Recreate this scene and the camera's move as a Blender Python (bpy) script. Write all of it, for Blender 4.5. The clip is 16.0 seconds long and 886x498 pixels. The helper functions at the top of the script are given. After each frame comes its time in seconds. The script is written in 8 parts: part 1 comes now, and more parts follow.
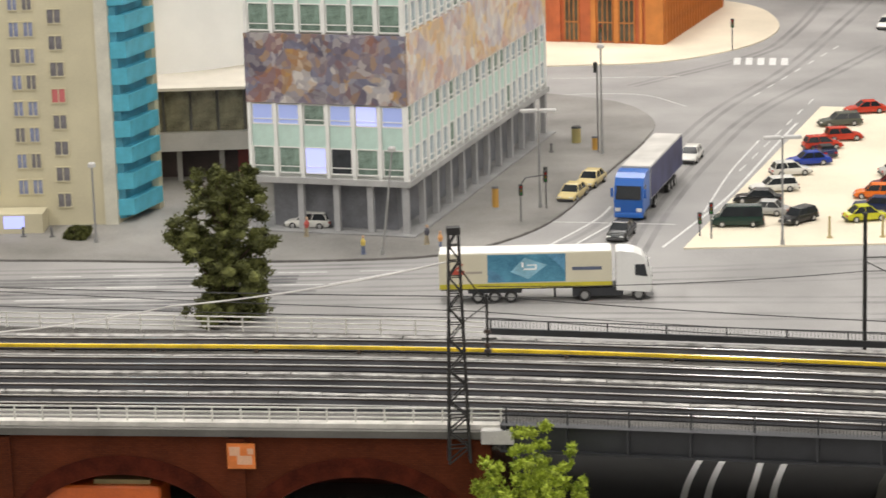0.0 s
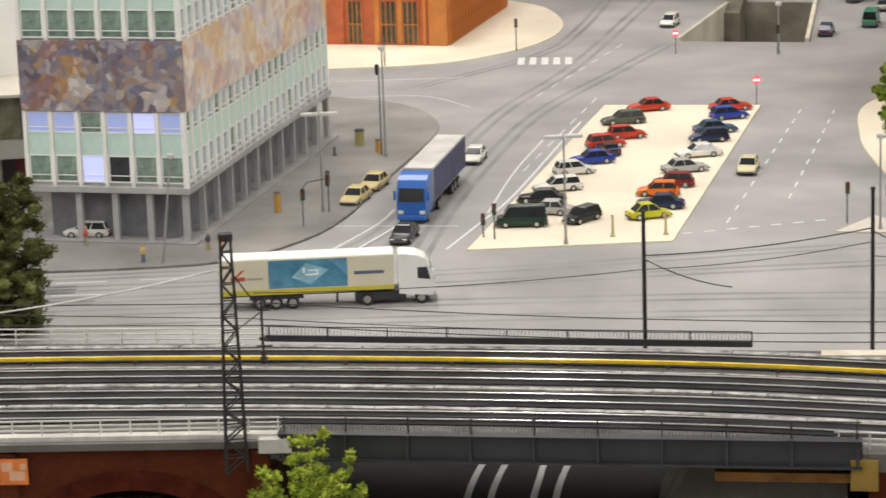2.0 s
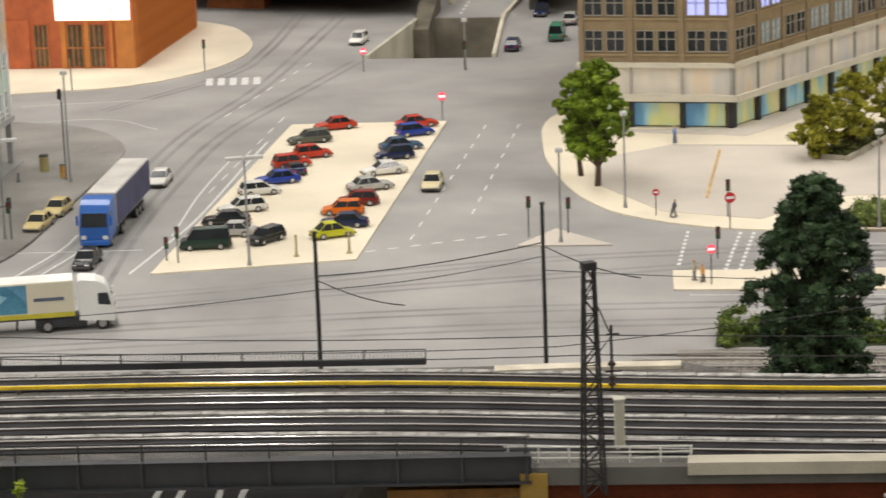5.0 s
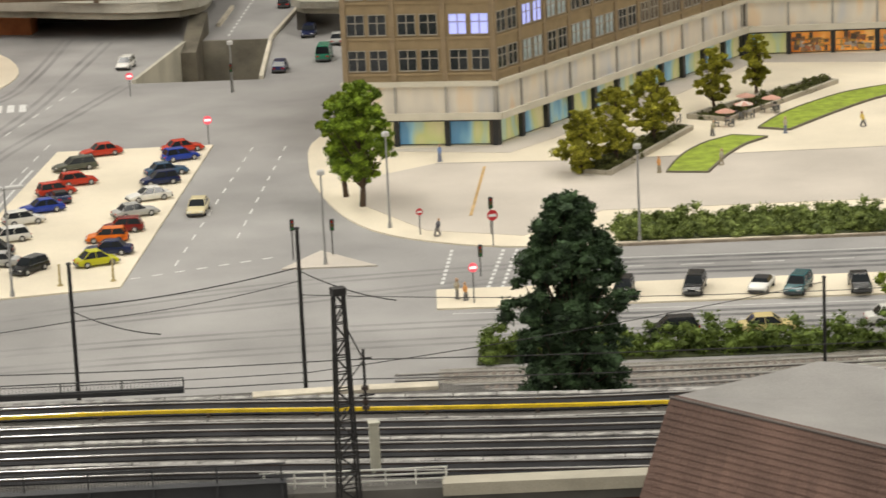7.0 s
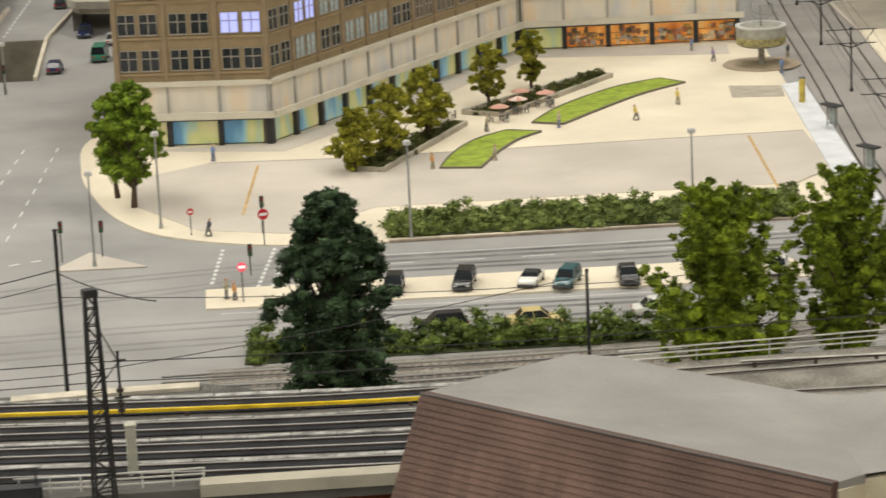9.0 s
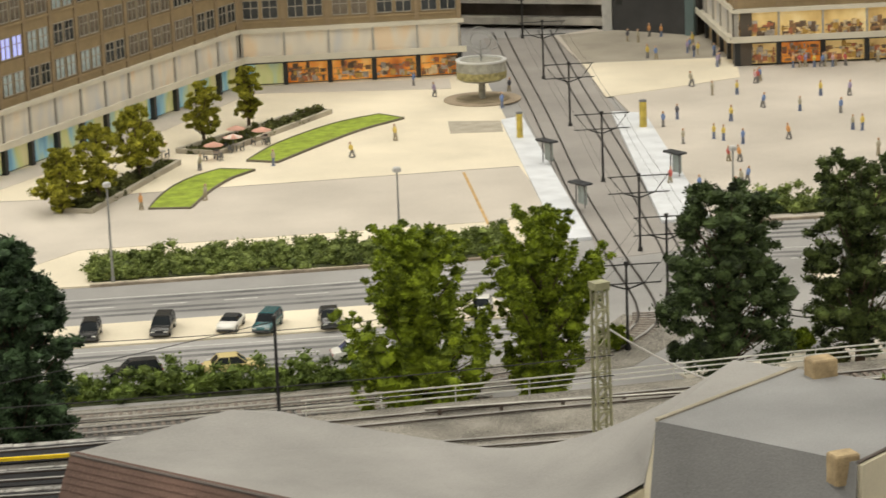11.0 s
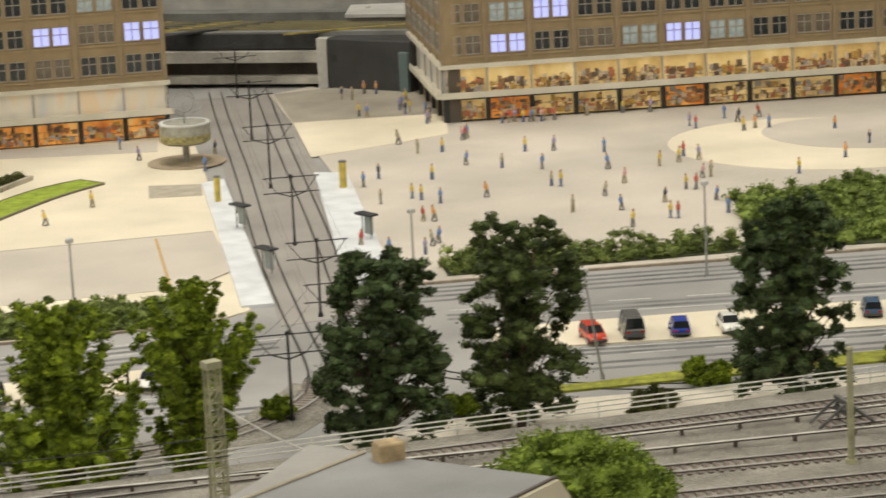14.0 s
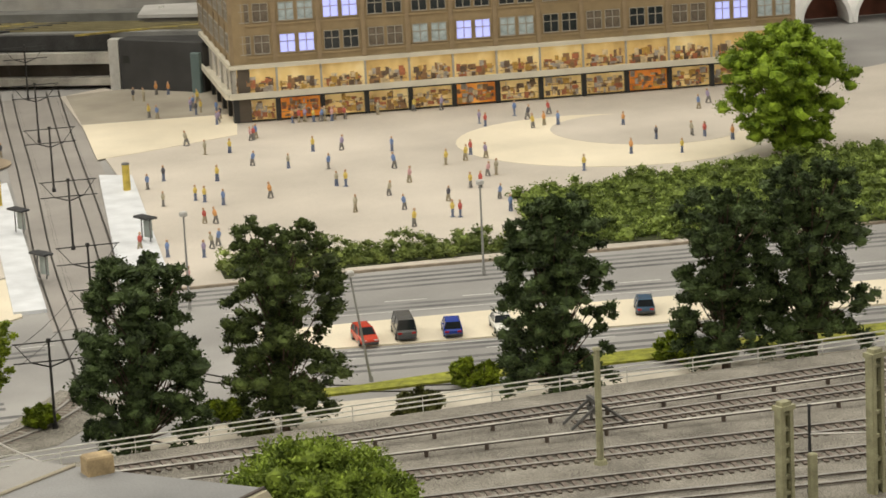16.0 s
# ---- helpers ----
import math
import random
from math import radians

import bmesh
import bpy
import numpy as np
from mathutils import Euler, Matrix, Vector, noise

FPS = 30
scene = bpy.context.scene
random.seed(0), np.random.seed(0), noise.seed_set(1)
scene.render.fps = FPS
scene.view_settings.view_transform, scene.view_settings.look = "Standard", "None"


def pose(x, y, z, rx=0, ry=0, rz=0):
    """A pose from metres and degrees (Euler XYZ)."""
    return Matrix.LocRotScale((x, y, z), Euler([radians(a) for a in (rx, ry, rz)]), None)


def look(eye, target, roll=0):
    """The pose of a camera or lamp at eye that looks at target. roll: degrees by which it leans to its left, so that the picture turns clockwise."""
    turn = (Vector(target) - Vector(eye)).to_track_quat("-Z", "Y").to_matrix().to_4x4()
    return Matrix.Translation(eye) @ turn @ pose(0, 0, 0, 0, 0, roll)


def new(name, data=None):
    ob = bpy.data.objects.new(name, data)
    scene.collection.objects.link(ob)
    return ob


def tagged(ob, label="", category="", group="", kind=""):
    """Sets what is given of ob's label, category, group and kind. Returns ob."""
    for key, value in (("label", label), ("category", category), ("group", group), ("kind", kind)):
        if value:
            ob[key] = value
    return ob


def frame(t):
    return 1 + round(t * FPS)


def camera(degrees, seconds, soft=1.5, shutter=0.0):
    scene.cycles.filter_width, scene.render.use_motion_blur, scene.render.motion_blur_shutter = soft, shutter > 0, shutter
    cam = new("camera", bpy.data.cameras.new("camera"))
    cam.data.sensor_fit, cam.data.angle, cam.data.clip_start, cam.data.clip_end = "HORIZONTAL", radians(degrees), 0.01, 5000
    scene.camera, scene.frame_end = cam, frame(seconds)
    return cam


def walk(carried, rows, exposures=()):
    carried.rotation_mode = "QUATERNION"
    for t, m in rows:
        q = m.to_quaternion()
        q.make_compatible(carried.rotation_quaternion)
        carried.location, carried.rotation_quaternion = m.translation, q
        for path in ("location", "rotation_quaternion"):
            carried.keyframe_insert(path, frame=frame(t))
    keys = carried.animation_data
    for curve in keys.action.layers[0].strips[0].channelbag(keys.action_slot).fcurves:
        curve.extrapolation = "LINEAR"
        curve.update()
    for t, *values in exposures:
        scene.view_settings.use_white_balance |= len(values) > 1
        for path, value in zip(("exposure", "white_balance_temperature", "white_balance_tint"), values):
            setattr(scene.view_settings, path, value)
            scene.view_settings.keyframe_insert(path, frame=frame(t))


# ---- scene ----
cam = camera(17.58, 16.0, soft=1.6, shutter=0.5)
PATH = [
    (0, (0.16898, -1.96252, 0.64088), (0.07714, -0.02343, 0.15973), -1.741),
    (0.5, (0.17459, -1.95592, 0.63917), (0.11466, -0.01562, 0.15787), -1.789),
    (1, (0.17729, -1.95109, 0.63717), (0.15335, -0.01020, 0.15513), -1.818),
    (1.5, (0.18111, -1.94593, 0.63562), (0.19523, -0.00536, 0.15190), -1.841),
    (2, (0.18580, -1.93748, 0.63452), (0.23260, 0.00282, 0.15176), -1.952),
    (2.5, (0.19340, -1.93897, 0.63540), (0.27507, 0.00042, 0.15364), -2.115),
    (3, (0.19692, -1.94058, 0.63632), (0.30540, -0.00197, 0.15670), -2.347),
    (3.5, (0.20142, -1.94573, 0.63828), (0.31293, -0.00657, 0.16160), -2.502),
    (4, (0.21041, -1.94368, 0.63720), (0.35179, -0.00627, 0.16133), -2.825),
    (4.5, (0.21507, -1.93953, 0.63688), (0.40870, -0.00714, 0.15899), -2.330),
    (7, (0.24635, -1.95053, 0.64525), (0.63001, -0.04596, 0.17048), -2.651),
    (7.5, (0.25211, -1.94256, 0.64078), (0.67197, -0.04465, 0.16997), -2.169),
    (8, (0.26213, -1.94854, 0.64055), (0.71189, -0.05759, 0.16936), -2.542),
    (8.5, (0.26898, -1.94314, 0.63803), (0.75444, -0.06294, 0.15933), -2.723),
    (9, (0.27839, -1.94988, 0.64079), (0.79415, -0.07851, 0.15915), -2.680),
    (9.5, (0.30081, -1.95177, 0.64345), (0.85519, -0.09133, 0.16240), -3.114),
    (10, (0.32032, -1.94522, 0.64256), (0.92221, -0.09863, 0.16524), -2.829),
    (12.5, (0.41132, -1.90676, 0.63777), (1.13839, -0.10210, 0.17457), -2.559),
    (13, (0.43299, -1.91910, 0.64154), (1.18528, -0.12420, 0.18067), -2.749),
    (13.5, (0.45543, -1.93193, 0.64445), (1.22972, -0.14457, 0.19081), -2.635),
    (14, (0.47978, -1.94276, 0.64763), (1.27273, -0.16136, 0.20284), -2.784),
    (14.5, (0.51187, -1.95128, 0.64655), (1.34607, -0.18863, 0.20248), -2.929),
    (15, (0.53009, -1.95488, 0.64526), (1.39977, -0.21049, 0.19724), -2.749),
    (15.5, (0.54189, -1.95946, 0.64672), (1.42146, -0.22046, 0.19703), -2.510),
    (16, (0.54586, -1.95665, 0.64655), (1.43543, -0.22364, 0.19344), -2.850),
]

walk(cam, [(t, look(eye, target, roll)) for t, eye, target, roll in PATH], [(0, 0.26, 6330, 12), (3.5, 0.07, 6380, 12), (7, -0.02, 6530, 9), (9, -0.02, 6580, 8), (12.5, -0.02, 6740, 6), (16, 0.01, 6770, 7)])

# The place is a 1:87 table-top town in a hall: all sizes below are in centimetres of the model.
C = 0.01

# ---- light: a windowless hall with white ceiling lamps ----
world = bpy.data.worlds.new("hall_air")
world.use_nodes = True
world.node_tree.nodes["Background"].inputs[0].default_value = (1.0, 0.96, 0.9, 1)
world.node_tree.nodes["Background"].inputs[1].default_value = 0.05
scene.world = world


def ceiling_lamp(x, y, z, w, d, power):
    data = bpy.data.lights.new("ceiling_lamp", "AREA")
    data.shape, data.size, data.size_y, data.energy, data.color = "RECTANGLE", w * C, d * C, power, (1.0, 0.955, 0.88)
    ob = new("ceiling_lamp_light", data)
    ob.matrix_basis = pose(x * C, y * C, z * C)
    return ob


for lx in (-150, 0, 150, 300):
    for ly in (-120, 30, 180):
        ceiling_lamp(lx, ly, 172, 30, 130, (10.4 if lx > 100 else 11.8) * (0.85 if ly < 0 else 1.0) * (1.8 if lx < 0 and ly > 0 else 1.22 if ly > 100 and lx < 200 else 1.0))
# the lamps over the visitors' aisle
for lx in (-150, 0, 150, 300):
    ceiling_lamp(lx, -288, 172, 30, 60, 8.2)
# a bright lamp at the far end of the hall, whose shine runs along the rails
far_lamp = ceiling_lamp(49, 322, 112, 16, 10, 2.0)
far_lamp.matrix_basis = look((0.49, 3.22, 1.12), (0.30, 0.0, 0.1))

# ---- materials ----
MATS = {}


def mat(name, colour, rough=0.6, metal=0.0, vary=0.12, size=30.0, bump=0.0, second=None, island=0.0, spec=0.5, grain=900.0, fine=0.45):
    """A surface with broad stains (size per metre) and fine grain."""
    if name in MATS:
        return MATS[name]
    m = bpy.data.materials.new(name)
    m.use_nodes = True
    nt = m.node_tree
    b = nt.nodes["Principled BSDF"]
    b.inputs["Roughness"].default_value, b.inputs["Metallic"].default_value = rough, metal
    b.inputs["Specular IOR Level"].default_value = spec
    co = nt.nodes.new("ShaderNodeTexCoord")
    n1, n2 = nt.nodes.new("ShaderNodeTexNoise"), nt.nodes.new("ShaderNodeTexNoise")
    n1.inputs["Scale"].default_value, n1.inputs["Detail"].default_value = size, 5
    n2.inputs["Scale"].default_value, n2.inputs["Detail"].default_value = grain, 2
    for n in (n1, n2):
        nt.links.new(co.outputs["Object"], n.inputs["Vector"])
    add = nt.nodes.new("ShaderNodeMath")
    add.operation = "MULTIPLY_ADD"
    nt.links.new(n2.outputs["Fac"], add.inputs[0])
    add.inputs[1].default_value = fine
    broad = nt.nodes.new("ShaderNodeMath")
    broad.operation = "MULTIPLY"
    broad.inputs[1].default_value = 1.45 - fine
    nt.links.new(n1.outputs["Fac"], broad.inputs[0])
    nt.links.new(broad.outputs[0], add.inputs[2])
    ramp = nt.nodes.new("ShaderNodeValToRGB")
    lo = tuple(c * (1 - vary * 1.6) for c in colour)
    hi = second or tuple(min(1, c * (1 + vary * 1.6)) for c in colour)
    ramp.color_ramp.elements[0].position, ramp.color_ramp.elements[1].position = 0.5, 0.95
    ramp.color_ramp.elements[0].color, ramp.color_ramp.elements[1].color = (*lo, 1), (*hi, 1)
    nt.links.new(add.outputs[0], ramp.inputs["Fac"])
    out = ramp.outputs["Color"]
    if island:
        geo, hsv = nt.nodes.new("ShaderNodeNewGeometry"), nt.nodes.new("ShaderNodeHueSaturation")
        mp = nt.nodes.new("ShaderNodeMapRange")
        mp.inputs["To Min"].default_value, mp.inputs["To Max"].default_value = 1 - island, 1 + island
        nt.links.new(geo.outputs["Random Per Island"], mp.inputs["Value"])
        nt.links.new(mp.outputs[0], hsv.inputs["Value"])
        nt.links.new(out, hsv.inputs["Color"])
        out = hsv.outputs["Color"]
    nt.links.new(out, b.inputs["Base Color"])
    if bump:
        bp = nt.nodes.new("ShaderNodeBump")
        bp.inputs["Strength"].default_value, bp.inputs["Distance"].default_value = bump, 0.001
        nt.links.new(n2.outputs["Fac"], bp.inputs["Height"])
        nt.links.new(bp.outputs[0], b.inputs["Normal"])
    MATS[name] = m
    return m


def glow(name, colour, power):
    if name in MATS:
        return MATS[name]
    m = bpy.data.materials.new(name)
    m.use_nodes = True
    b = m.node_tree.nodes["Principled BSDF"]
    b.inputs["Base Color"].default_value = (*colour, 1)
    b.inputs["Emission Color"].default_value, b.inputs["Emission Strength"].default_value = (*colour, 1), power
    MATS[name] = m
    return m


asphalt = mat("asphalt_grey_paint", (0.305, 0.297, 0.287), 0.75, vary=0.15, size=7, bump=0.2)
cream = mat("cream_paving", (0.73, 0.655, 0.51), 0.8, vary=0.09, size=8, bump=0.1)
beige = mat("beige_paving", (0.54, 0.49, 0.425), 0.8, vary=0.11, size=6, bump=0.1)
paving = mat("grey_paving", (0.235, 0.225, 0.208), 0.8, vary=0.22, size=9, bump=0.1)
white_line = mat("white_road_paint", (0.62, 0.62, 0.6), 0.7, vary=0.1, size=200)
gravel = mat("grey_brown_ballast", (0.135, 0.129, 0.12), 0.95, vary=0.6, size=22, bump=1.0, grain=1300, fine=1.0, spec=0.15)
concrete = mat("pale_concrete", (0.5, 0.49, 0.46), 0.8, vary=0.15, size=40)
dark_steel = mat("dark_painted_steel", (0.03, 0.032, 0.036), 0.5, vary=0.2)
black_iron = mat("black_iron", (0.018, 0.017, 0.017), 0.55, vary=0.2)
rail_top = mat("polished_rail", (0.68, 0.66, 0.63), 0.2, 0.45, vary=0.1)
rail_rust = mat("brown_rail_side", (0.075, 0.055, 0.043), 0.7, vary=0.3)
sleeper_m = mat("brown_sleeper", (0.165, 0.135, 0.112), 0.85, vary=0.3, size=200)


def brick_mat(name, a, b, joint, high):
    """Brick courses over the x-z plane, with soot in broad patches."""
    m = mat(name, a, 0.85, vary=0.35, size=30, bump=0.3, spec=0.15)
    nt = m.node_tree
    co, mp, br = nt.nodes.new("ShaderNodeTexCoord"), nt.nodes.new("ShaderNodeMapping"), nt.nodes.new("ShaderNodeTexBrick")
    mp.inputs["Rotation"].default_value = (radians(-90), 0, 0)
    mp.inputs["Scale"].default_value = (100, 100, 100)
    nt.links.new(co.outputs["Object"], mp.inputs["Vector"])
    nt.links.new(mp.outputs[0], br.inputs["Vector"])
    for k, v in (("Color1", (*a, 1)), ("Color2", (*b, 1)), ("Mortar", (*joint, 1)), ("Scale", 1.0), ("Mortar Size", 0.02), ("Brick Width", 0.42), ("Row Height", high)):
        br.inputs[k].default_value = v
    p = nt.nodes["Principled BSDF"]
    old = p.inputs["Base Color"].links[0].from_socket
    mx = nt.nodes.new("ShaderNodeMixRGB")
    mx.inputs[0].default_value = 0.55
    nt.links.new(old, mx.inputs[1])
    nt.links.new(br.outputs["Color"], mx.inputs[2])
    nt.links.new(mx.outputs[0], p.inputs["Base Color"])
    return m


brick_m = brick_mat("red_brick", (0.09, 0.02, 0.006), (0.13, 0.034, 0.011), (0.05, 0.016, 0.01), 0.13)
white_p = mat("white_plastic", (0.88, 0.88, 0.86), 0.5, vary=0.04)
stone_brown = mat("brown_stone_facade", (0.29, 0.215, 0.12), 0.75, vary=0.1, size=60)
glass_dark = mat("dark_window", (0.03, 0.035, 0.04), 0.12, vary=0.3, size=80)
tyre_m = mat("tyre_black", (0.02, 0.02, 0.02), 0.7)
trunk_m = mat("bark", (0.09, 0.06, 0.04), 0.9, vary=0.3, size=300)


# ---- building blocks (centimetres) ----
def thing(name, label="", category="", at=(0, 0, 0), rz=0.0, group="", kind=""):
    ob = new(name)
    ob.empty_display_size = 0.01
    ob.matrix_basis = pose(at[0] * C, at[1] * C, at[2] * C, 0, 0, rz)
    return tagged(ob, label, category, group, kind)


def part(name, bm, material, parent=None, label="", smooth=False, kind=""):
    me = bpy.data.meshes.new(name)
    bmesh.ops.scale(bm, vec=(C, C, C), verts=bm.verts)
    bm.to_mesh(me)
    bm.free()
    for m in material if isinstance(material, (list, tuple)) else (material,):
        me.materials.append(m)
    if smooth:
        for p in me.polygons:
            p.use_smooth = True
    ob = new(name, me)
    ob.parent = parent
    return tagged(ob, label, kind=kind)


def again(ob, name, at, rz=0.0, parent=None):
    """Another piece on the same mesh."""
    o = new(name, ob.data)
    o.parent = parent
    o.matrix_basis = pose(at[0] * C, at[1] * C, at[2] * C, 0, 0, rz)
    return o


def BM():
    return bmesh.new()


def quad(bm, pts, mi=0):
    f = bm.faces.new([bm.verts.new(p) for p in pts])
    f.material_index = mi
    return f


def hexa(bm, p, mi=0):
    """A solid from 8 corners: four below, four above, both anticlockwise."""
    v = [bm.verts.new(q) for q in p]
    for i in ((3, 2, 1, 0), (4, 5, 6, 7), (0, 1, 5, 4), (1, 2, 6, 5), (2, 3, 7, 6), (3, 0, 4, 7)):
        bm.faces.new([v[k] for k in i]).material_index = mi


def box(bm, x0, y0, z0, x1, y1, z1, mi=0, top=0.0):
    t = top
    hexa(bm, [(x0, y0, z0), (x1, y0, z0), (x1, y1, z0), (x0, y1, z0), (x0 + t, y0 + t, z1), (x1 - t, y0 + t, z1), (x1 - t, y1 - t, z1), (x0 + t, y1 - t, z1)], mi)


def rbox(bm, x0, y0, z0, x1, y1, z1, r=0.1, mi=0):
    """A box with chamfered upright and upper edges."""
    def ring(k, z):
        return [(x0 + k, y0, z), (x1 - k, y0, z), (x1, y0 + k, z), (x1, y1 - k, z), (x1 - k, y1, z), (x0 + k, y1, z), (x0, y1 - k, z), (x0, y0 + k, z)]
    low, mid = ring(r, z0), ring(r, z1 - r)
    cx, cy = (x0 + x1) / 2, (y0 + y1) / 2
    top = [(x + (r if x < cx else -r) * 0.7, y + (r if y < cy else -r) * 0.7, z1) for x, y, _ in mid]
    a, b, c = ([bm.verts.new(p) for p in q] for q in (low, mid, top))
    for u, v in ((a, b), (b, c)):
        for i in range(8):
            bm.faces.new((u[i], u[(i + 1) % 8], v[(i + 1) % 8], v[i])).material_index = mi
    bm.faces.new(c).material_index = mi
    bm.faces.new(a[::-1]).material_index = mi


def prism(bm, pts, z0, z1, mi=0, side=None):
    """A slab over a plan outline, anticlockwise."""
    area = sum(p[0] * q[1] - q[0] * p[1] for p, q in zip(pts, pts[1:] + pts[:1]))
    if area < 0:
        pts = pts[::-1]
    a, b = [bm.verts.new((x, y, z0)) for x, y in pts], [bm.verts.new((x, y, z1)) for x, y in pts]
    n = len(pts)
    for i in range(n):
        bm.faces.new((a[i], a[(i + 1) % n], b[(i + 1) % n], b[i])).material_index = mi if side is None else side
    bm.faces.new(b).material_index = mi
    bm.faces.new(a[::-1]).material_index = mi


def rod(bm, p, q, r0, r1=None, n=6, mi=0):
    p, q = Vector(p), Vector(q)
    r1 = r0 if r1 is None else r1
    w = (q - p).normalized()
    u = w.orthogonal().normalized()
    v = w.cross(u)
    rings = []
    for c, r in ((p, r0), (q, r1)):
        rings.append([bm.verts.new(c + (u * math.cos(2 * math.pi * i / n) + v * math.sin(2 * math.pi * i / n)) * r) for i in range(n)])
    a, b = rings
    for i in range(n):
        bm.faces.new((a[i], a[(i + 1) % n], b[(i + 1) % n], b[i])).material_index = mi
    bm.faces.new(a[::-1]).material_index = mi
    bm.faces.new(b).material_index = mi


def ball(bm, c, r, flat=1.0, mi=0, n=8, m=5):
    rows = []
    for j in range(1, m):
        t = math.pi * j / m
        rows.append([bm.verts.new((c[0] + r * math.sin(t) * math.cos(2 * math.pi * i / n), c[1] + r * math.sin(t) * math.sin(2 * math.pi * i / n), c[2] + r * flat * math.cos(t))) for i in range(n)])
    top, bot = bm.verts.new((c[0], c[1], c[2] + r * flat)), bm.verts.new((c[0], c[1], c[2] - r * flat))
    for a, b in zip(rows, rows[1:]):
        for i in range(n):
            bm.faces.new((a[i], b[i], b[(i + 1) % n], a[(i + 1) % n])).material_index = mi
    for i in range(n):
        bm.faces.new((top, rows[0][i], rows[0][(i + 1) % n])).material_index = mi
        bm.faces.new((bot, rows[-1][(i + 1) % n], rows[-1][i])).material_index = mi


def ribbon(bm, line, w, z0, z1, mi=0):
    """A band of width w with thickness along a plan line."""
    n = len(line)
    left, right = [], []
    for i, (x, y) in enumerate(line):
        a, b = line[max(0, i - 1)], line[min(n - 1, i + 1)]
        d = Vector((b[0] - a[0], b[1] - a[1])).normalized()
        left.append((x - d.y * w / 2, y + d.x * w / 2)), right.append((x + d.y * w / 2, y - d.x * w / 2))
    rows = [[bm.verts.new((*p, z)) for p, z in ((l, z0), (r, z0), (r, z1), (l, z1))] for l, r in zip(left, right)]
    for a, b in zip(rows, rows[1:]):
        for k in range(4):
            bm.faces.new((a[k], b[k], b[(k + 1) % 4], a[(k + 1) % 4])).material_index = mi
    bm.faces.new(rows[0]).material_index = mi
    bm.faces.new(rows[-1][::-1]).material_index = mi


def smooth_line(pts, step=2.0):
    """A Catmull-Rom line through plan points."""
    p = [Vector(q) for q in pts]
    p = [2 * p[0] - p[1]] + p + [2 * p[-1] - p[-2]]
    out = []
    for a, b, c, d in zip(p, p[1:], p[2:], p[3:]):
        k = max(1, int((c - b).length / step))
        for i in range(k):
            t = i / k
            out.append(tuple(0.5 * ((2 * b) + (c - a) * t + (2 * a - 5 * b + 4 * c - d) * t * t + (3 * b - a - 3 * c + d) * t ** 3)))
    out.append(tuple(p[-2]))
    return out


def offset(line, d):
    """The line moved d to its left."""
    out = []
    for i, (x, y) in enumerate(line):
        a, b = line[max(0, i - 1)], line[min(len(line) - 1, i + 1)]
        k = Vector((b[0] - a[0], b[1] - a[1])).normalized()
        out.append((x - k.y * d, y + k.x * d))
    return out


def along(line, step, start=0.0):
    """Points and headings at even steps along a line."""
    out, left = [], start
    for a, b in zip(line, line[1:]):
        va, vb = Vector(a), Vector(b)
        n = (vb - va).length
        while left < n:
            q = va.lerp(vb, left / n)
            out.append((q.x, q.y, math.degrees(math.atan2(vb.y - va.y, vb.x - va.x))))
            left += step
        left -= n
    return out


def slab(name, pts, z0, z1, material, label="", kind="structure", category=""):
    bm = BM()
    prism(bm, pts, z0, z1)
    ob = part(name, bm, material)
    return tagged(ob, label, category, kind=kind)


# ---- the ground and its paved areas ----
bm = BM()
hole = [(58.4, 165.8, 0), (73.7, 161.7, 0), (79.6, 192.0, 0), (69.0, 195.0, 0)]
rim = [(-320, -115, 0), (470, -115, 0), (470, 334, 0), (-320, 334, 0)]
for i in range(4):
    quad(bm, [rim[i], rim[(i + 1) % 4], hole[(i + 1) % 4], hole[i]])
tagged(part("ground", bm, asphalt), "grey painted road surface of the model town", "road", kind="structure")

slab("parking_island", [(26.9, 60.1), (45.8, 60.4), (62.5, 121.9), (45.2, 125.4)], 0, 0.16, cream, "cream painted car park island among grey roads", category="pavement")
slab("traffic_island", [(60.9, 61.5), (69.6, 59.4), (65.6, 67.2)], 0, 0.16, beige, "small triangular cream traffic island", category="pavement")
sq = smooth_line([(86.3, 133.4), (74.4, 120.7), (70.6, 104.2), (69.8, 92.3), (70.4, 79.6), (73.2, 70.7), (80.2, 63.4), (88.1, 59.8)], 2.5)
slab("plaza_pavement", sq + [(92.5, 58.6), (118.2, 52.8), (132.0, 49.7), (137.5, 52.0), (154.7, 110.5), (161.8, 134.8), (164.1, 153.3), (133.1, 156.4), (100.9, 132.7)], 0, 0.16, cream, "cream paved square before the brown building", category="pavement")
slab("plaza_grey_field", [(76.7, 71.2), (85.1, 65.4), (94.9, 72.8), (135.5, 63.9), (142.2, 68.5), (146.5, 86.8), (98.4, 96.5), (83.9, 101.3), (74.6, 96.6), (72.8, 84.9)], 0.16, 0.2, beige, "beige field of the paved square", category="pavement")
slab("plaza_grey_field_far", [(76.1, 112.0), (92.7, 103.5), (113.2, 121.7), (133.9, 144.3), (156.6, 134.0), (158.8, 140.5), (134.0, 149.9), (92.5, 107.9)], 0.16, 0.2, beige, "beige strip along the shop fronts", category="pavement")
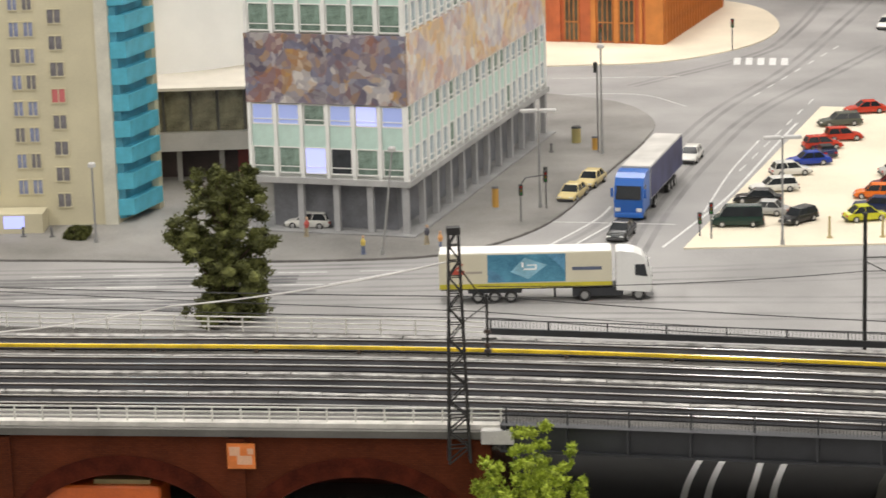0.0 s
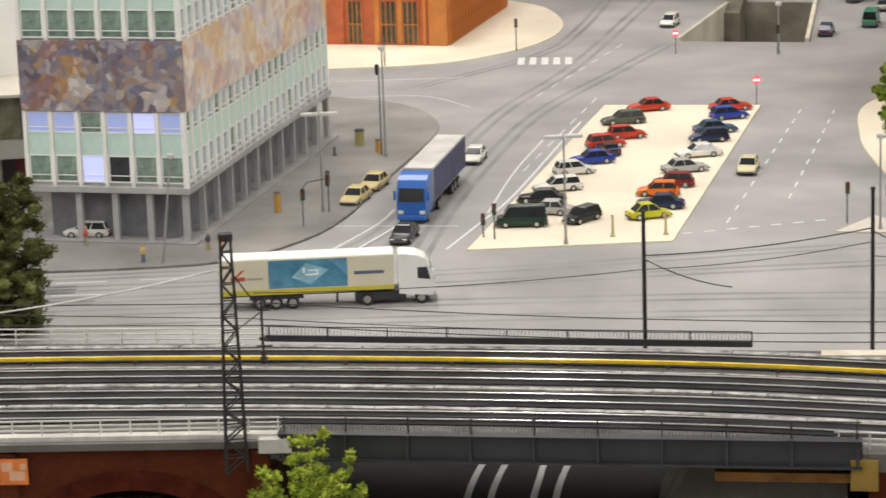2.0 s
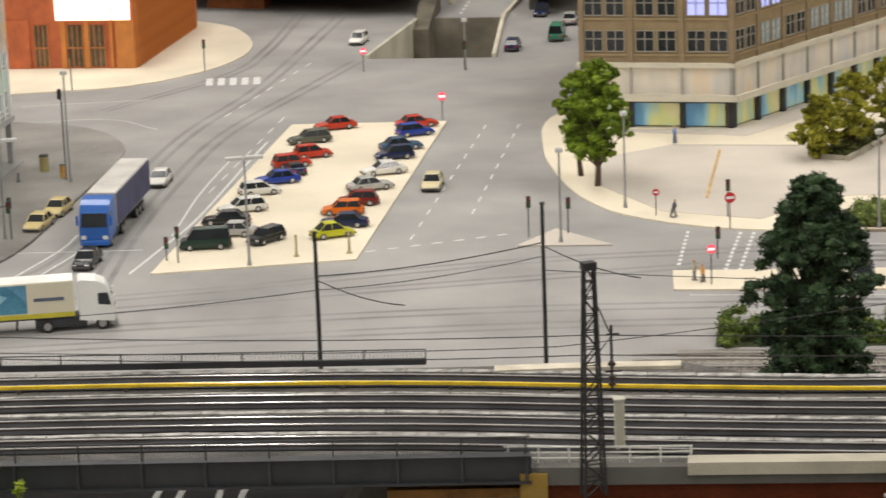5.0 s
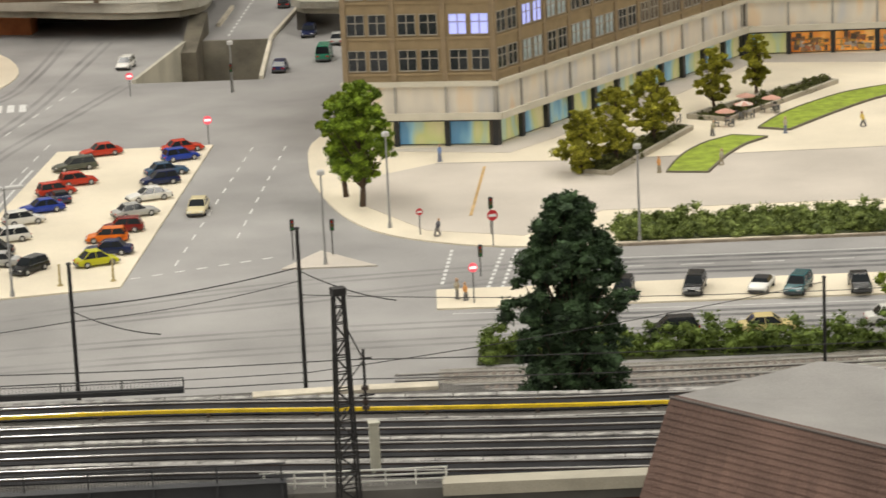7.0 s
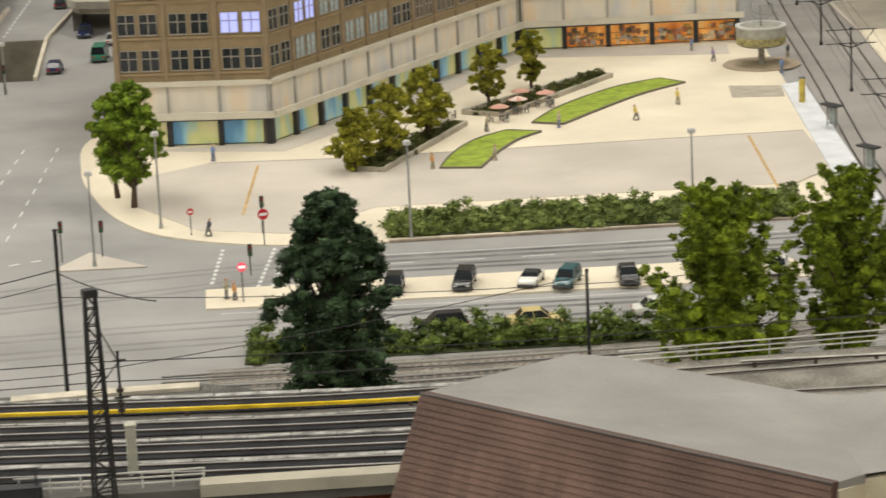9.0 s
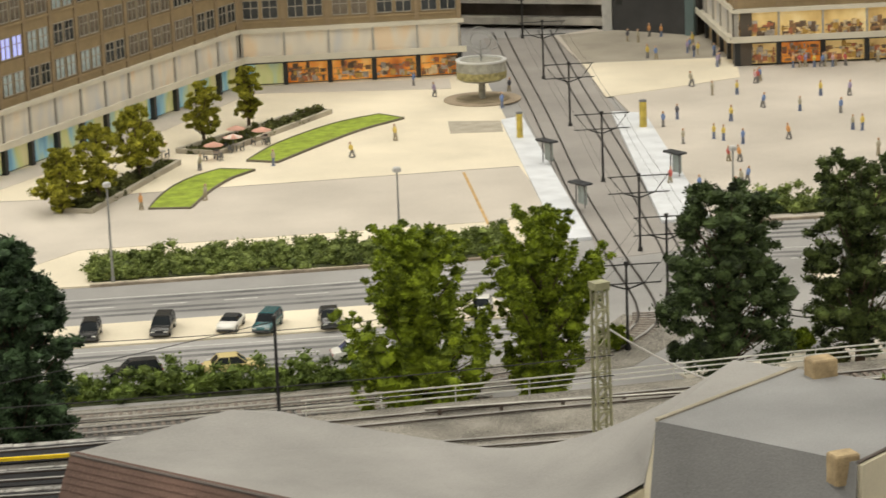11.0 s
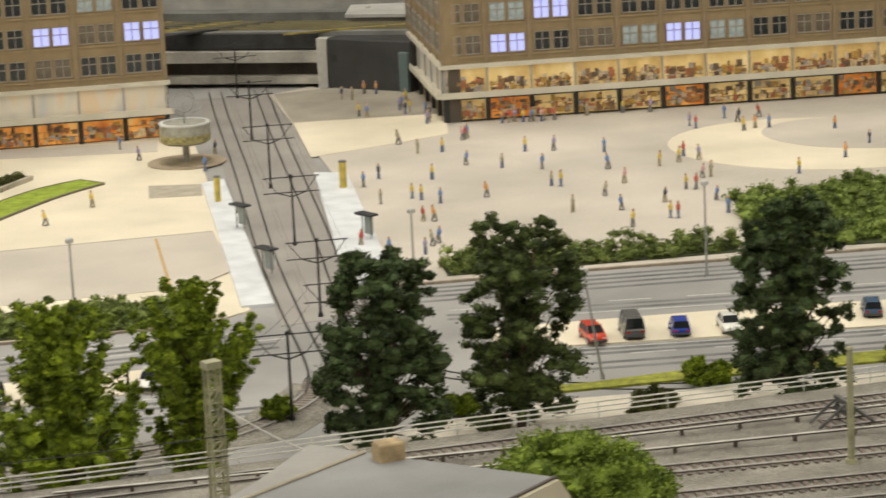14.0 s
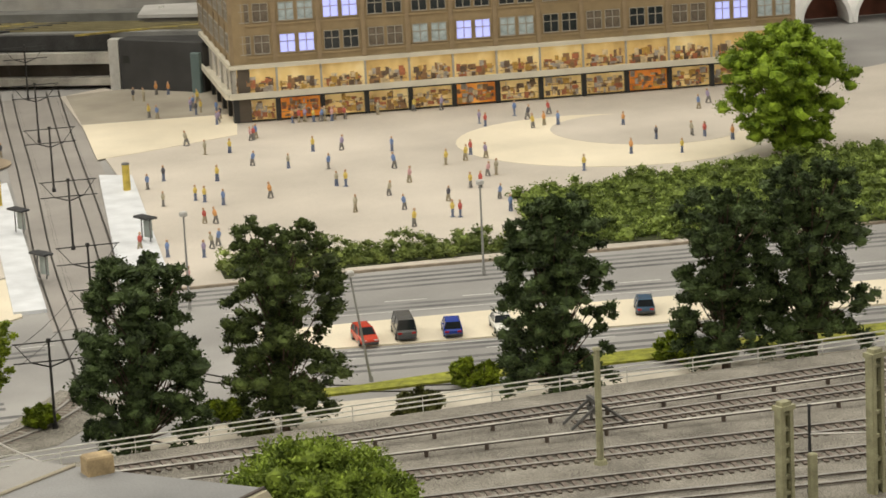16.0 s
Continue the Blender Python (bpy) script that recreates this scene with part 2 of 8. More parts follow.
slab("market_pavement", [(150.8, 53.4), (173.7, 47.0), (205.7, 36.8), (248.6, 27.5), (311.9, 51.7), (309.6, 114.5), (264.0, 106.0), (192.9, 128.8), (189.9, 166.1), (182.7, 163.6), (169.1, 108.0)], 0, 0.16, beige, "beige paved market square", category="pavement")
slab("market_far_paving", [(177.4, 141.5), (195.2, 135.3), (202.0, 158.6), (191.5, 162.9), (183.5, 163.6)], 0, 0.2, mat("brownish_paving", (0.36, 0.325, 0.265), 0.8, vary=0.12, size=14, bump=0.1), "brownish grey paving before the dark pavilion", category="pavement")
slab("market_cream_field", [(170.6, 118.5), (178.0, 119.6), (190.1, 121.8), (193.2, 128.8), (195.2, 135.3), (177.4, 141.5)], 0.16, 0.2, cream, "cream field of the market square", category="pavement")
def oval(c, u, v):
    return [(c[0] + u[0] * math.cos(a) + v[0] * math.sin(a), c[1] + u[1] * math.cos(a) + v[1] * math.sin(a)) for a in [i * math.tau / 40 for i in range(40)]]


OUTER, INNER = ((222.9, 88.6), (13.8, -11.8), (9.3, 12.9)), ((229.6, 91.2), (8.8, -7.3), (5.2, 8.4))
slab("market_inner_field", oval(*INNER), 0.2, 0.23, beige, "beige inner field of the market square", category="pavement")
slab("market_round_field", oval(*OUTER), 0.16, 0.2, cream, "round cream field in the market square", category="pavement")
slab("hl_pavement", smooth_line([(-80, 63.5), (-36.6, 60.6), (-18, 58.6), (-4.7, 58.2), (5, 59.6), (11.5, 66), (15.6, 74.8), (19.5, 90), (24.5, 108), (26, 120), (22, 131), (12, 138)], 3) + [(-40, 142), (-80, 142)], 0, 0.16, paving, "grey pavement round the mosaic building", category="pavement")
slab("corner_pavement", smooth_line([(-30, 152), (14.3, 155), (24, 155.2), (31.2, 157.8), (40, 167), (44.5, 180), (43, 196), (36, 206)], 3) + [(-30, 215)], 0, 0.16, cream, "cream pavement at the orange building", category="pavement")
slab("parking_median", [(71.6, 42.0), (92.7, 36.6), (117.5, 30.7), (124.6, 29.3), (123.6, 36.9), (93.0, 44.0), (72.9, 48.5)], 0, 0.16, cream, "cream median strip with parked cars", category="pavement")
slab("parking_median_east", [(151.0, 25.5), (170.2, 18.0), (195.0, 9.1), (222.0, -0.7), (243.8, -8.8), (246.9, -0.7), (200.4, 16.4), (173.5, 26.6), (152.7, 33.0)], 0, 0.16, cream, "cream median strip with parked cars", category="pavement")
slab("grass_verge", [(147.6, 13.0), (152.4, 11.5), (162.6, 10.3), (195.0, 2.1), (232.9, -10.4), (233.0, -13.6), (195.0, -1.6), (162.6, 7.2), (147.5, 10.8)], 0, 0.2, mat("verge_grass", (0.26, 0.27, 0.035), 0.9, vary=0.3, size=120, bump=0.6), "yellow-green grass verge beside the road", category="grass")
slab("footpath", [(127.9, 7.0), (147.5, 8.5), (162.6, 3.8), (195.0, -5.7), (233.0, -17.6), (233.2, -36.2), (195.0, -30.5), (127.5, -13.5)], 0, 0.16, mat("pale_footpath", (0.6, 0.55, 0.46), 0.85, vary=0.12, size=30), "pale footpath between road and railway", category="path")
slab("tram_stop_platform", [(154.2, 111.4), (157.2, 112.3), (140.1, 52.5), (137.1, 53.3)], 0, 0.35, mat("white_platform", (0.66, 0.68, 0.71), 0.7, vary=0.08, size=40), "white tram stop platform beside the tracks", category="platform")
slab("tram_stop_platform", [(167.2, 109.2), (170.2, 106.5), (153.5, 54.1), (148.8, 55.5)], 0, 0.35, MATS["white_platform"], "white tram stop platform beside the tracks", category="platform")

# hall that closes the place
bm = BM()
box(bm, -330, -330, -96, 480, 400, -95)
tagged(part("floor", bm, mat("hall_floor", (0.2, 0.19, 0.18), 0.6)), "grey hall floor", "floor", kind="structure")
bm = BM()
box(bm, -330, -330, 190, 480, 400, 195)
tagged(part("ceiling", bm, mat("hall_ceiling", (0.4, 0.385, 0.36), 0.9)), "grey hall ceiling", "ceiling", kind="structure")
hall = mat("hall_wall", (0.33, 0.315, 0.295), 0.9, vary=0.05, size=3)
for nm, q in (("wall_north", (-330, 335, -95, 480, 340, 190)), ("wall_south", (-330, -330, -95, 480, -325, 190)), ("wall_west", (-330, -325, -95, -325, 335, 190)), ("wall_east", (475, -325, -95, 480, 335, 190))):
    bm = BM()
    box(bm, *q)
    tagged(part(nm, bm, hall), "plain grey hall wall", "wall", kind="structure")

# ---- windows shared by the facades ----
lit = glow("lit_window_violet", (0.42, 0.46, 0.95), 0.75)
blind_b = mat("blue_blind", (0.25, 0.32, 0.5), 0.4, vary=0.15, size=300)
mint = mat("mint_panel", (0.56, 0.74, 0.66), 0.45, vary=0.06, size=80)
fin = mat("white_fin", (0.85, 0.85, 0.81), 0.5, vary=0.06)
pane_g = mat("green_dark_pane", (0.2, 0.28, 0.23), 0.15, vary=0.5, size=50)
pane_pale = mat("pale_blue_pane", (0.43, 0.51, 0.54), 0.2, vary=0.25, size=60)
lit_soft = glow("lit_window_blue", (0.3, 0.36, 0.62), 0.42)


def mosaic(name, colours, scale, dark):
    m = bpy.data.materials.new(name)
    m.use_nodes = True
    nt = m.node_tree
    b = nt.nodes["Principled BSDF"]
    b.inputs["Roughness"].default_value = 0.55
    co = nt.nodes.new("ShaderNodeTexCoord")
    warp = nt.nodes.new("ShaderNodeTexNoise")
    warp.inputs["Scale"].default_value, warp.inputs["Detail"].default_value = 28, 3
    mixv = nt.nodes.new("ShaderNodeMixRGB")
    mixv.inputs[0].default_value = 0.022
    nt.links.new(co.outputs["Object"], warp.inputs["Vector"])
    nt.links.new(co.outputs["Object"], mixv.inputs[1])
    nt.links.new(warp.outputs["Color"], mixv.inputs[2])
    cols = []
    for s in (scale, scale * 2.6):
        v = nt.nodes.new("ShaderNodeTexVoronoi")
        v.inputs["Scale"].default_value = s
        v.distance = "MANHATTAN" if s == scale else "EUCLIDEAN"
        nt.links.new(mixv.outputs[0], v.inputs["Vector"])
        sep = nt.nodes.new("ShaderNodeSeparateColor")
        nt.links.new(v.outputs["Color"], sep.inputs[0])
        r = nt.nodes.new("ShaderNodeValToRGB")
        r.color_ramp.interpolation = "CONSTANT"
        el = r.color_ramp.elements
        while len(el) < len(colours):
            el.new(0.5)
        for i, c in enumerate(colours):
            el[i].position, el[i].color = i / len(colours), (*c, 1)
        nt.links.new(sep.outputs[0], r.inputs["Fac"])
        cols.append(r.outputs["Color"])
    mix = nt.nodes.new("ShaderNodeMixRGB")
    mix.inputs[0].default_value = 0.42
    nt.links.new(cols[0], mix.inputs[1])
    nt.links.new(cols[1], mix.inputs[2])
    nt.links.new(mix.outputs[0], b.inputs["Base Color"])
    return m


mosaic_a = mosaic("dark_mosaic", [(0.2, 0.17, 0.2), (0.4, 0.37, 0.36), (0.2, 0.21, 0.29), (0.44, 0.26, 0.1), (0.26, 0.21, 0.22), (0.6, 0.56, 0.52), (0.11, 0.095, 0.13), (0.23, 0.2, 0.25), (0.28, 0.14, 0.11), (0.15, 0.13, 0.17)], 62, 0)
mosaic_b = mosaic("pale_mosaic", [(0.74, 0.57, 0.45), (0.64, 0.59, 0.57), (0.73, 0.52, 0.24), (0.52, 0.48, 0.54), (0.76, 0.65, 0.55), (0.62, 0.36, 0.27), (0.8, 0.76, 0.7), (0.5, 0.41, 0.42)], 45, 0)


def lattice(bm, xs, zs, holes, y0, y1):
    """One welded frame: a grid of bars with the cells named in holes left open."""
    nx, nz = len(xs) - 1, len(zs) - 1
    open_ = set(holes)
    va = {}

    def v(i, j, y):
        if (i, j, y) not in va:
            va[(i, j, y)] = bm.verts.new((xs[i], y, zs[j]))
        return va[(i, j, y)]

    def solid(i, j):
        return 0 <= i < nx and 0 <= j < nz and (i, j) not in open_

    for i in range(nx):
        for j in range(nz):
            if not solid(i, j):
                continue
            bm.faces.new((v(i, j, y0), v(i + 1, j, y0), v(i + 1, j + 1, y0), v(i, j + 1, y0)))
            bm.faces.new((v(i, j + 1, y1), v(i + 1, j + 1, y1), v(i + 1, j, y1), v(i, j, y1)))
            for di, dj, p, q in ((-1, 0, (i, j), (i, j + 1)), (1, 0, (i + 1, j + 1), (i + 1, j)), (0, -1, (i + 1, j), (i, j)), (0, 1, (i, j + 1), (i + 1, j + 1))):
                if not solid(i + di, j + dj):
                    bm.faces.new((v(*p, y0), v(*q, y0), v(*q, y1), v(*p, y1)))


# ---- the mosaic building ----
def mosaic_house():
    W, D = 15.7, 48.2
    t = thing("office_building", "white office block with mosaic band and mint panels", "building", (1.3, 66.9, 0.16), -15.3)
    core = mat("pale_grey_core", (0.55, 0.56, 0.53), 0.6, vary=0.05)
    bm = BM()
    box(bm, -W + 0.25, 0.25, 5.1, -0.25, D - 0.25, 36)
    part("wall", bm, core, t)
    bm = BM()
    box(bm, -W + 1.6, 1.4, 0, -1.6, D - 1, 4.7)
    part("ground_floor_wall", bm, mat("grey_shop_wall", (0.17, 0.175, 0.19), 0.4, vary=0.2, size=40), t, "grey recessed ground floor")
    bm = BM()
    box(bm, -W - 0.35, -0.35, 4.7, 0.35, D + 0.3, 5.25)
    part("floor_slab", bm, mat("slab_grey", (0.42, 0.42, 0.41), 0.6), t)
    bm = BM()
    box(bm, -W - 0.6, -0.9, 0, 0.9, D + 0.6, 0.14)
    part("plinth", bm, mat("plinth_grey", (0.28, 0.28, 0.275), 0.7), t)
    col = None
    spots = [(-x, 0.0) for x in (0.1, 3.6, 7.0, 10.6, 15.5)] + [(0.0, 4.6 + 4.3 * i) for i in range(11)]
    for x, y in spots:
        if col is None:
            bm = BM()
            box(bm, -0.28, -0.28, 0.1, 0.28, 0.28, 4.7)
            col = part("column", bm, mat("column_grey", (0.4, 0.4, 0.4), 0.6), t)
            col.matrix_basis = pose((x - 0.2) * C, (y + 0.2) * C, 0)
        else:
            again(col, "column", (x - 0.2, y + 0.2, 0), 0, t)
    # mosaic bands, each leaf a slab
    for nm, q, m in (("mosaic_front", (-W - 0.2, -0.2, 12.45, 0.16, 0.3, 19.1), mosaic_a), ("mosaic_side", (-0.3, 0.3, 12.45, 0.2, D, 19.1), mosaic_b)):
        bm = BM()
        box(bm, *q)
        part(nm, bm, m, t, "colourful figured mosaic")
    # storeys: window, panel, window
    rng = random.Random(5)
    rows = [(5.6, 8.2, 10.3, 12.35), (19.3, 22.0, 24.0, 26.1), (26.5, 29.1, 31.1, 33.2)]
    cache = {}

    def cell(w, h, m, x, y, z, rz, nm):
        key = (round(w, 2), round(h, 2), m.name, nm)
        if key not in cache:
            b2 = BM()
            if nm == "window":
                lattice(b2, [-w / 2, -w / 2 + 0.12, w / 2 - 0.12, w / 2], [0, 0.12, h * 0.24, h * 0.24 + 0.08, h - 0.12, h], ((1, 1), (1, 3)), -0.1, 0.06)
                o = part(nm, b2, fin, t)
            else:
                box(b2, -w / 2, -0.06, 0, w / 2, 0.06, h)
                o = part(nm, b2, m, t)
            cache[key] = o
        else:
            o = again(cache[key], nm, (0, 0, 0), 0, t)
        o.matrix_basis = pose(x * C, y * C, z * C, 0, 0, rz)
        if nm == "window":
            pk = ("pane", round(w, 2), round(h, 2), m.name)
            if pk not in cache:
                b3 = BM()
                box(b3, -w / 2 + 0.1, -0.02, 0.1, w / 2 - 0.1, 0.05, h - 0.1)
                cache[pk] = part("pane", b3, m, o)
            else:
                again(cache[pk], "pane", (0, 0, 0), 0, o)

    for face, n, length in (("front", 6, W), ("side", 22, D)):
        for k in range(n):
            s = (k + 0.5) * length / n
            x, y, rz = (-s, 0.12, 0) if face == "front" else (-0.12, s, 90)
            w = length / n - 0.42
            for ri, (z0, z1, z2, z3) in enumerate(rows):
                for a, b in ((z0, z1), (z2, z3)):
                    r = rng.random()
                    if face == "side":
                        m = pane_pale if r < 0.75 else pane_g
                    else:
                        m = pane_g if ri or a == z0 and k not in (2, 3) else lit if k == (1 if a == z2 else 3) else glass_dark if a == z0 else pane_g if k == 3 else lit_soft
                    cell(w, b - a, m, x, y, a, rz, "window")
                cell(w, z2 - z1, mint, x, y, z1, rz, "panel")
        # upright fins and floor bands
        b2 = BM()
        box(b2, -0.17, -0.22, 5.25, 0.17, 0.2, 12.45)
        f0 = part("fin", b2, fin, t)
        b2 = BM()
        box(b2, -0.17, -0.22, 19.1, 0.17, 0.2, 36)
        f1 = part("fin", b2, fin, t)
        for k in range(n + 1):
            s = k * length / n
            x, y, rz = (-s, 0.1, 0) if face == "front" else (-0.1, s, 90)
            for f in (f0, f1):
                if k == 0:
                    f.matrix_basis = pose(x * C, y * C, 0, 0, 0, rz)
                else:
                    again(f, "fin", (x, y, 0), rz, t)
    return t


mosaic_house()


# ---- tower block with blue balconies ----
def tower():
    t = thing("tower_block", "cream tower block with blue balconies", "building", (-27.7, 74.0, 0.16))
    wallm = mat("tower_cream", (0.6, 0.55, 0.38), 0.75, vary=0.06, size=20)
    bm = BM()
    prism(bm, [(-34, 0.3), (0, 0), (2.9, 8.2), (-30, 12)], 0, 42)
    part("wall", bm, wallm, t)
    bm = BM()
    box(bm, -1.0, -0.25, 0, 0.25, 0.4, 42)
    part("corner_pilaster", bm, mat("tower_pale", (0.62, 0.6, 0.5), 0.7), t)
    paneb, pane_v, redp = mat("tower_pane_grey", (0.19, 0.18, 0.19), 0.3, vary=0.3, size=90), mat("tower_pane_blue", (0.25, 0.28, 0.42), 0.3, vary=0.3, size=90), mat("red_blind", (0.6, 0.16, 0.16), 0.6)
    pitch = 2.585
    made = {}

    def win(x, z, w, h, m):
        if (m.name, w) not in made:
            b2 = BM()
            box(b2, -w / 2, -0.02, 0, w / 2, 0.1, h)
            pane = part("window", b2, m, t)
            b2 = BM()
            rings = [[b2.verts.new((sx * (w / 2 + o), y, (h + o) if up else -o)) for sx, up in ((-1, 0), (1, 0), (1, 1), (-1, 1))] for o, y in ((0.1, 0.1), (0.1, -0.08), (0.0, -0.08), (0.0, 0.1))]
            for a, b in zip(rings, rings[1:] + rings[:1]):
                for k in range(4):
                    b2.faces.new((a[k], a[(k + 1) % 4], b[(k + 1) % 4], b[k]))
            bmesh.ops.recalc_face_normals(b2, faces=b2.faces[:])
            box(b2, -0.05, -0.06, 0, 0.05, 0.1, h)
            made[(m.name, w)] = (pane, part("window_frame", b2, wallm, t))
            for ob in made[(m.name, w)]:
                ob.matrix_basis = pose(x * C, 0, z * C)
        else:
            for ob, nm in zip(made[(m.name, w)], ("window", "window_frame")):
                again(ob, nm, (x, 0, z), 0, t)

    for i in range(15):
        z = 2.0 + pitch * i
        z -= 0.15
        win(-4.9, z, 1.25, 1.3, redp if i == 4 else paneb)
        for x in (-7.45, -8.85, -11.65, -14.75, -16.15, -20.25, -21.65):
            win(x, z + 1.35, 0.85, 1.35, pane_v if (i * 7 + int(x)) % 3 else paneb)
    # balconies on the narrow side: a slab, a blue front, a recess with shade in its colour
    b2 = BM()
    hexa(b2, [(0.2, 0.6, 0), (1.75, 0.9, 0), (3.75, 6.6, 0), (2.2, 6.9, 0), (0.2, 0.6, 1.6), (1.75, 0.9, 1.6), (3.75, 6.6, 1.6), (2.2, 6.9, 1.6)])
    bal = part("balcony", b2, mat("balcony_blue", (0.11, 0.5, 0.66), 0.5, vary=0.12, size=60), t, "turquoise blue balcony")
    bal.matrix_basis = pose(0, 0, 0.7 * C)
    for i in range(1, 15):
        again(bal, "balcony", (0, 0, 0.7 + pitch * i), 0, t)
    # darker copy of the balcony blue, for the shade between the balconies
    b2 = BM()
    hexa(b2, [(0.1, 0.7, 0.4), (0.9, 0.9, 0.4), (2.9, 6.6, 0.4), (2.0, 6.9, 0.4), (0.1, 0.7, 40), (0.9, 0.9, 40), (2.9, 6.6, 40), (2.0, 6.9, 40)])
    part("balcony_back_wall", b2, mat("balcony_blue_shade", (0.07, 0.3, 0.42), 0.6, vary=0.2, size=50), t, "blue wall behind the balconies, coloured darker for the recess's shade")
    b2 = BM()
    hexa(b2, [(2.2, 6.25, 0), (3.45, 6.25, 0), (3.72, 7.05, 0), (2.45, 7.05, 0), (2.2, 6.25, 41), (3.45, 6.25, 41), (3.72, 7.05, 41), (2.45, 7.05, 41)])
    part("end_pier", b2, wallm, t, "cream pier behind the balcony ends")
    b2 = BM()
    box(b2, -14, -3.2, 0, -6.6, -0.2, 1.9)
    an = part("porch", b2, wallm, t)
    b2 = BM()
    box(b2, -10.4, -3.26, 0.5, -8.4, -3.18, 1.7)
    part("porch_window", b2, lit, an)


tower()


# ---- low hall with the white dome ----
def hall_house():
    t = thing("assembly_hall", "low glazed hall with a white drum roof", "building", (-19.5, 93, 0.16), 3)
    bm = BM()
    box(bm, -25, 0.3, 3.2, 14, 39, 9.84)
    part("wall", bm, mat("hall_dark_core", (0.12, 0.12, 0.11), 0.6), t)
    bm = BM()
    box(bm, -14, -0.6, 3.3, 14, 0.5, 5.2)
    part("concrete_band", bm, mat("hall_band", (0.48, 0.47, 0.44), 0.7, vary=0.08), t)
    bm = BM()
    box(bm, -25, -1.9, 9.85, 14, 40, 10.15)
    part("roof", bm, mat("roof_cream", (0.62, 0.58, 0.5), 0.7, vary=0.06), t)
    b2 = BM()
    box(b2, 0, 0, 0, 2.5, 0.15, 4.45)
    p0 = part("window", b2, mat("olive_glass", (0.2, 0.19, 0.125), 0.2, vary=0.5, size=40), t)
    p0.matrix_basis = pose(-14 * C, 0.1 * C, 5.22 * C)
    for i in range(1, 10):
        again(p0, "window", (-14 + 2.8 * i, 0.1, 5.22), 0, t)
    bm = BM()
    n = 48
    for k in range(7):
        b2 = BM()
        box(b2, -13.4 + 4.4 * k, 0.2, 0, -12.9 + 4.4 * k, 0.7, 3.3)
        part("post", b2, mat("hall_post", (0.3, 0.29, 0.27), 0.7), t)
    # reddish near-black wall: the recess's gloom is in its colour
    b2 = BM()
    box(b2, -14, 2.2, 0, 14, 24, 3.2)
    part("ground_floor_wall", b2, mat("hall_recess_shade", (0.05, 0.035, 0.035), 0.5, vary=0.4, size=30), t, "recessed ground floor, coloured dark as shade")
    for k, c in ((1.6, (0.2, 0.03, 0.03)), (4.0, (0.16, 0.15, 0.14)), (6.6, (0.2, 0.03, 0.03))):
        b2 = BM()
        box(b2, k, 2.08, 0.1, k + 1.5, 2.18, 2.7)
        part("door", b2, mat("hall_door_%d" % k, c, 0.4), t)
    prof = [(16.2, 10.1), (16.0, 17), (15.2, 22), (13.7, 27), (11, 31), (6.1, 34), (0.1, 35)]
    rows = [[bm.verts.new((-9.1 + r * math.cos(math.tau * i / n), 22.5 + r * math.sin(math.tau * i / n), z)) for i in range(n)] for r, z in prof]
    for a, b in zip(rows, rows[1:]):
        for i in range(n):
            bm.faces.new((a[i], a[(i + 1) % n], b[(i + 1) % n], b[i]))
    part("dome", bm, mat("dome_white", (0.93, 0.93, 0.92), 0.6, vary=0.02), t, "smooth white dome", smooth=True)


hall_house()


# ---- brown shop buildings ----
def casement(bm, w, h):
    """The welded frame of one casement with crossed bars."""
    lattice(bm, [-w / 2 - 0.07, -w / 2, -0.05, 0.05, w / 2, w / 2 + 0.07], [-0.12, 0, h * 0.58, h * 0.58 + 0.09, h, h + 0.07], ((1, 1), (3, 1), (1, 3), (3, 3)), -0.06, 0.2)


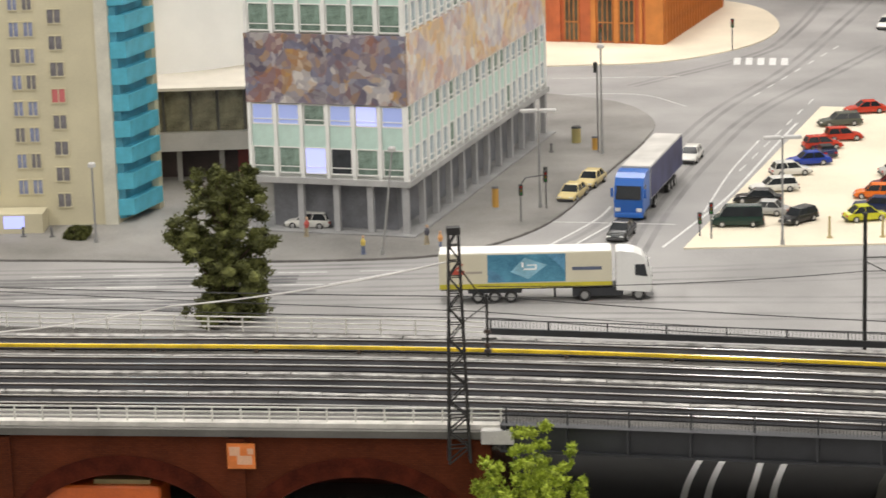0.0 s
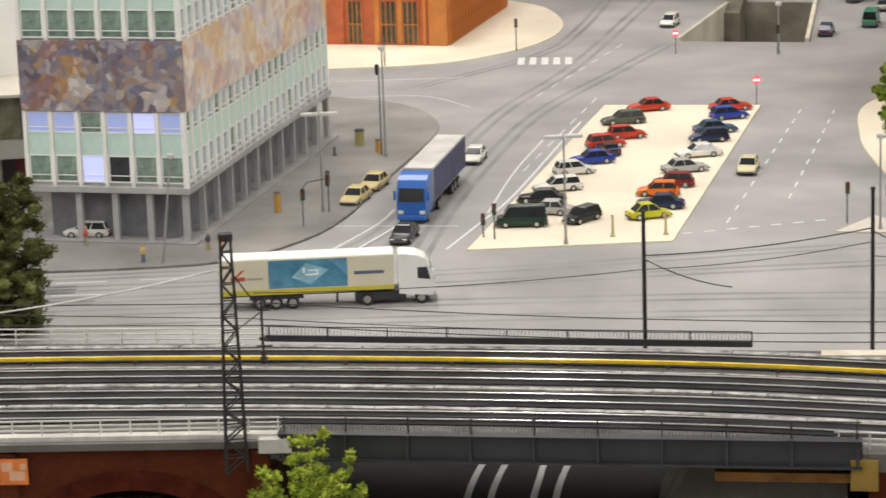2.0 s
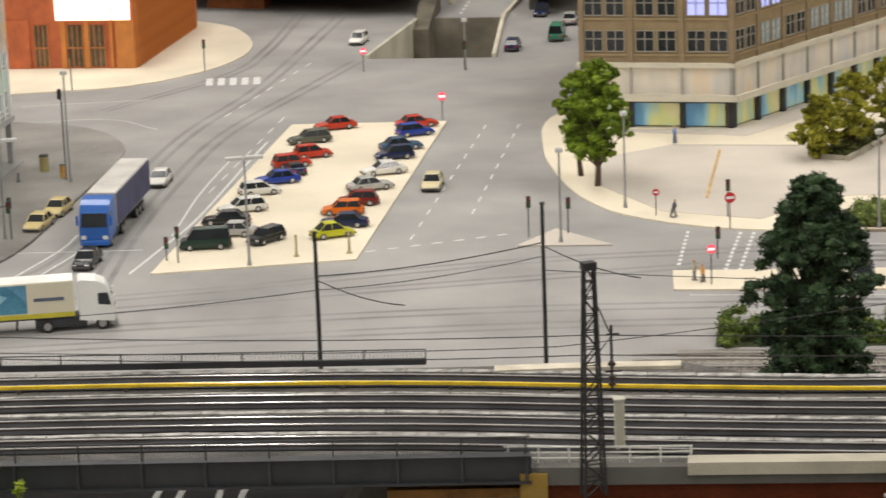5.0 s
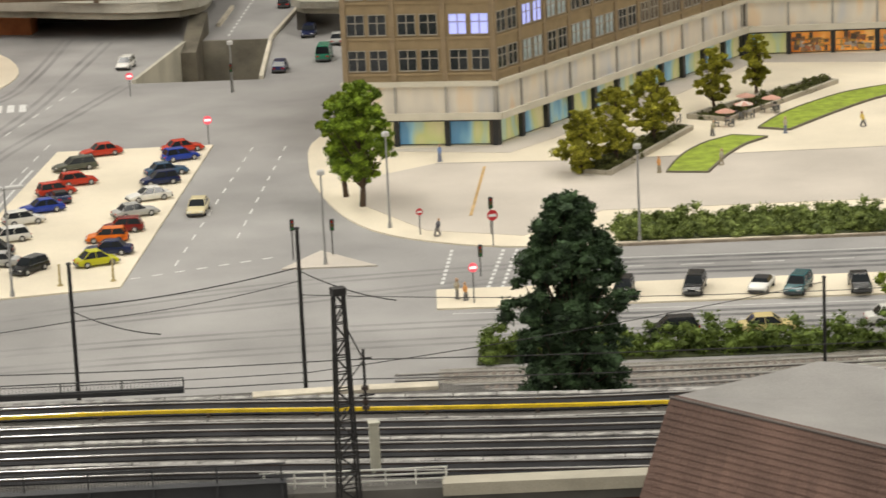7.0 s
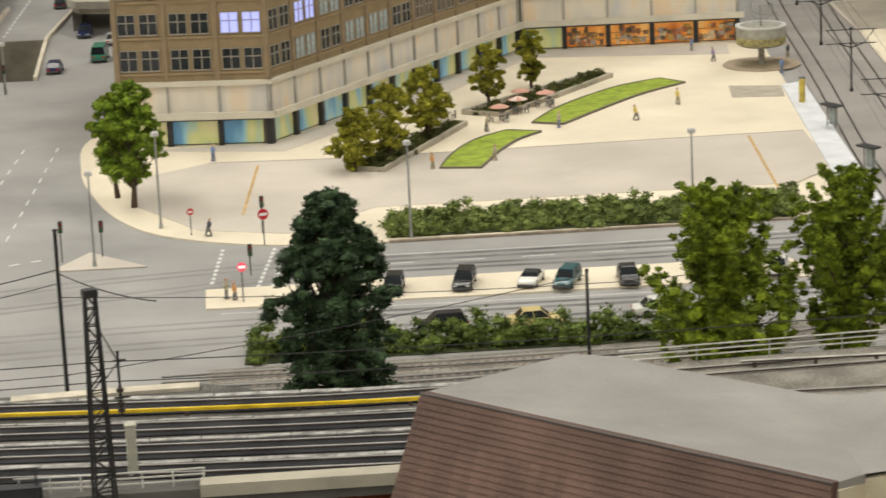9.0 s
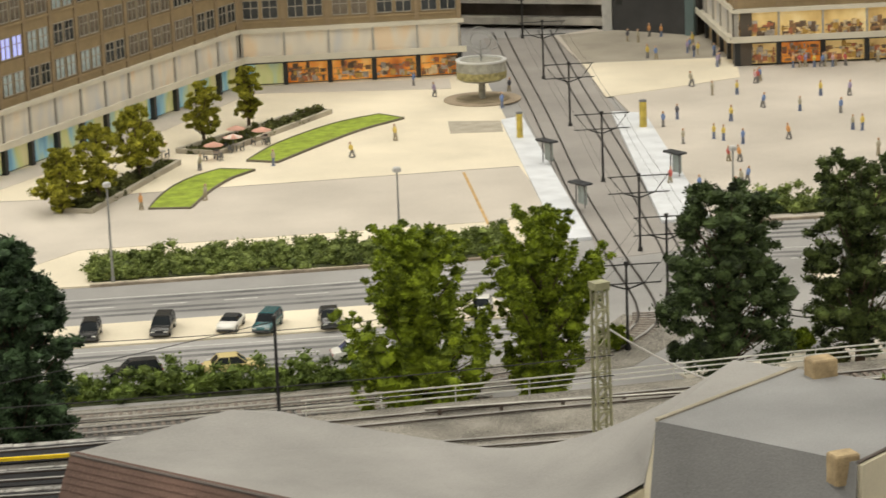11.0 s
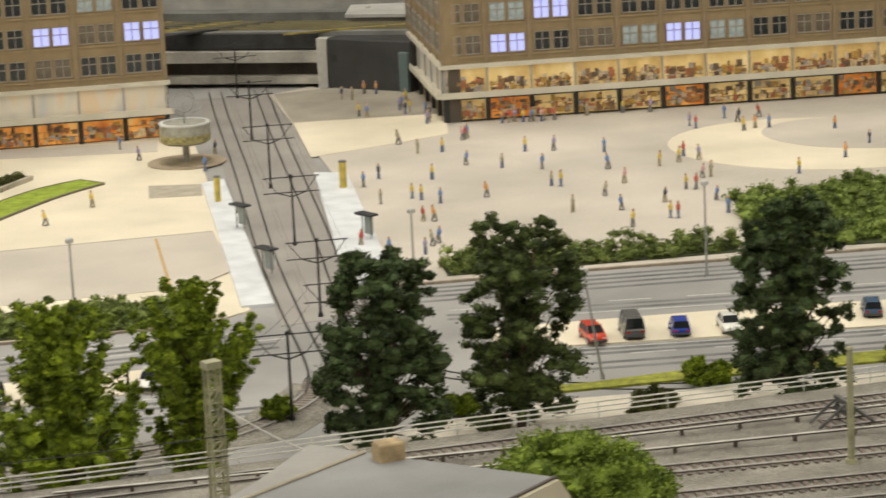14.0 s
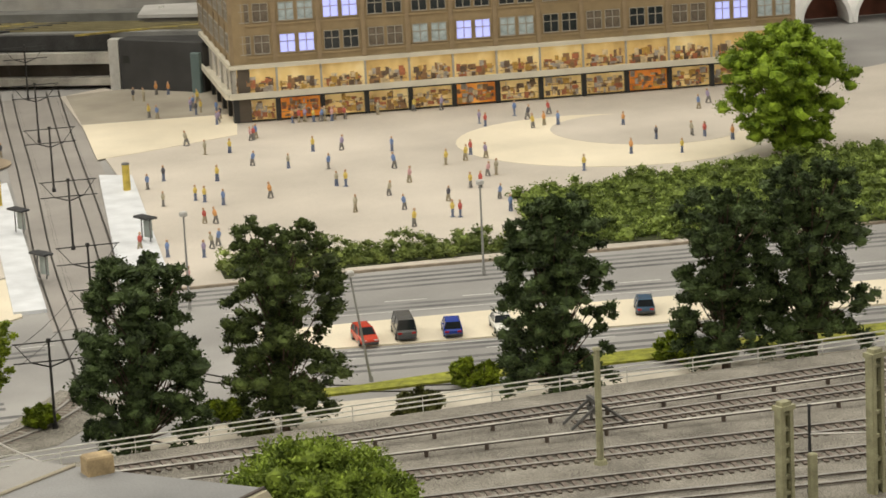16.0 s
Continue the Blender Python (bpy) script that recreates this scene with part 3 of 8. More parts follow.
def shop_glass(name, colours, power, slope=0.0):
    m = bpy.data.materials.new(name)
    m.use_nodes = True
    nt = m.node_tree
    b = nt.nodes["Principled BSDF"]
    b.inputs["Roughness"].default_value = 0.2
    co, mp, n = nt.nodes.new("ShaderNodeTexCoord"), nt.nodes.new("ShaderNodeMapping"), nt.nodes.new("ShaderNodeTexNoise")
    rnd = nt.nodes.new("ShaderNodeObjectInfo")
    mp.inputs["Scale"].default_value = (1.0, 1.0, 0.35) if power < 0.28 else (1, 1, 0.8)
    n.inputs["Scale"].default_value, n.inputs["Detail"].default_value = (45, 1) if power < 0.28 else (30, 3)
    add = nt.nodes.new("ShaderNodeVectorMath")
    nt.links.new(co.outputs["Object"], add.inputs[0])
    nt.links.new(rnd.outputs["Random"], add.inputs[1])
    nt.links.new(add.outputs[0], mp.inputs["Vector"])
    nt.links.new(mp.outputs[0], n.inputs["Vector"])
    r = nt.nodes.new("ShaderNodeValToRGB")
    el = r.color_ramp.elements
    while len(el) < len(colours):
        el.new(0.5)
    for i, c in enumerate(colours):
        el[i].position, el[i].color = 0.28 + 0.44 * i / (len(colours) - 1), (*c, 1)
    if slope:
        sep, ma = nt.nodes.new("ShaderNodeSeparateXYZ"), nt.nodes.new("ShaderNodeMath")
        ma.operation = "MULTIPLY_ADD"
        nt.links.new(co.outputs["Object"], sep.inputs[0])
        nt.links.new(sep.outputs["X"], ma.inputs[0])
        nt.links.new(n.outputs["Fac"], ma.inputs[2])
        ma.inputs[1].default_value = slope
        sub = nt.nodes.new("ShaderNodeMath")
        sub.operation = "SUBTRACT"
        nt.links.new(ma.outputs[0], sub.inputs[0])
        sub.inputs[1].default_value = slope * 0.028
        nt.links.new(sub.outputs[0], r.inputs["Fac"])
    else:
        nt.links.new(n.outputs["Fac"], r.inputs["Fac"])
    nt.links.new(r.outputs["Color"], b.inputs["Base Color"])
    nt.links.new(r.outputs["Color"], b.inputs["Emission Color"])
    b.inputs["Emission Strength"].default_value = power
    return m


shop_day = shop_glass("blue_yellow_shop_window", [(0.1, 0.25, 0.4), (0.25, 0.45, 0.52), (0.5, 0.52, 0.22), (0.6, 0.55, 0.3)], 0.25, 7.0)
shop_band = shop_glass("pale_curtained_band", [(0.5, 0.5, 0.5), (0.6, 0.55, 0.47), (0.66, 0.6, 0.5), (0.7, 0.55, 0.38)], 0.12)
shop_warm = shop_glass("warm_lit_shop", [(0.4, 0.1, 0.015), (0.62, 0.2, 0.03), (0.75, 0.32, 0.06), (0.85, 0.5, 0.16)], 0.36)
shop_gold = shop_glass("golden_lit_shop", [(0.38, 0.24, 0.09), (0.55, 0.37, 0.14), (0.66, 0.48, 0.2), (0.75, 0.6, 0.32)], 0.34)


GOODS = [mat("goods_" + k, c, 0.6, vary=0.2, size=200) for k, c in (("brown", (0.3, 0.17, 0.08)), ("red", (0.42, 0.15, 0.07)), ("cream", (0.64, 0.5, 0.3)), ("dark", (0.15, 0.1, 0.065)), ("grey", (0.4, 0.35, 0.3)), ("ochre", (0.5, 0.3, 0.07)))]


def goods(put, rng, bay, y, z0, z1, share, k, n):
    """Wares and counters that stand in one shop window."""
    b2 = BM()
    for j in range(n):
        w = rng.uniform(0.15, 0.85)
        x = rng.uniform(0.35, bay - 0.4 - w)
        zz = z0 + (z1 - z0) * share * rng.random() ** 1.4 * 0.75
        h = (z1 - z0) * rng.uniform(0.06, 0.3)
        d = rng.uniform(0.02, 0.17)
        box(b2, x, y + d, zz, x + w, y + 0.19, min(z1, zz + h), rng.randrange(6))
    for s in (0.3, 0.62):
        box(b2, 0.35, y + 0.1, z0 + (z1 - z0) * s * share, bay - 0.35, y + 0.19, z0 + (z1 - z0) * s * share + 0.06, 0)
    o = tagged(put("window_display", b2, GOODS, at=(k * bay, 0, 0)), "mixed wares in the lit shop window", kind="stuff")
    return o


def shop_face(t, p, q, bays, top, ground_m, band_m, seed, z_can=3.1, z_band=7.0, pitch=4.0, lits=()):
    """One facade over the plan line p to q, outside to its right: ground-floor shops, canopy, glazed band, cornice and storeys of windows."""
    rng = random.Random(seed)
    L = math.hypot(q[0] - p[0], q[1] - p[1])
    rz = math.degrees(math.atan2(q[1] - p[1], q[0] - p[0]))
    base = pose(p[0] * C, p[1] * C, 0, 0, 0, rz)
    bay = L / bays

    def put(name, b2, m, label="", at=(0, 0, 0), par=None):
        o = part(name, b2, m, par or t, label)
        o.matrix_basis = base @ pose(at[0] * C, at[1] * C, at[2] * C)
        return o

    def rep(o, name, at):
        k = new(name, o.data)
        k.parent = t
        k.matrix_basis = base @ pose(at[0] * C, at[1] * C, at[2] * C)
        return k

    b2 = BM()
    box(b2, 0, 0.2, z_band, L, 2.0, top)
    put("upper_wall", b2, stone_brown)
    b2 = BM()
    box(b2, 0.02, 0.7, 0, L - 0.02, 2.2, z_band)
    put("lower_wall", b2, mat("shop_inner", (0.1, 0.08, 0.06), 0.7))
    b2 = BM()
    box(b2, -0.5, -1.0, z_can, L + 0.5, 0.8, z_can + 0.28, 0)
    box(b2, -0.5, -1.0, z_can + 0.28, L + 0.5, -0.75, z_can + 0.75, 0)
    put("canopy", b2, mat("canopy_cream", (0.62, 0.58, 0.48), 0.6, vary=0.06), "cream canopy edge")
    # the shadow below the canopy, built as a black box
    b2 = BM()
    box(b2, 0.1, 0.1, z_can - 0.36, L - 0.1, 0.66, z_can - 0.01)
    put("shade_strip", b2, mat("canopy_shadow_black", (0.018, 0.019, 0.02), 0.4), "black strip standing for the canopy's shadow")
    b2 = BM()
    box(b2, -0.3, -0.35, z_band - 0.25, L + 0.3, 0.4, z_band + 0.25)
    put("cornice", b2, MATS["canopy_cream"])
    posts = mull = None
    for k in range(bays + 1):
        at = (min(max(k * bay, 0.3), L - 0.3), 0, 0)
        if posts is None:
            b2 = BM()
            box(b2, -0.3, -0.05, 0, 0.3, 0.7, z_can)
            posts = put("pillar", b2, mat("black_pillar", (0.02, 0.022, 0.024), 0.35), at=at)
            b2 = BM()
            box(b2, -0.12, -0.02, z_can + 0.3, 0.12, 0.6, z_band - 0.2)
            mull = put("mullion", b2, mat("mullion_grey", (0.42, 0.4, 0.36), 0.5), at=at)
        else:
            rep(posts, "pillar", at), rep(mull, "mullion", at)
    for k in range(bays):
        gm = ground_m[k % len(ground_m)] if isinstance(ground_m, list) else ground_m
        b2 = BM()
        box(b2, 0.3, 0.5, 0.15, bay - 0.3, 0.68, z_can - 0.35)
        put("shop_window", b2, gm, at=(k * bay, 0, 0))
        b2 = BM()
        box(b2, 0.12, 0.25, z_can + 0.35, bay - 0.12, 0.5, z_band - 0.25)
        put("band_window", b2, band_m, at=(k * bay, 0, 0))
        if gm in (shop_gold, shop_warm):
            goods(put, rng, bay, 0.3, 0.2, z_can - 0.4, 0.95, k, 42)
        if band_m == shop_gold:
            goods(put, rng, bay, 0.03, z_can + 0.36, z_band - 0.3, 0.62, k, 42)
    n_store = int((top - z_band) / pitch)
    w = min(bay * 0.82, 4.7)
    made = {}
    for s in range(n_store):
        for k in range(bays):
            on = (s, k) in lits
            r = rng.random()
            m = lit if on else (pane_pale if r < 0.18 else glass_dark if r < 0.7 else mat("brown_pane", (0.16, 0.13, 0.1), 0.25, vary=0.3, size=60))
            at = ((k + 0.5) * bay, 0.1, z_band + 1.55 + s * pitch)
            for sx in (-1, 1):
                ax = (at[0] + sx * w * 0.26, at[1], at[2])
                ww = w * 0.4
                if "frame" not in made:
                    b2 = BM()
                    casement(b2, ww, 2.2)
                    made["frame"] = put("window", b2, mat("window_bar_grey", (0.34, 0.31, 0.26), 0.5), at=ax)
                    wo = made["frame"]
                else:
                    wo = rep(made["frame"], "window", ax)
                if m.name not in made:
                    b2 = BM()
                    box(b2, -ww / 2, 0.06, 0, ww / 2, 0.16, 2.2)
                    made[m.name] = part("pane", b2, m, wo)
                else:
                    again(made[m.name], "pane", (0, 0, 0), 0, wo)
    ped = None
    for k in range(bays + 1):
        at = (min(max(k * bay, 0.25), L - 0.25), 0, 0)
        if ped is None:
            b2 = BM()
            box(b2, -0.28, 0.02, z_band + 0.25, 0.28, 0.4, top)
            ped = put("pilaster", b2, mat("stone_brown_light", (0.27, 0.2, 0.12), 0.75, vary=0.1, size=60), at=at)
        else:
            rep(ped, "pilaster", at)
    sill = None
    for s in range(n_store + 1):
        at = (0, 0, z_band + 0.95 + s * pitch)
        if sill is None:
            b2 = BM()
            box(b2, 0, 0.06, 0, L, 0.4, 0.3)
            sill = put("string_course", b2, stone_brown, at=at)
        else:
            rep(sill, "string_course", at)


def corner_house():
    t = thing("department_store", "brown stone department store with glazed shop floors", "building", (0, 0, 0.18))
    pts = [(76.5, 113.9), (92.5, 107.9), (134.3, 149.4), (161.3, 142.2)]
    bm = BM()
    prism(bm, [(77.3, 116.2), (92.9, 110.2), (134.0, 151.8), (159.8, 144.7), (166.2, 164.3), (123.2, 191.7), (84.7, 147.5)], 0, 22)
    part("core_wall", bm, stone_brown, t)
    shop_face(t, pts[0], pts[1], 3, 22.5, shop_day, shop_band, 3, lits=((1, 2), ))
    shop_face(t, pts[1], pts[2], 11, 22.5, shop_day, shop_band, 4, lits=((1, 1),))
    shop_face(t, pts[2], pts[3], 5, 22.5, [shop_day, shop_warm, shop_warm, shop_warm, shop_warm], shop_band, 6, lits=((1, 2), (1, 4)))


def market_house():
    t = thing("market_building", "long brown stone building with golden lit shops", "building", (0, 0, 0.18))
    bm = BM()
    prism(bm, [(193.9, 130.6), (260.6, 109.7), (267.1, 140.5), (203.2, 162.8)], 0, 22)
    part("core_wall", bm, stone_brown, t)
    shop_face(t, (192.9, 128.8), (262.0, 106.5), 13, 22.5, [shop_gold, shop_warm, shop_gold, shop_gold], shop_gold, 8, lits=((0, 1), (1, 2), (0, 5), (0, 11)))
    shop_face(t, (202.2, 161.0), (192.9, 128.8), 6, 22.5, shop_day, shop_band, 9)


corner_house()
market_house()


def orange_house():
    t = thing("orange_building", "orange-red panelled building with lit sign", "building", (29, 168, 0.16), -17)
    om = mat("orange_panel", (0.44, 0.11, 0.037), 0.5, vary=0.15, size=60)
    om2 = mat("orange_panel_bright", (0.52, 0.19, 0.04), 0.5, vary=0.12, size=60)
    bm = BM()
    box(bm, -30, 0.2, 0, -0.2, 32, 13)
    part("wall", bm, om, t)
    rib = None
    for i in range(22):
        at = (0, 0.6 + i * 1.4, 0)
        if rib is None:
            b2 = BM()
            box(b2, -0.3, -0.1, 0, 0.12, 0.14, 13)
            rib = part("rib", b2, om2, t)
            rib.matrix_basis = pose(0, at[1] * C, 0)
        else:
            again(rib, "rib", at, 0, t)
    for x0, x1, m in ((-2.6, -0.2, om2), (-3.4, -3.0, om2), (-6.8, -6.2, om2), (-9.9, -9.2, om2), (-30, -14, om)):
        b2 = BM()
        box(b2, x0, -0.1, 0, x1, 0.3, 6.2)
        part("panel", b2, m, t)
    for x0, x1 in ((-6.1, -4.1), (-9.0, -7.0), (-13.4, -11.6)):
        b2 = BM()
        box(b2, x0, 0.05, 0.3, x1, 0.25, 5.6, 0)
        for k in range(4):
            box(b2, x0 + (x1 - x0) * k / 3 - 0.06, -0.03, 0.2, x0 + (x1 - x0) * k / 3 + 0.06, 0.22, 5.6, 1)
        box(b2, x0, -0.03, 2.6, x1, 0.22, 2.75, 1)
        part("window", b2, [mat("olive_glass_dark", (0.06, 0.055, 0.035), 0.2, vary=0.4, size=60), om2], t)
    for x0, x1 in ((-10.3, -3.2), (-2.9, -0.6)):
        b2 = BM()
        rbox(b2, x0, -0.5, 6.3, x1, 0.1, 9.2, 0.08)
        part("lit_sign", b2, glow("white_sign_light", (1.0, 0.93, 0.75), 1.6), t, "glowing white sign board")


orange_house()

# ---- railway viaduct ----
DZ = 7.7
LEFT_MAIN = [(-120, 13), (-60, 6.2), (-25, 2.9), (7, -0.2), (38, -6), (58, -12), (72.5, -16.2)]
MAIN = smooth_line(LEFT_MAIN + [(88.5, -19.9)], 3)
BACK = [(-120, 24), (-60, 14.5), (-26, 9.6), (6, 5), (44, -2.4), (62.0, -5.5), (67.0, -10.4), (82.1, -13.0), (109.8, -17.1), (125.2, -19.2), (177.0, -27.3), (252.4, -39.9)]
FRONT = [(-120, -3), (-60, -12), (-21.3, -16.9), (11.3, -19.6), (48, -26.3), (58, -28.2), (74.7, -31.9), (108.1, -44.1), (130.0, -61.6), (163.5, -75.6), (253.9, -93.5)]
bm = BM()
prism(bm, BACK + FRONT[::-1], DZ - 0.9, DZ)
tagged(part("viaduct_deck", bm, gravel), "grey ballasted deck of the railway viaduct", "railway", kind="structure")
bm = BM()
prism(bm, [p for p in BACK if p[0] > 80] + [p for p in FRONT if p[0] > 100][::-1], DZ, DZ + 0.012)
tagged(part("ballast_field", bm, mat("pale_brown_ballast", (0.255, 0.238, 0.207), 0.95, vary=0.5, size=30, bump=1.0, grain=1100, fine=1.0, spec=0.15)), "pale brown ballast between the tracks", "ballast", kind="structure")
bm = BM()
for ln in (BACK[:4] + [(11.5, 3.9)], [(47.5, -3.0)] + BACK[5:]):
    ribbon(bm, [(x, y - 0.9) for x, y in ln], 0.8, 0, DZ - 0.9)
tagged(part("viaduct_back_wall", bm, concrete), "concrete wall behind the railway", "wall", kind="structure")


SLEEPER = []


def lay_sleepers(line, t, limit):
    """Single sleepers up to a place along x, the rest joined."""
    b2 = BM()
    for x, y, a in along(line, 0.72):
        u = Vector((math.cos(math.radians(a)), math.sin(math.radians(a)), 0))
        v = Vector((-u.y, u.x, 0))
        if x < limit:
            if not SLEEPER:
                b3 = BM()
                box(b3, -0.14, -1.35, 0.0, 0.14, 1.35, 0.125)
                SLEEPER.append(part("sleeper", b3, sleeper_m, t))
                SLEEPER[0].matrix_basis = pose(x * C, y * C, DZ * C, 0, 0, a)
            else:
                again(SLEEPER[0], "sleeper", (x, y, DZ), a, t)
            continue
        c = Vector((x, y, DZ))
        hexa(b2, [c + u * i * 0.14 + v * j * 1.35 + Vector((0, 0, k)) for k in (0.0, 0.125) for i, j in ((-1, -1), (1, -1), (1, 1), (-1, 1))])
    part("far_sleeper_row", b2, sleeper_m, t, kind="stuff")


def track(line, bed=None, sleepers=False, label="railway track with polished rails"):
    t = thing("railway_track", label, "track", group="railway tracks")
    if bed:
        b2 = BM()
        ribbon(b2, [p for p in line if p[0] < 90], bed + 0.5, DZ + 0.005, DZ + 0.1)
        part("track_bed", b2, mat("dark_track_bed", (0.03, 0.03, 0.032), 0.9, vary=0.3, size=30, bump=0.5, spec=0.12), t)
    if sleepers:
        lay_sleepers(line, t, 180)
    for d in (-0.83, 0.83):
        b2 = BM()
        ln = offset(line, d)
        ribbon(b2, ln, 0.15, DZ + 0.09, DZ + 0.2, 0)
        ribbon(b2, ln, 0.19, DZ + 0.2, DZ + 0.25, 1)
        part("rail", b2, [rail_rust, rail_top], t)
    return t


TRACKS = []
TRACKS.append(track(smooth_line([(x, y + 1.9) for x, y in LEFT_MAIN] + [(97.5, -18.4), (132.4, -24.2), (174.4, -31.5), (247.0, -44.9)], 3), 2.9, False))
TRACKS.append(track(smooth_line([(x, y - 3.1) for x, y in LEFT_MAIN] + [(102.8, -26.7), (132.5, -34.2), (165.7, -43.4), (247.5, -66.2)], 3), 2.9, False))
TRACKS.append(track(smooth_line([(x, y - 8.2) for x, y in LEFT_MAIN] + [(102.7, -32.4), (134.1, -40.7), (162.9, -48.4), (247.7, -71.5)], 3), 2.9, False))
TRACKS.append(track(smooth_line([(x, y - 12.6) for x, y in LEFT_MAIN] + [(102.6, -37.0), (141.3, -47.2), (159.6, -52.8), (247.9, -79.1)], 3), 2.6, False))
TRACKS.append(track(smooth_line([(148.7, -31.6), (171.4, -35.9), (247.2, -51.3)], 3), None, True))
for ln, tr in zip(([(117.4, -21.8), (132.4, -24.2), (174.4, -31.5), (247.0, -44.9)], [(119.5, -31.1), (132.5, -34.2), (165.7, -43.4), (247.5, -66.2)], [(121.6, -37.7), (134.1, -40.7), (162.9, -48.4), (247.7, -71.5)]), TRACKS):
    lay_sleepers(smooth_line(ln, 3), tr, 168)

# yellow cover of the conductor rail, pale cable ducts, bare conductor rails
b2 = BM()
ribbon(b2, MAIN, 0.26, DZ + 0.3, DZ + 0.52)
yl = part("conductor_rail_cover", b2, mat("yellow_cover", (0.8, 0.56, 0.03), 0.16, vary=0.16, size=60))
tagged(yl, "long yellow cover of the conductor rail", "rail cover")
brk = None
for x, y, a in along(MAIN, 7.5, 2):
    if brk is None:
        b2 = BM()
        box(b2, -0.12, -0.25, DZ, 0.12, 0.14, DZ + 0.28)
        brk = part("bracket", b2, rail_rust, yl)
        brk.matrix_basis = pose(x * C, y * C, 0, 0, 0, a)
    else:
        again(brk, "bracket", (x, y, 0), a, yl)
rg = random.Random(11)
for d, w in ((-1.35, 0.3), (-5.7, 0.55), (-10.4, 0.55), (4.0, 0.7)):
    ln = [(x, y + rg.uniform(-0.12, 0.12)) for x, y in offset(MAIN, d)]
    duct = thing("cable_duct", "pale cable duct strip between the tracks", "cable duct")
    for p, q in zip(ln, ln[1:]):
        b2 = BM()
        ribbon(b2, [p, Vector(p).lerp(Vector(q), 0.97)], w, DZ, DZ + 0.13 + rg.uniform(-0.015, 0.015))
        part("duct_cover", b2, mat("duct_pale", (0.34, 0.33, 0.31), 0.85, vary=0.4, size=90, bump=0.7), duct)
for ln in ([(119.6, -27.1), (131.4, -30.0), (168.6, -39.3), (247.4, -58.7)], [(97.5, -17.8), (132.3, -26.6), (174.8, -34.5)]):
    b2 = BM()
    ribbon(b2, smooth_line(ln, 4), 0.14, DZ + 0.37, DZ + 0.47)
    ribbon(b2, smooth_line(ln, 4), 0.24, DZ + 0.47, DZ + 0.52, 1)
    cr = tagged(part("conductor_rail", b2, [rail_rust, mat("cover_pale", (0.5, 0.48, 0.44), 0.7, vary=0.2, size=80)]), "brown conductor rail with pale cover on small brackets", "rail")
    brk = None
    for x, y, a in along(smooth_line(ln, 4), 4.2, 1):
        b2 = BM() if brk is None else None
        if brk is None:
            box(b2, -0.12, -0.12, DZ, 0.12, 0.12, DZ + 0.4)
            brk = part("bracket", b2, rail_rust, cr)
            brk.matrix_basis = pose(x * C, y * C, 0, 0, 0, a)
        else:
            again(brk, "bracket", (x, y, 0), a, cr)
# concrete kerb walk at the back edge
b2 = BM()
ribbon(b2, smooth_line([(49, -4.6), (56, -5.5), (61.8, -6.6)], 3), 1.3, DZ, DZ + 0.25)
tagged(part("walkway", b2, mat("walkway_pale", (0.55, 0.5, 0.4), 0.85, vary=0.15, size=50)), "pale walkway strip beside the rails", "walkway", kind="structure")

# brick front with arches
WA, WB = Vector((-21.3, -16.9)), Vector((11.3, -19.6))
wd = (WB - WA).normalized()
wrz = math.degrees(math.atan2(wd.y, wd.x))
viaduct = thing("brick_viaduct", "red brick viaduct front with two wide arches", "viaduct", (WB.x, WB.y, 0), wrz)


def arch_pts(cx, half, top, z0, n=16):
    return [(cx + half * math.cos(math.pi * (1 - i / n)), z0 + (top - z0) * math.sin(math.pi * i / n)) for i in range(n + 1)]


def upright(bm, pts, y0, y1, mi=0):
    """A plate standing in the x-z plane."""
    a, b = [bm.verts.new((x, y0, z)) for x, z in pts], [bm.verts.new((x, y1, z)) for x, z in pts]
    n = len(pts)
    bm.faces.new(a).material_index = mi
    bm.faces.new(b[::-1]).material_index = mi
    for i in range(n):
        bm.faces.new((a[i], b[i], b[(i + 1) % n], a[(i + 1) % n])).material_index = mi


outline = [(-70, 0), (-70, DZ - 0.02), (0, DZ - 0.02), (0, 0)]
for cx in (-8.9, -24.6, -40.3, -56.0):
    outline += [(x, z) for x, z in arch_pts(cx, 6.9, 4.9, 0.0)][::-1]
bm = BM()
upright(bm, outline, -0.06, 2.2)
part("wall", bm, brick_m, viaduct)
for cx in (-8.9, -24.6, -40.3, -56.0):
    bm = BM()
    o, i = arch_pts(cx, 8.1, 6.2, 0, 24), arch_pts(cx, 6.9, 4.9, 0, 24)
    for a, b, c, d in zip(o, o[1:], i[1:], i):
        hexa(bm, [(a[0], -0.18, a[1]), (b[0], -0.18, b[1]), (b[0], 0.02, b[1]), (a[0], 0.02, a[1]), (d[0], -0.18, d[1]), (c[0], -0.18, c[1]), (c[0], 0.02, c[1]), (d[0], 0.02, d[1])])
    bmesh.ops.remove_doubles(bm, verts=bm.verts, dist=0.001)
    part("arch_ring", bm, mat("dark_brick", (0.065, 0.012, 0.005), 0.85, vary=0.3, size=80, spec=0.12), viaduct, "darker brick arch ring")
for x in (-0.6, -16.8, -32.5, -48.2):
    bm = BM()
    box(bm, x - 0.55, -0.3, 0, x + 0.55, 0.05, DZ - 0.2)
    part("pier", bm, brick_m, viaduct)
bm = BM()
box(bm, -70, 13, 0, 0, 13.4, DZ - 0.95)
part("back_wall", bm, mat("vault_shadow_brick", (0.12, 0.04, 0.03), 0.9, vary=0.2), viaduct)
bm = BM()
box(bm, -0.4, 2.2, 0, 0, 13, DZ - 0.95)
part("end_wall", bm, brick_m, viaduct)
bm = BM()
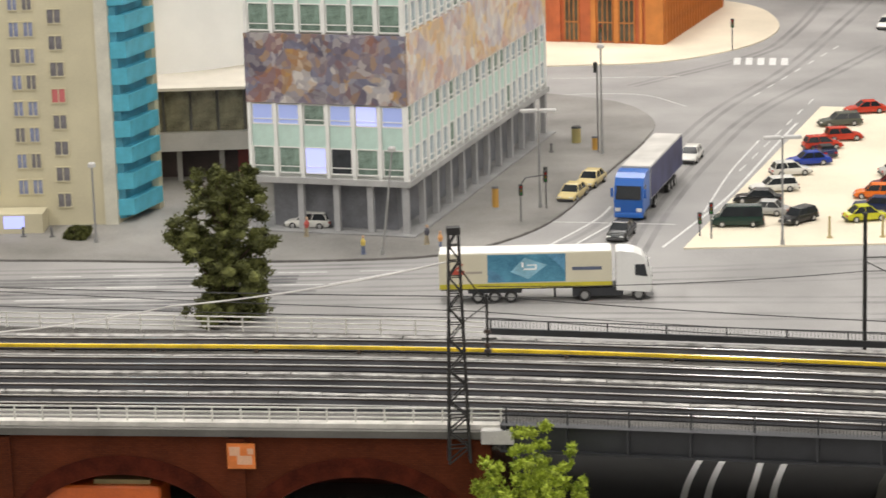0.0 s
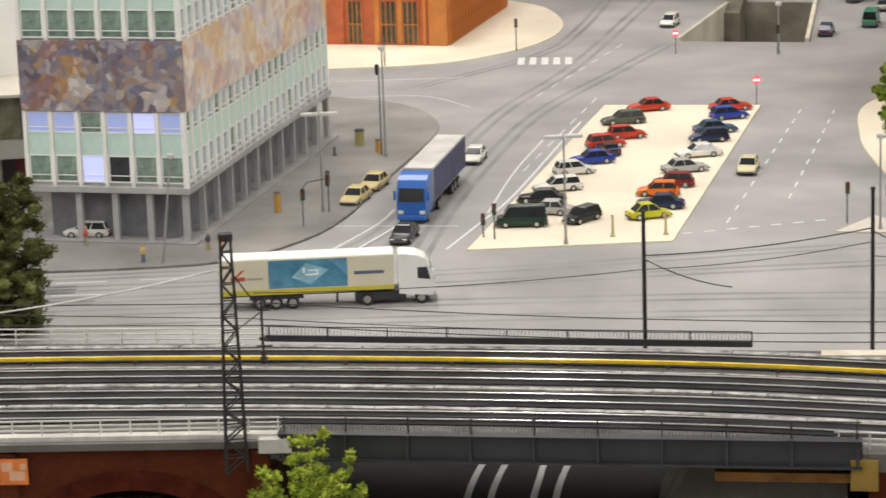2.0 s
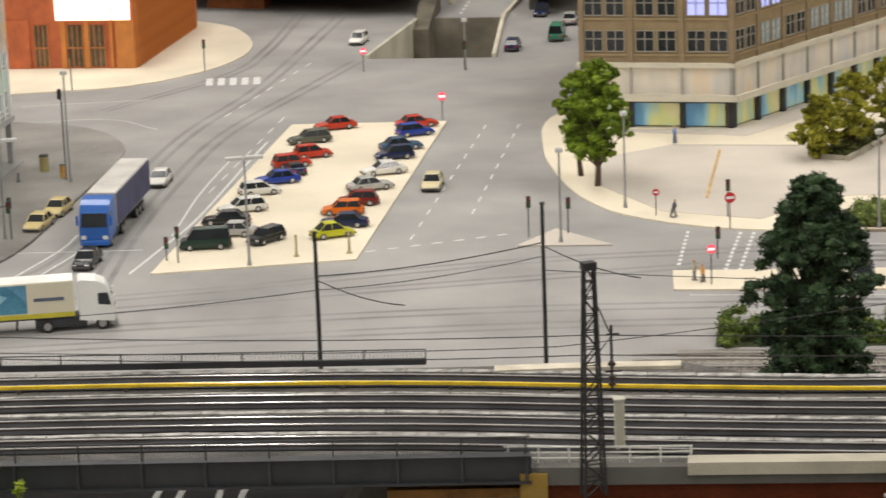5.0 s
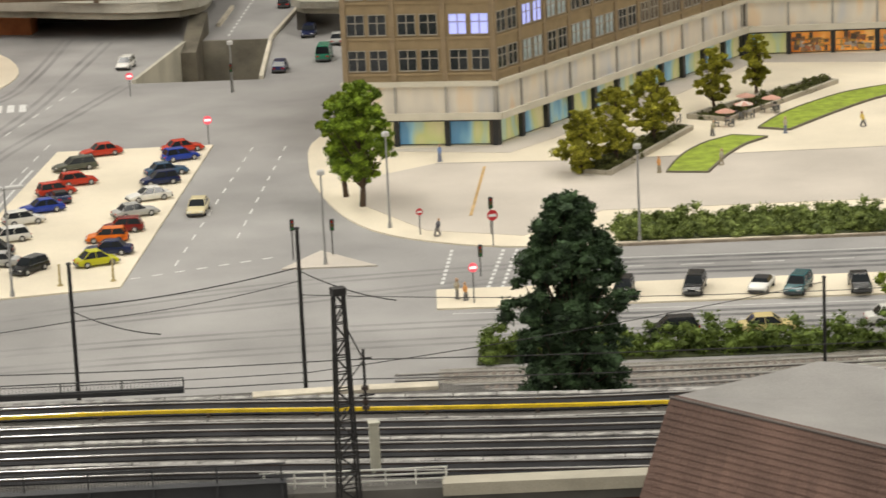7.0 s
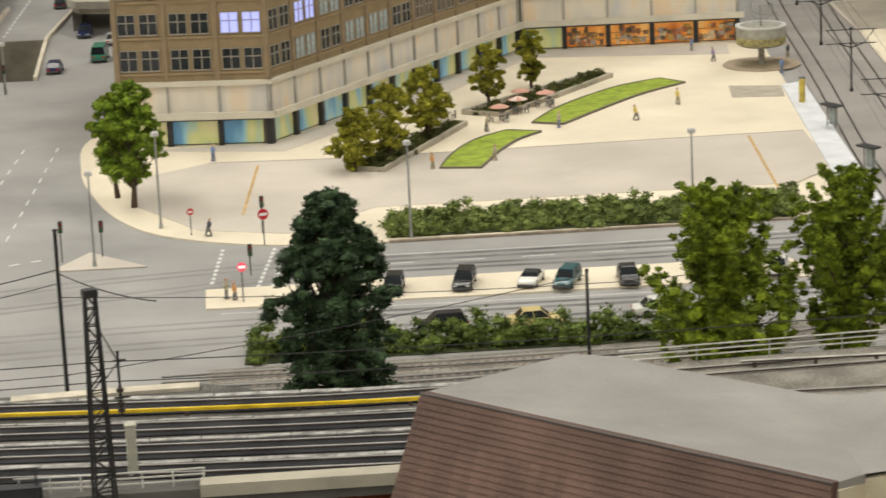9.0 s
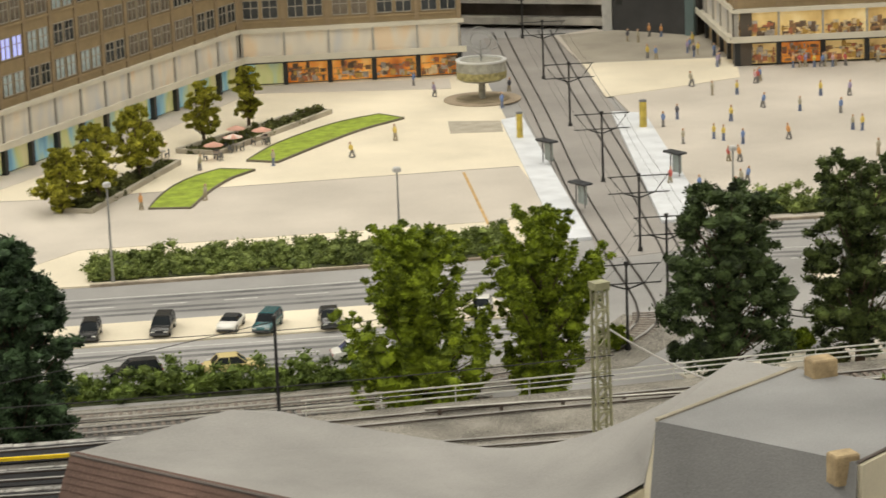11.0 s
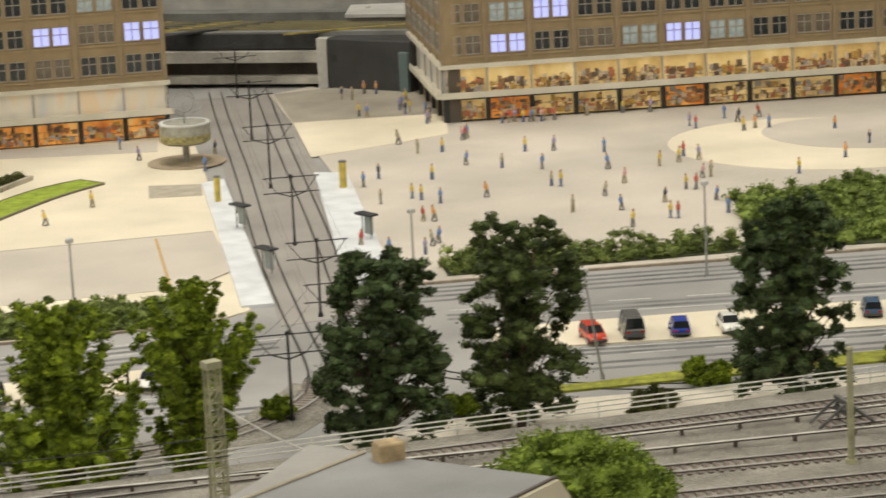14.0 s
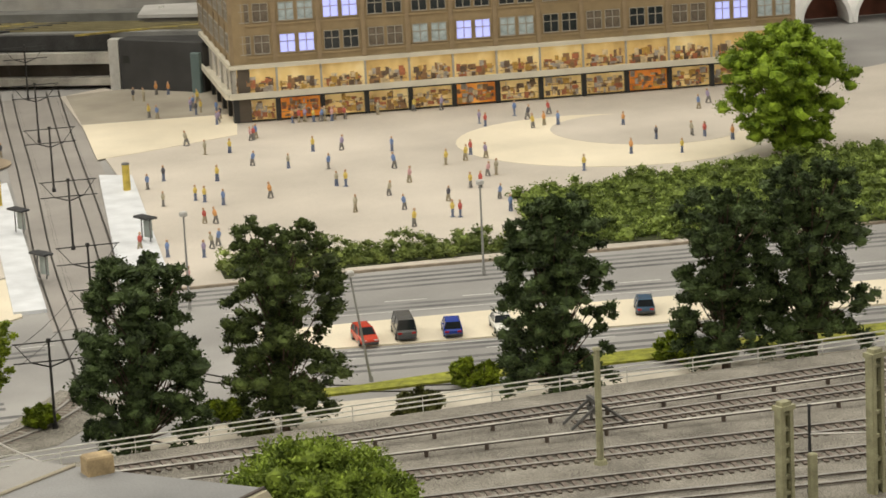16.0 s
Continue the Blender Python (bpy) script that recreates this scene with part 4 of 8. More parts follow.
box(bm, -70, -0.5, DZ - 0.02, 0.4, 1.0, DZ + 0.45)
part("coping", bm, mat("coping_grey", (0.115, 0.11, 0.098), 0.8, vary=0.15, size=30), viaduct, "grey concrete coping")
bm = BM()
box(bm, -70, 0.1, DZ + 0.45, 0.6, 0.9, DZ + 0.75)
part("parapet", bm, mat("parapet_white", (0.62, 0.6, 0.55), 0.8, vary=0.15, size=60), viaduct, "pale parapet kerb")
bm = BM()
box(bm, -0.6, -0.7, DZ - 0.3, 1.5, 1.0, DZ + 0.6)
part("abutment_block", bm, mat("coping_pale", (0.5, 0.49, 0.46), 0.8), viaduct)
# orange notice on the wall
sg = thing("wall_notice", "square orange notice with pale marks on the brick wall", "sign", (WB.x, WB.y, 0), wrz)
bm = BM()
box(bm, -17.35, -0.5, 5.5, -15.5, -0.33, 7.2)
part("board", bm, mat("orange_board", (0.7, 0.2, 0.04), 0.6, vary=0.12, size=120), sg)
for q in ((-17.2, 6.4, -16.5, 7.0), (-16.7, 5.8, -15.7, 6.4), (-16.0, 6.5, -15.6, 6.9)):
    bm = BM()
    box(bm, q[0], -0.53, q[1], q[2], -0.5, q[3])
    part("pale_mark", bm, mat("pale_orange_mark", (0.72, 0.42, 0.26), 0.6), sg)


def railing(name, label, line, z0, h, rails, post_every, m, r=0.045, posts_r=0.05, balusters=0.0, thick=0.0):
    """Posts and level rails along a plan line; balusters as fine uprights."""
    t = thing(name, label, "railing")
    for k in range(rails):
        z = z0 + h * (k + 1) / rails
        b2 = BM()
        ribbon(b2, line, r * 2, z - r, z + r)
        part("rail", b2, m, t)
    p0 = None
    for x, y, a in along(line, post_every, 0.3):
        if p0 is None:
            b2 = BM()
            box(b2, -posts_r, -posts_r, z0 - 0.05, posts_r, posts_r, z0 + h)
            p0 = part("post", b2, m, t)
            p0.matrix_basis = pose(x * C, y * C, 0, 0, 0, a)
        else:
            again(p0, "post", (x, y, 0), a, t)
    if balusters:
        bar = None
        for x, y, a in along(line, balusters, 0.1):
            if bar is None:
                b2 = BM()
                box(b2, -0.014, -0.014, z0, 0.014, 0.014, z0 + h - r)
                bar = part("baluster", b2, m, t)
                bar.matrix_basis = pose(x * C, y * C, 0, 0, 0, a)
            else:
                again(bar, "baluster", (x, y, 0), a, t)
    if thick:
        b2 = BM()
        ribbon(b2, line, 0.2, z0 - 0.1, z0 + thick)
        part("toe_board", b2, m, t)
    return t


white_rail = mat("white_railing", (0.66, 0.65, 0.6), 0.6, vary=0.1)
front_in = [(WA.x - 22 + 0, WA.y + 1.8 + 0.5), (WA.x, WA.y + 0.5), (WB.x + 0.8, WB.y + 0.5)]
railing("front_railing", "white tube railing along the viaduct parapet", front_in, DZ + 0.75, 0.95, 3, 1.9, white_rail)
railing("back_railing", "white tube railing behind the tracks", [(-80, 17.4), (-26, 9.3), (6.2, 4.8), (10.2, 4.1)], DZ, 1.15, 3, 2.6, white_rail)
railing("bridge_railing", "dark steel railing with fine bars", [(10.4, 4.1), (44.5, -2.5)], DZ + 0.35, 1.0, 1, 4.3, dark_steel, balusters=0.26, thick=0.36, r=0.035)
railing("rail_fence", "white tube fence beside the railway", smooth_line([(90, -14.0), (109.8, -16.9), (125.2, -19.0), (177.0, -27.1), (246.9, -38.8)], 4), DZ, 1.1, 3, 5.2, white_rail, r=0.042, posts_r=0.028)
# steel girder bridge over the road
GA, GB = (11.9, -19.9), (48, -26.5)
grz = math.degrees(math.atan2(GB[1] - GA[1], GB[0] - GA[0]))
gl = math.hypot(GB[0] - GA[0], GB[1] - GA[1])
gird = thing("girder_bridge", "dark steel girder bridge over the road", "bridge", (GA[0], GA[1], 0), grz)
for y, top in ((0.0, 8.66), (17.5, 7.5)):
    bm = BM()
    box(bm, 0, y, 7.0, gl, y + 0.3, top - 0.04)
    part("girder", bm, dark_steel, gird)
    for za, zb in ((6.85, 6.995), (top - 0.035, top)):
        bm = BM()
        box(bm, 0, y - 0.35, za, gl, y + 0.65, zb)
        part("flange", bm, dark_steel, gird)
rib = None
for i in range(10):
    x = 0.3 + i * (gl - 0.6) / 9
    if rib is None:
        bm = BM()
        box(bm, -0.09, -0.3, 7.0, 0.09, 0.0, 8.6)
        rib = part("stiffener", bm, dark_steel, gird)
        rib.matrix_basis = pose(x * C, 0, 0)
    else:
        again(rib, "stiffener", (x, 0, 0), 0, gird)
railing("girder_railing", "dark steel railing with fine bars on the girder", [(GA[0] + 0.1, GA[1] + 0.2), (GB[0], GB[1] + 0.2)], 8.66, 1.1, 1, 4.0, dark_steel, balusters=0.22, r=0.035)
bm = BM()
box(bm, 27.5, 2.0, 5.2, gl - 0.5, 2.7, 5.8)
part("cross_beam", bm, mat("rust_orange_beam", (0.26, 0.12, 0.02), 0.7, vary=0.3, size=60), gird, "rust orange steel beam under the bridge")
bm = BM()
hexa(bm, [(23, 6, 0.02), (gl - 1, 5, 0.02), (gl - 1, 17, 0.02), (23, 17, 0.02), (26, 10, 4.4), (gl - 1, 9, 5.2), (gl - 1, 17, 5.2), (26, 17, 4.4)])
part("bank", bm, mat("bank_concrete", (0.3, 0.28, 0.24), 0.85, vary=0.2, size=30), gird, "sloping concrete bank under the bridge")
bm = BM()
for a, b in (((12, 4.0, 0.6), (17, 4.4, 1.4)), ((17, 4.4, 1.4), (19.5, 4.0, 2.4))):
    rod(bm, a, b, 0.1, None, 6)
part("pipe", bm, white_rail, gird, "thin white pipe")
# concrete parapet and brick beyond the bridge
east = thing("brick_abutment", "brick abutment with grey concrete parapet", "viaduct", (48.4, -26.5, 0), -12)
for nm, q, m in (("wall", (0, 0.3, 0, 26, 3, 6.6), brick_m), ("parapet", (0, 0, 6.6, 26, 0.9, 7.75), MATS["coping_grey"]), ("parapet_cap", (9.3, -0.35, 7.3, 23, 1.2, 8.1), mat("cap_sand", (0.42, 0.39, 0.31), 0.8, vary=0.12))):
    bm = BM()
    box(bm, *q)
    part(nm, bm, m, east)
bm = BM()
box(bm, -1.1, -0.2, 5.4, 0.6, 1.5, 7.4)
part("bearing_block", bm, mat("mustard_block", (0.27, 0.17, 0.03), 0.8, vary=0.2), east, "mustard bearing block")
railing("abutment_railing", "white tube railing beyond the bridge", [(46.5, -25.0), (52, -26.4), (58, -27.6)], DZ, 1.1, 3, 1.9, white_rail)
# the stripes on the road below
# whiter than the other lane lines, to make up for light the deck blocks
for i, (p, q) in enumerate(((24.1, 25.6), (25.7, 27.2), (28.6, 29.9), (30.1, 31.6))):
    b2 = BM()
    ribbon(b2, smooth_line([(q + 1.6, 3.5), (q, -1.4 - 0.25 * i), (p + 0.62, -5.3 - 0.25 * i), (p, -9.1 - 0.25 * i), (p - 0.3, -14), (p + 0.4, -22)], 1.2), 0.46, 0.0, 0.03)
    tagged(part("lane_line", b2, mat("brightened_white_paint", (0.85, 0.85, 0.83), 0.6, vary=0.04)), "white lane line, brightened against the bridge's shade", "road marking", kind="structure")
# near-black sheet in the deck's outline: the bridge's shade put into the road colour
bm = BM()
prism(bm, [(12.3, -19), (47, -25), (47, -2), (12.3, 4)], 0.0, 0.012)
tagged(part("underpass_road", bm, mat("shaded_asphalt", (0.017, 0.016, 0.015), 0.9, vary=0.15, size=20)), "road under the bridge, coloured dark with the bridge's shade", "road", kind="structure")


# ---- masts, poles and wires ----
def lattice_mast(x, y, z0, z1, w0, w1, label, m=black_iron, rz=8, group="lattice masts", step=1.0):
    t = thing("lattice_mast", label, "mast", (x, y, z0), rz, group)
    h = z1 - z0
    for sx in (-1, 1):
        for sy in (-1, 1):
            b2 = BM()
            rod(b2, (sx * w0 / 2, sy * w0 * 0.3, 0), (sx * w1 / 2, sy * w1 * 0.35, h), 0.11, 0.09, 4)
            part("leg", b2, m, t)
    n = max(3, int(h / step))
    for sy in (-1, 1):
        b2 = BM()
        for i in range(n):
            a, b = i / n, (i + 1) / n
            wa, wb = w0 + (w1 - w0) * a, w0 + (w1 - w0) * b
            s = 1 if i % 2 else -1
            rod(b2, (s * wa / 2, sy * wa * 0.3, a * h), (-s * wb / 2, sy * wb * 0.3, b * h), 0.06, None, 4)
            rod(b2, (-wb / 2, sy * wb * 0.3, b * h), (wb / 2, sy * wb * 0.3, b * h), 0.05, None, 4)
        part("lattice", b2, m, t)
    b2 = BM()
    box(b2, -w1 / 2 - 0.12, -w1 / 2 - 0.05, h - 0.3, w1 / 2 + 0.12, w1 / 2 + 0.05, h + 0.15)
    part("head", b2, m, t)
    return t


def channel_mast(x, y, z0, z1, w, label):
    """Two flanged uprights joined by a few battens."""
    t = thing("steel_mast", label, "mast", (x, y, z0), 8, "steel masts")
    h = z1 - z0
    for s in (-1, 1):
        b2 = BM()
        a = s * w / 2
        box(b2, a - 0.05, -0.3, 0, a + 0.05, 0.3, h)
        box(b2, min(a, a - s * 0.26), -0.36, 0, max(a, a - s * 0.26), -0.26, h)
        box(b2, min(a, a - s * 0.26), 0.26, 0, max(a, a - s * 0.26), 0.36, h)
        part("upright", b2, olive, t)
    for k in range(6):
        b2 = BM()
        z = h * (k + 0.4) / 6
        box(b2, -w / 2 + 0.05, -0.2, z, w / 2 - 0.05, 0.2, z + 0.22)
        part("batten", b2, olive, t)
    b2 = BM()
    box(b2, -w / 2 - 0.15, -0.42, h - 0.25, w / 2 + 0.15, 0.42, h + 0.05)
    box(b2, -w / 2 + 0.1, -0.3, h + 0.05, w / 2 - 0.1, 0.3, h + 0.3)
    part("head", b2, olive, t)
    return t


lattice_mast(9.25, -20.7, 6.4, 21.8, 1.35, 0.62, "dark iron lattice mast on the viaduct edge")
lattice_mast(51.6, -28.2, 6.3, 21.0, 1.35, 0.62, "dark iron lattice mast on the viaduct edge")
olive = mat("olive_mast", (0.33, 0.32, 0.2), 0.6, vary=0.2, size=80)
lattice_mast(103.2, -34.8, DZ, 20.0, 1.0, 0.8, "pale olive lattice mast beside the tracks", olive, step=0.8)
channel_mast(156.4, -55.2, DZ, 16.8, 0.95, "olive steel mast of two uprights beside the tracks")
channel_mast(150.9, -53.2, DZ, 13.9, 0.95, "short olive steel mast of two uprights beside the tracks")


def pole(name, label, x, y, z0, z1, r, m, category="pole", group=""):
    t = thing(name, label, category, (x, y, z0), 0, group)
    b2 = BM()
    rod(b2, (0, 0, 0), (0, 0, z1 - z0), r, r * 0.8, 8)
    part("shaft", b2, m, t)
    b2 = BM()
    rod(b2, (0, 0, z1 - z0), (0, 0, z1 - z0 + 0.14), r * 1.25, r * 0.9, 8)
    part("cap", b2, m, t)
    b2 = BM()
    rod(b2, (0, 0, 0), (0, 0, 0.3), r * 1.9, r * 1.6, 8)
    part("foot", b2, m, t)
    return t


pole("wire_pole", "slim black wire pole behind the viaduct", 37.4, 1.3, 0, 17.0, 0.17, black_iron, group="wire poles")
pole("wire_pole", "slim black wire pole behind the viaduct", 54.0, 3.6, 0, 17.5, 0.17, black_iron, group="wire poles")
pole("wire_pole", "slim black wire pole beside the tracks", 93.0, 1.5, 0, 10.6, 0.15, black_iron, group="wire poles")
pole("wire_pole", "slim black wire pole beside the hedge", 111.9, 10.0, 0, 7.8, 0.13, black_iron, group="wire poles")
pole("signal_post", "olive steel post beside the tracks", 145.5, -39.7, DZ, 15.5, 0.26, olive)
pole("signal_post", "dark signal post with fittings beside the tracks", 153.0, -52.9, DZ, 13.4, 0.12, dark_steel)
pw = thing("relay_box", "tall narrow cream relay cabinet beside the tracks", "cabinet", (54.1, -24.0, DZ))
bm = BM()
rbox(bm, -0.3, -0.3, 0, 0.3, 0.3, 3.3, 0.08)
part("body", bm, mat("relay_cream", (0.5, 0.49, 0.4), 0.6, vary=0.12), pw)
bm = BM()
box(bm, -0.36, -0.36, 3.3, 0.36, 0.36, 3.42)
part("cap", bm, MATS["relay_cream"], pw)
pw = thing("relay_box", "pale olive relay cabinet beside the tracks", "cabinet", (152.5, -53.9, DZ))
bm = BM()
rbox(bm, -0.26, -0.26, 0, 0.26, 0.26, 3.0, 0.08)
part("body", bm, olive, pw)
# bracket arms with insulators on the masts
for mx, my, mz, s in ((9.25, -20.7, 19.6, 1), (51.6, -28.2, 19.1, 1)):
    t = thing("catenary_bracket", "wire bracket with insulators on the mast", "bracket", (mx, my, mz - 4.5))
    for nm, p, q, r in (("arm", (0.4, 0.3, 4.0), (1.9, 3.2, 0.9), 0.05), ("upright", (1.9, 3.2, -2.6), (1.9, 3.2, 1.6), 0.09), ("stay", (0.4, 0.3, 0.5), (1.9, 3.2, 0.9), 0.045), ("crossbar", (1.5, 3.2, -1.4), (2.5, 3.2, -1.4), 0.07), ("crossbar", (1.6, 3.2, 1.0), (2.4, 3.2, 1.0), 0.07)):
        b2 = BM()
        rod(b2, p, q, r, None, 5)
        part(nm, b2, black_iron, t)
    for z in (-2.3, -1.9, -1.0):
        b2 = BM()
        rod(b2, (1.9, 3.2, z), (1.9, 3.2, z + 0.22), 0.26, 0.2, 8)
        part("insulator", b2, mat("insulator_brown", (0.05, 0.035, 0.03), 0.3), t)


def wire(pts, r=0.035, m=black_iron, label="thin dark overhead wire above the railway"):
    for a, b in zip(pts, pts[1:]):
        b2 = BM()
        n = 10
        rows = []
        for i in range(n + 1):
            k = i / n
            p = Vector(a).lerp(Vector(b), k) - Vector((0, 0, 1.0 * 4 * k * (1 - k) * 0.35))
            rows.append([b2.verts.new(p + Vector(o) * r) for o in ((0, 1, 0), (0, 0, 1), (0, -1, 0), (0, 0, -1))])
        for u, v in zip(rows, rows[1:]):
            for j in range(4):
                b2.faces.new((u[j], v[j], v[(j + 1) % 4], u[(j + 1) % 4]))
        tagged(part("overhead_wire", b2, m), label, "wire", "overhead wires")


wire([(-60, -5, 16.6), (12, -17.2, 16.4), (52.4, -24.9, 15.6), (103.8, -35.4, 15.5)])
wire([(-60, -4, 15.2), (12, -17.0, 14.9), (52.5, -24.5, 14.2), (103.8, -35.4, 14.2)])
wire([(-60, 3, 15.0), (10.2, -14, 14.6), (51, -20, 13.6), (93.0, 1.5, 10.3)], 0.03)
wire([(10.2, -6, 14.2), (37.2, 0, 13.2), (53.6, 1.4, 14.2)], 0.03)
wire([(37.2, 0, 14.2), (53.6, 1.4, 15.2)], 0.045)
wire([(37.2, 0, 14.0), (43.2, -2, 12.2)], 0.045)
wire([(53.6, 1.4, 15.0), (60, -2, 13.0)], 0.045)
wire([(54.0, 3.6, 12.6), (93.0, 1.5, 9.6), (111.9, 10.0, 7.5)], 0.03)
wire([(-9.8, -15.1, 15.6), (8.6, -16.8, 18.7)], 0.06, mat("pale_cable", (0.6, 0.58, 0.55), 0.5), "pale stay cable of a mast")
wire([(-25.0, -14.0, 13.6), (-9.8, -15.1, 15.6)], 0.05, MATS["pale_cable"], "pale stay cable of a mast")
wire([(104.0, -34.2, 16.9), (110.0, -40.0, 13.6)], 0.07, MATS["pale_cable"], "pale stay cable of a mast")
wire([(153.0, -52.9, 11.6), (180.3, -63.4, 11.2)], 0.08, MATS["pale_cable"], "pale stay cable of a mast")
# buffer stop
buffer_m = mat("grey_buffer_steel", (0.09, 0.088, 0.085), 0.6, vary=0.3, size=100)
t = thing("buffer_stop", "grey steel buffer stop at the siding's end", "buffer stop", (149.5, -32.0, DZ), -9)
for sy in (-0.8, 0.8):
    for nm, p, q in (("strut", (2.2, sy, 0.2), (0.2, sy, 1.8)), ("strut", (-1.9, sy, 0.2), (0.2, sy, 1.8)), ("upright", (0.2, sy, 0.2), (0.2, sy, 1.9))):
        b2 = BM()
        rod(b2, p, q, 0.12, None, 5)
        part(nm, b2, buffer_m, t)
for z in (0.9, 1.6):
    b2 = BM()
    box(b2, 0.0, -1.1, z, 0.3, 1.1, z + 0.35)
    part("beam", b2, buffer_m, t)


# ---- the tiled house before the viaduct ----
def tiled_house():
    A, B, K, E = Vector((66.2, -49.9, 18.8)), Vector((76.1, -46.1, 18.8)), Vector((87.7, -52.4, 16.8)), Vector((80.5, -72.9, 18.8))
    t = thing("tiled_house", "house with brown tiled slope and grey felt roof", "house", (0, 0, 0))
    felt = mat("grey_felt", (0.3, 0.29, 0.275), 0.9, vary=0.12, size=14, bump=0.3)
    n = Vector((-(E.y - A.y), E.x - A.x, 0)).normalized()
    n = -n if n.x > 0 else n
    drop = 6.2
    low_a, low_e = A + n * 1.4 + Vector((-1.0, 0.6, -drop)), E + n * 1.4 + Vector((0, 0, -drop))
    bm = BM()
    M = Vector((84.7, -67.3, 17.0))
    # one felt sheet with a shallow fold along its length
    sheets = []
    for o in (0.0, -0.5):
        g = []
        for i in range(15):
            s = i / 14
            row = []
            for j in range(9):
                v = j / 8
                fold = 0.16 * math.exp(-((v - 0.34) / 0.13) ** 2) * math.sin(math.pi * s) ** 0.5
                row.append(bm.verts.new(A.lerp(E, s).lerp(K.lerp(M, s), v) + Vector((0, 0, o - fold))))
            g.append(row)
        for a, b in zip(g, g[1:]):
            for j in range(8):
                bm.faces.new((a[j], b[j], b[j + 1], a[j + 1]))
        sheets.append(g)
    top, low = [[r[0] for r in g] + g[-1][1:] + [r[-1] for r in g[-2::-1]] + g[0][-2:0:-1] for g in sheets]
    for k in range(len(top)):
        m2 = (k + 1) % len(top)
        bm.faces.new([bm.verts.new(q.co) for q in (top[k], low[k], low[m2], top[m2])])
    bmesh.ops.recalc_face_normals(bm, faces=bm.faces[:])
    part("felt_roof", bm, felt, t, "grey felt roof", smooth=True)
    bm = BM()
    hexa(bm, [A - Vector((0, 0, 0.6)), K - Vector((0, 0, 0.6)), B + Vector((3, 0.3, -0.6)), B - Vector((0, 0, 0.6)), A, K, B + Vector((3, -0.9, -0.5)), B])
    part("felt_roof_back", bm, felt, t, "grey felt roof")
    bm = BM()
    hexa(bm, [low_a + Vector((0.8, 0.3, -5)), low_e + Vector((0.8, 0.3, -5)), M + Vector((2, 0, -9)), K + Vector((0, 0, -9)), A + Vector((0.4, -0.2, -0.5)), E + Vector((0.4, 0.2, -0.5)), M - Vector((0, 0, 0.5)), K - Vector((0, 0, 0.5))])
    part("wall", bm, mat("house_cream", (0.6, 0.54, 0.4), 0.8, vary=0.06), t)
    # rows of tiles, each row a lapped strip
    rows = 17
    bm = BM()
    hexa(bm, [A - n * 0.5, E - n * 0.5, low_e - n * 0.5, low_a - n * 0.5, A - n * 0.06, E - n * 0.06, low_e - n * 0.06, low_a - n * 0.06])
    roof_tiles = part("roof_boarding", bm, mat("batten_brown", (0.1, 0.055, 0.04), 0.85), t, "brown boarding under the tiles")
    tm = mat("brown_tile", (0.165, 0.1, 0.078), 0.75, vary=0.26, size=14, bump=0.2, island=0.1)
    for i in range(rows):
        a, b = i / rows, (i + 1) / rows
        b2 = BM()
        pa, pe, qa, qe = A.lerp(low_a, a), E.lerp(low_e, a), A.lerp(low_a, b), E.lerp(low_e, b)
        cols = 44
        for k in range(cols):
            u, v = k / cols, (k + 1) / cols - 0.0003
            o = n * 0.022
            p = [pa.lerp(pe, u), pa.lerp(pe, v), qa.lerp(qe, v) + o * 3, qa.lerp(qe, u) + o * 3]
            if i < 6:
                b2 = BM()
            hexa(b2, [p[0] - o * 4, p[1] - o * 4, p[2] - o * 4, p[3] - o * 4] + p)
            if i < 6:
                part("tile", b2, tm, roof_tiles)
        if i >= 6:
            part("tile_course", b2, tm, roof_tiles, kind="stuff")
    bm = BM()
    rod(bm, low_a + n * 0.3, low_e + n * 0.3, 0.14, None, 6)
    part("gutter", bm, mat("gutter_grey", (0.3, 0.3, 0.3), 0.5), t)
    bm = BM()
    rod(bm, A, E, 0.1, None, 6)
    part("edge_trim", bm, mat("trim_dark", (0.12, 0.1, 0.09), 0.7), t)
    # the second block, higher
    t2 = thing("grey_house", "house with grey felt roof and cream gable", "house", (0, 0, 0))
    S1, S2, R, F = Vector((89.0, -74.3, 24.0)), Vector((98.8, -69.5, 24.0)), Vector((104.9, -78.1, 24.0)), Vector((94.3, -84.2, 24.0))
    up = Vector((0, 0, 0.4))
    felt2 = mat("grey_felt_dark", (0.25, 0.25, 0.25), 0.85, vary=0.15, size=14, bump=0.3)
    bm = BM()
    hexa(bm, [S1 - up, F - up, R - up, S2 - up, S1, F, R, S2])
    part("felt_roof", bm, felt2, t2, "grey felt roof")
    bm = BM()
    # a felt sheet that sags between the two blocks
    AP = Vector((97.9, -64.4, 23.3))
    W = Vector((90.2, -70.0, 19.4))
    cols = []
    for i in range(13):
        s = i / 12
        back = K.lerp(AP, s)
        back.z = K.z + (AP.z - K.z) * s ** 1.7 - 0.25 * math.sin(math.pi * s)
        front = M.lerp(W, s * 2) if s < 0.5 else W.lerp(S1, s * 2 - 1)
        front.z = M.z + (S1.z - M.z) * s ** 1.5
        cols.append([front.lerp(back, k / 4) for k in range(5)])
    for o in (0.0, -0.3):
        g = [[bm.verts.new(p + Vector((0, 0, o))) for p in c] for c in cols]
        for a, b in zip(g, g[1:]):
            for k in range(4):
                bm.faces.new((a[k], b[k], b[k + 1], a[k + 1]))
        bm.faces.new([bm.verts.new(p + Vector((0, 0, o))) for p in (S1, S2, AP)])
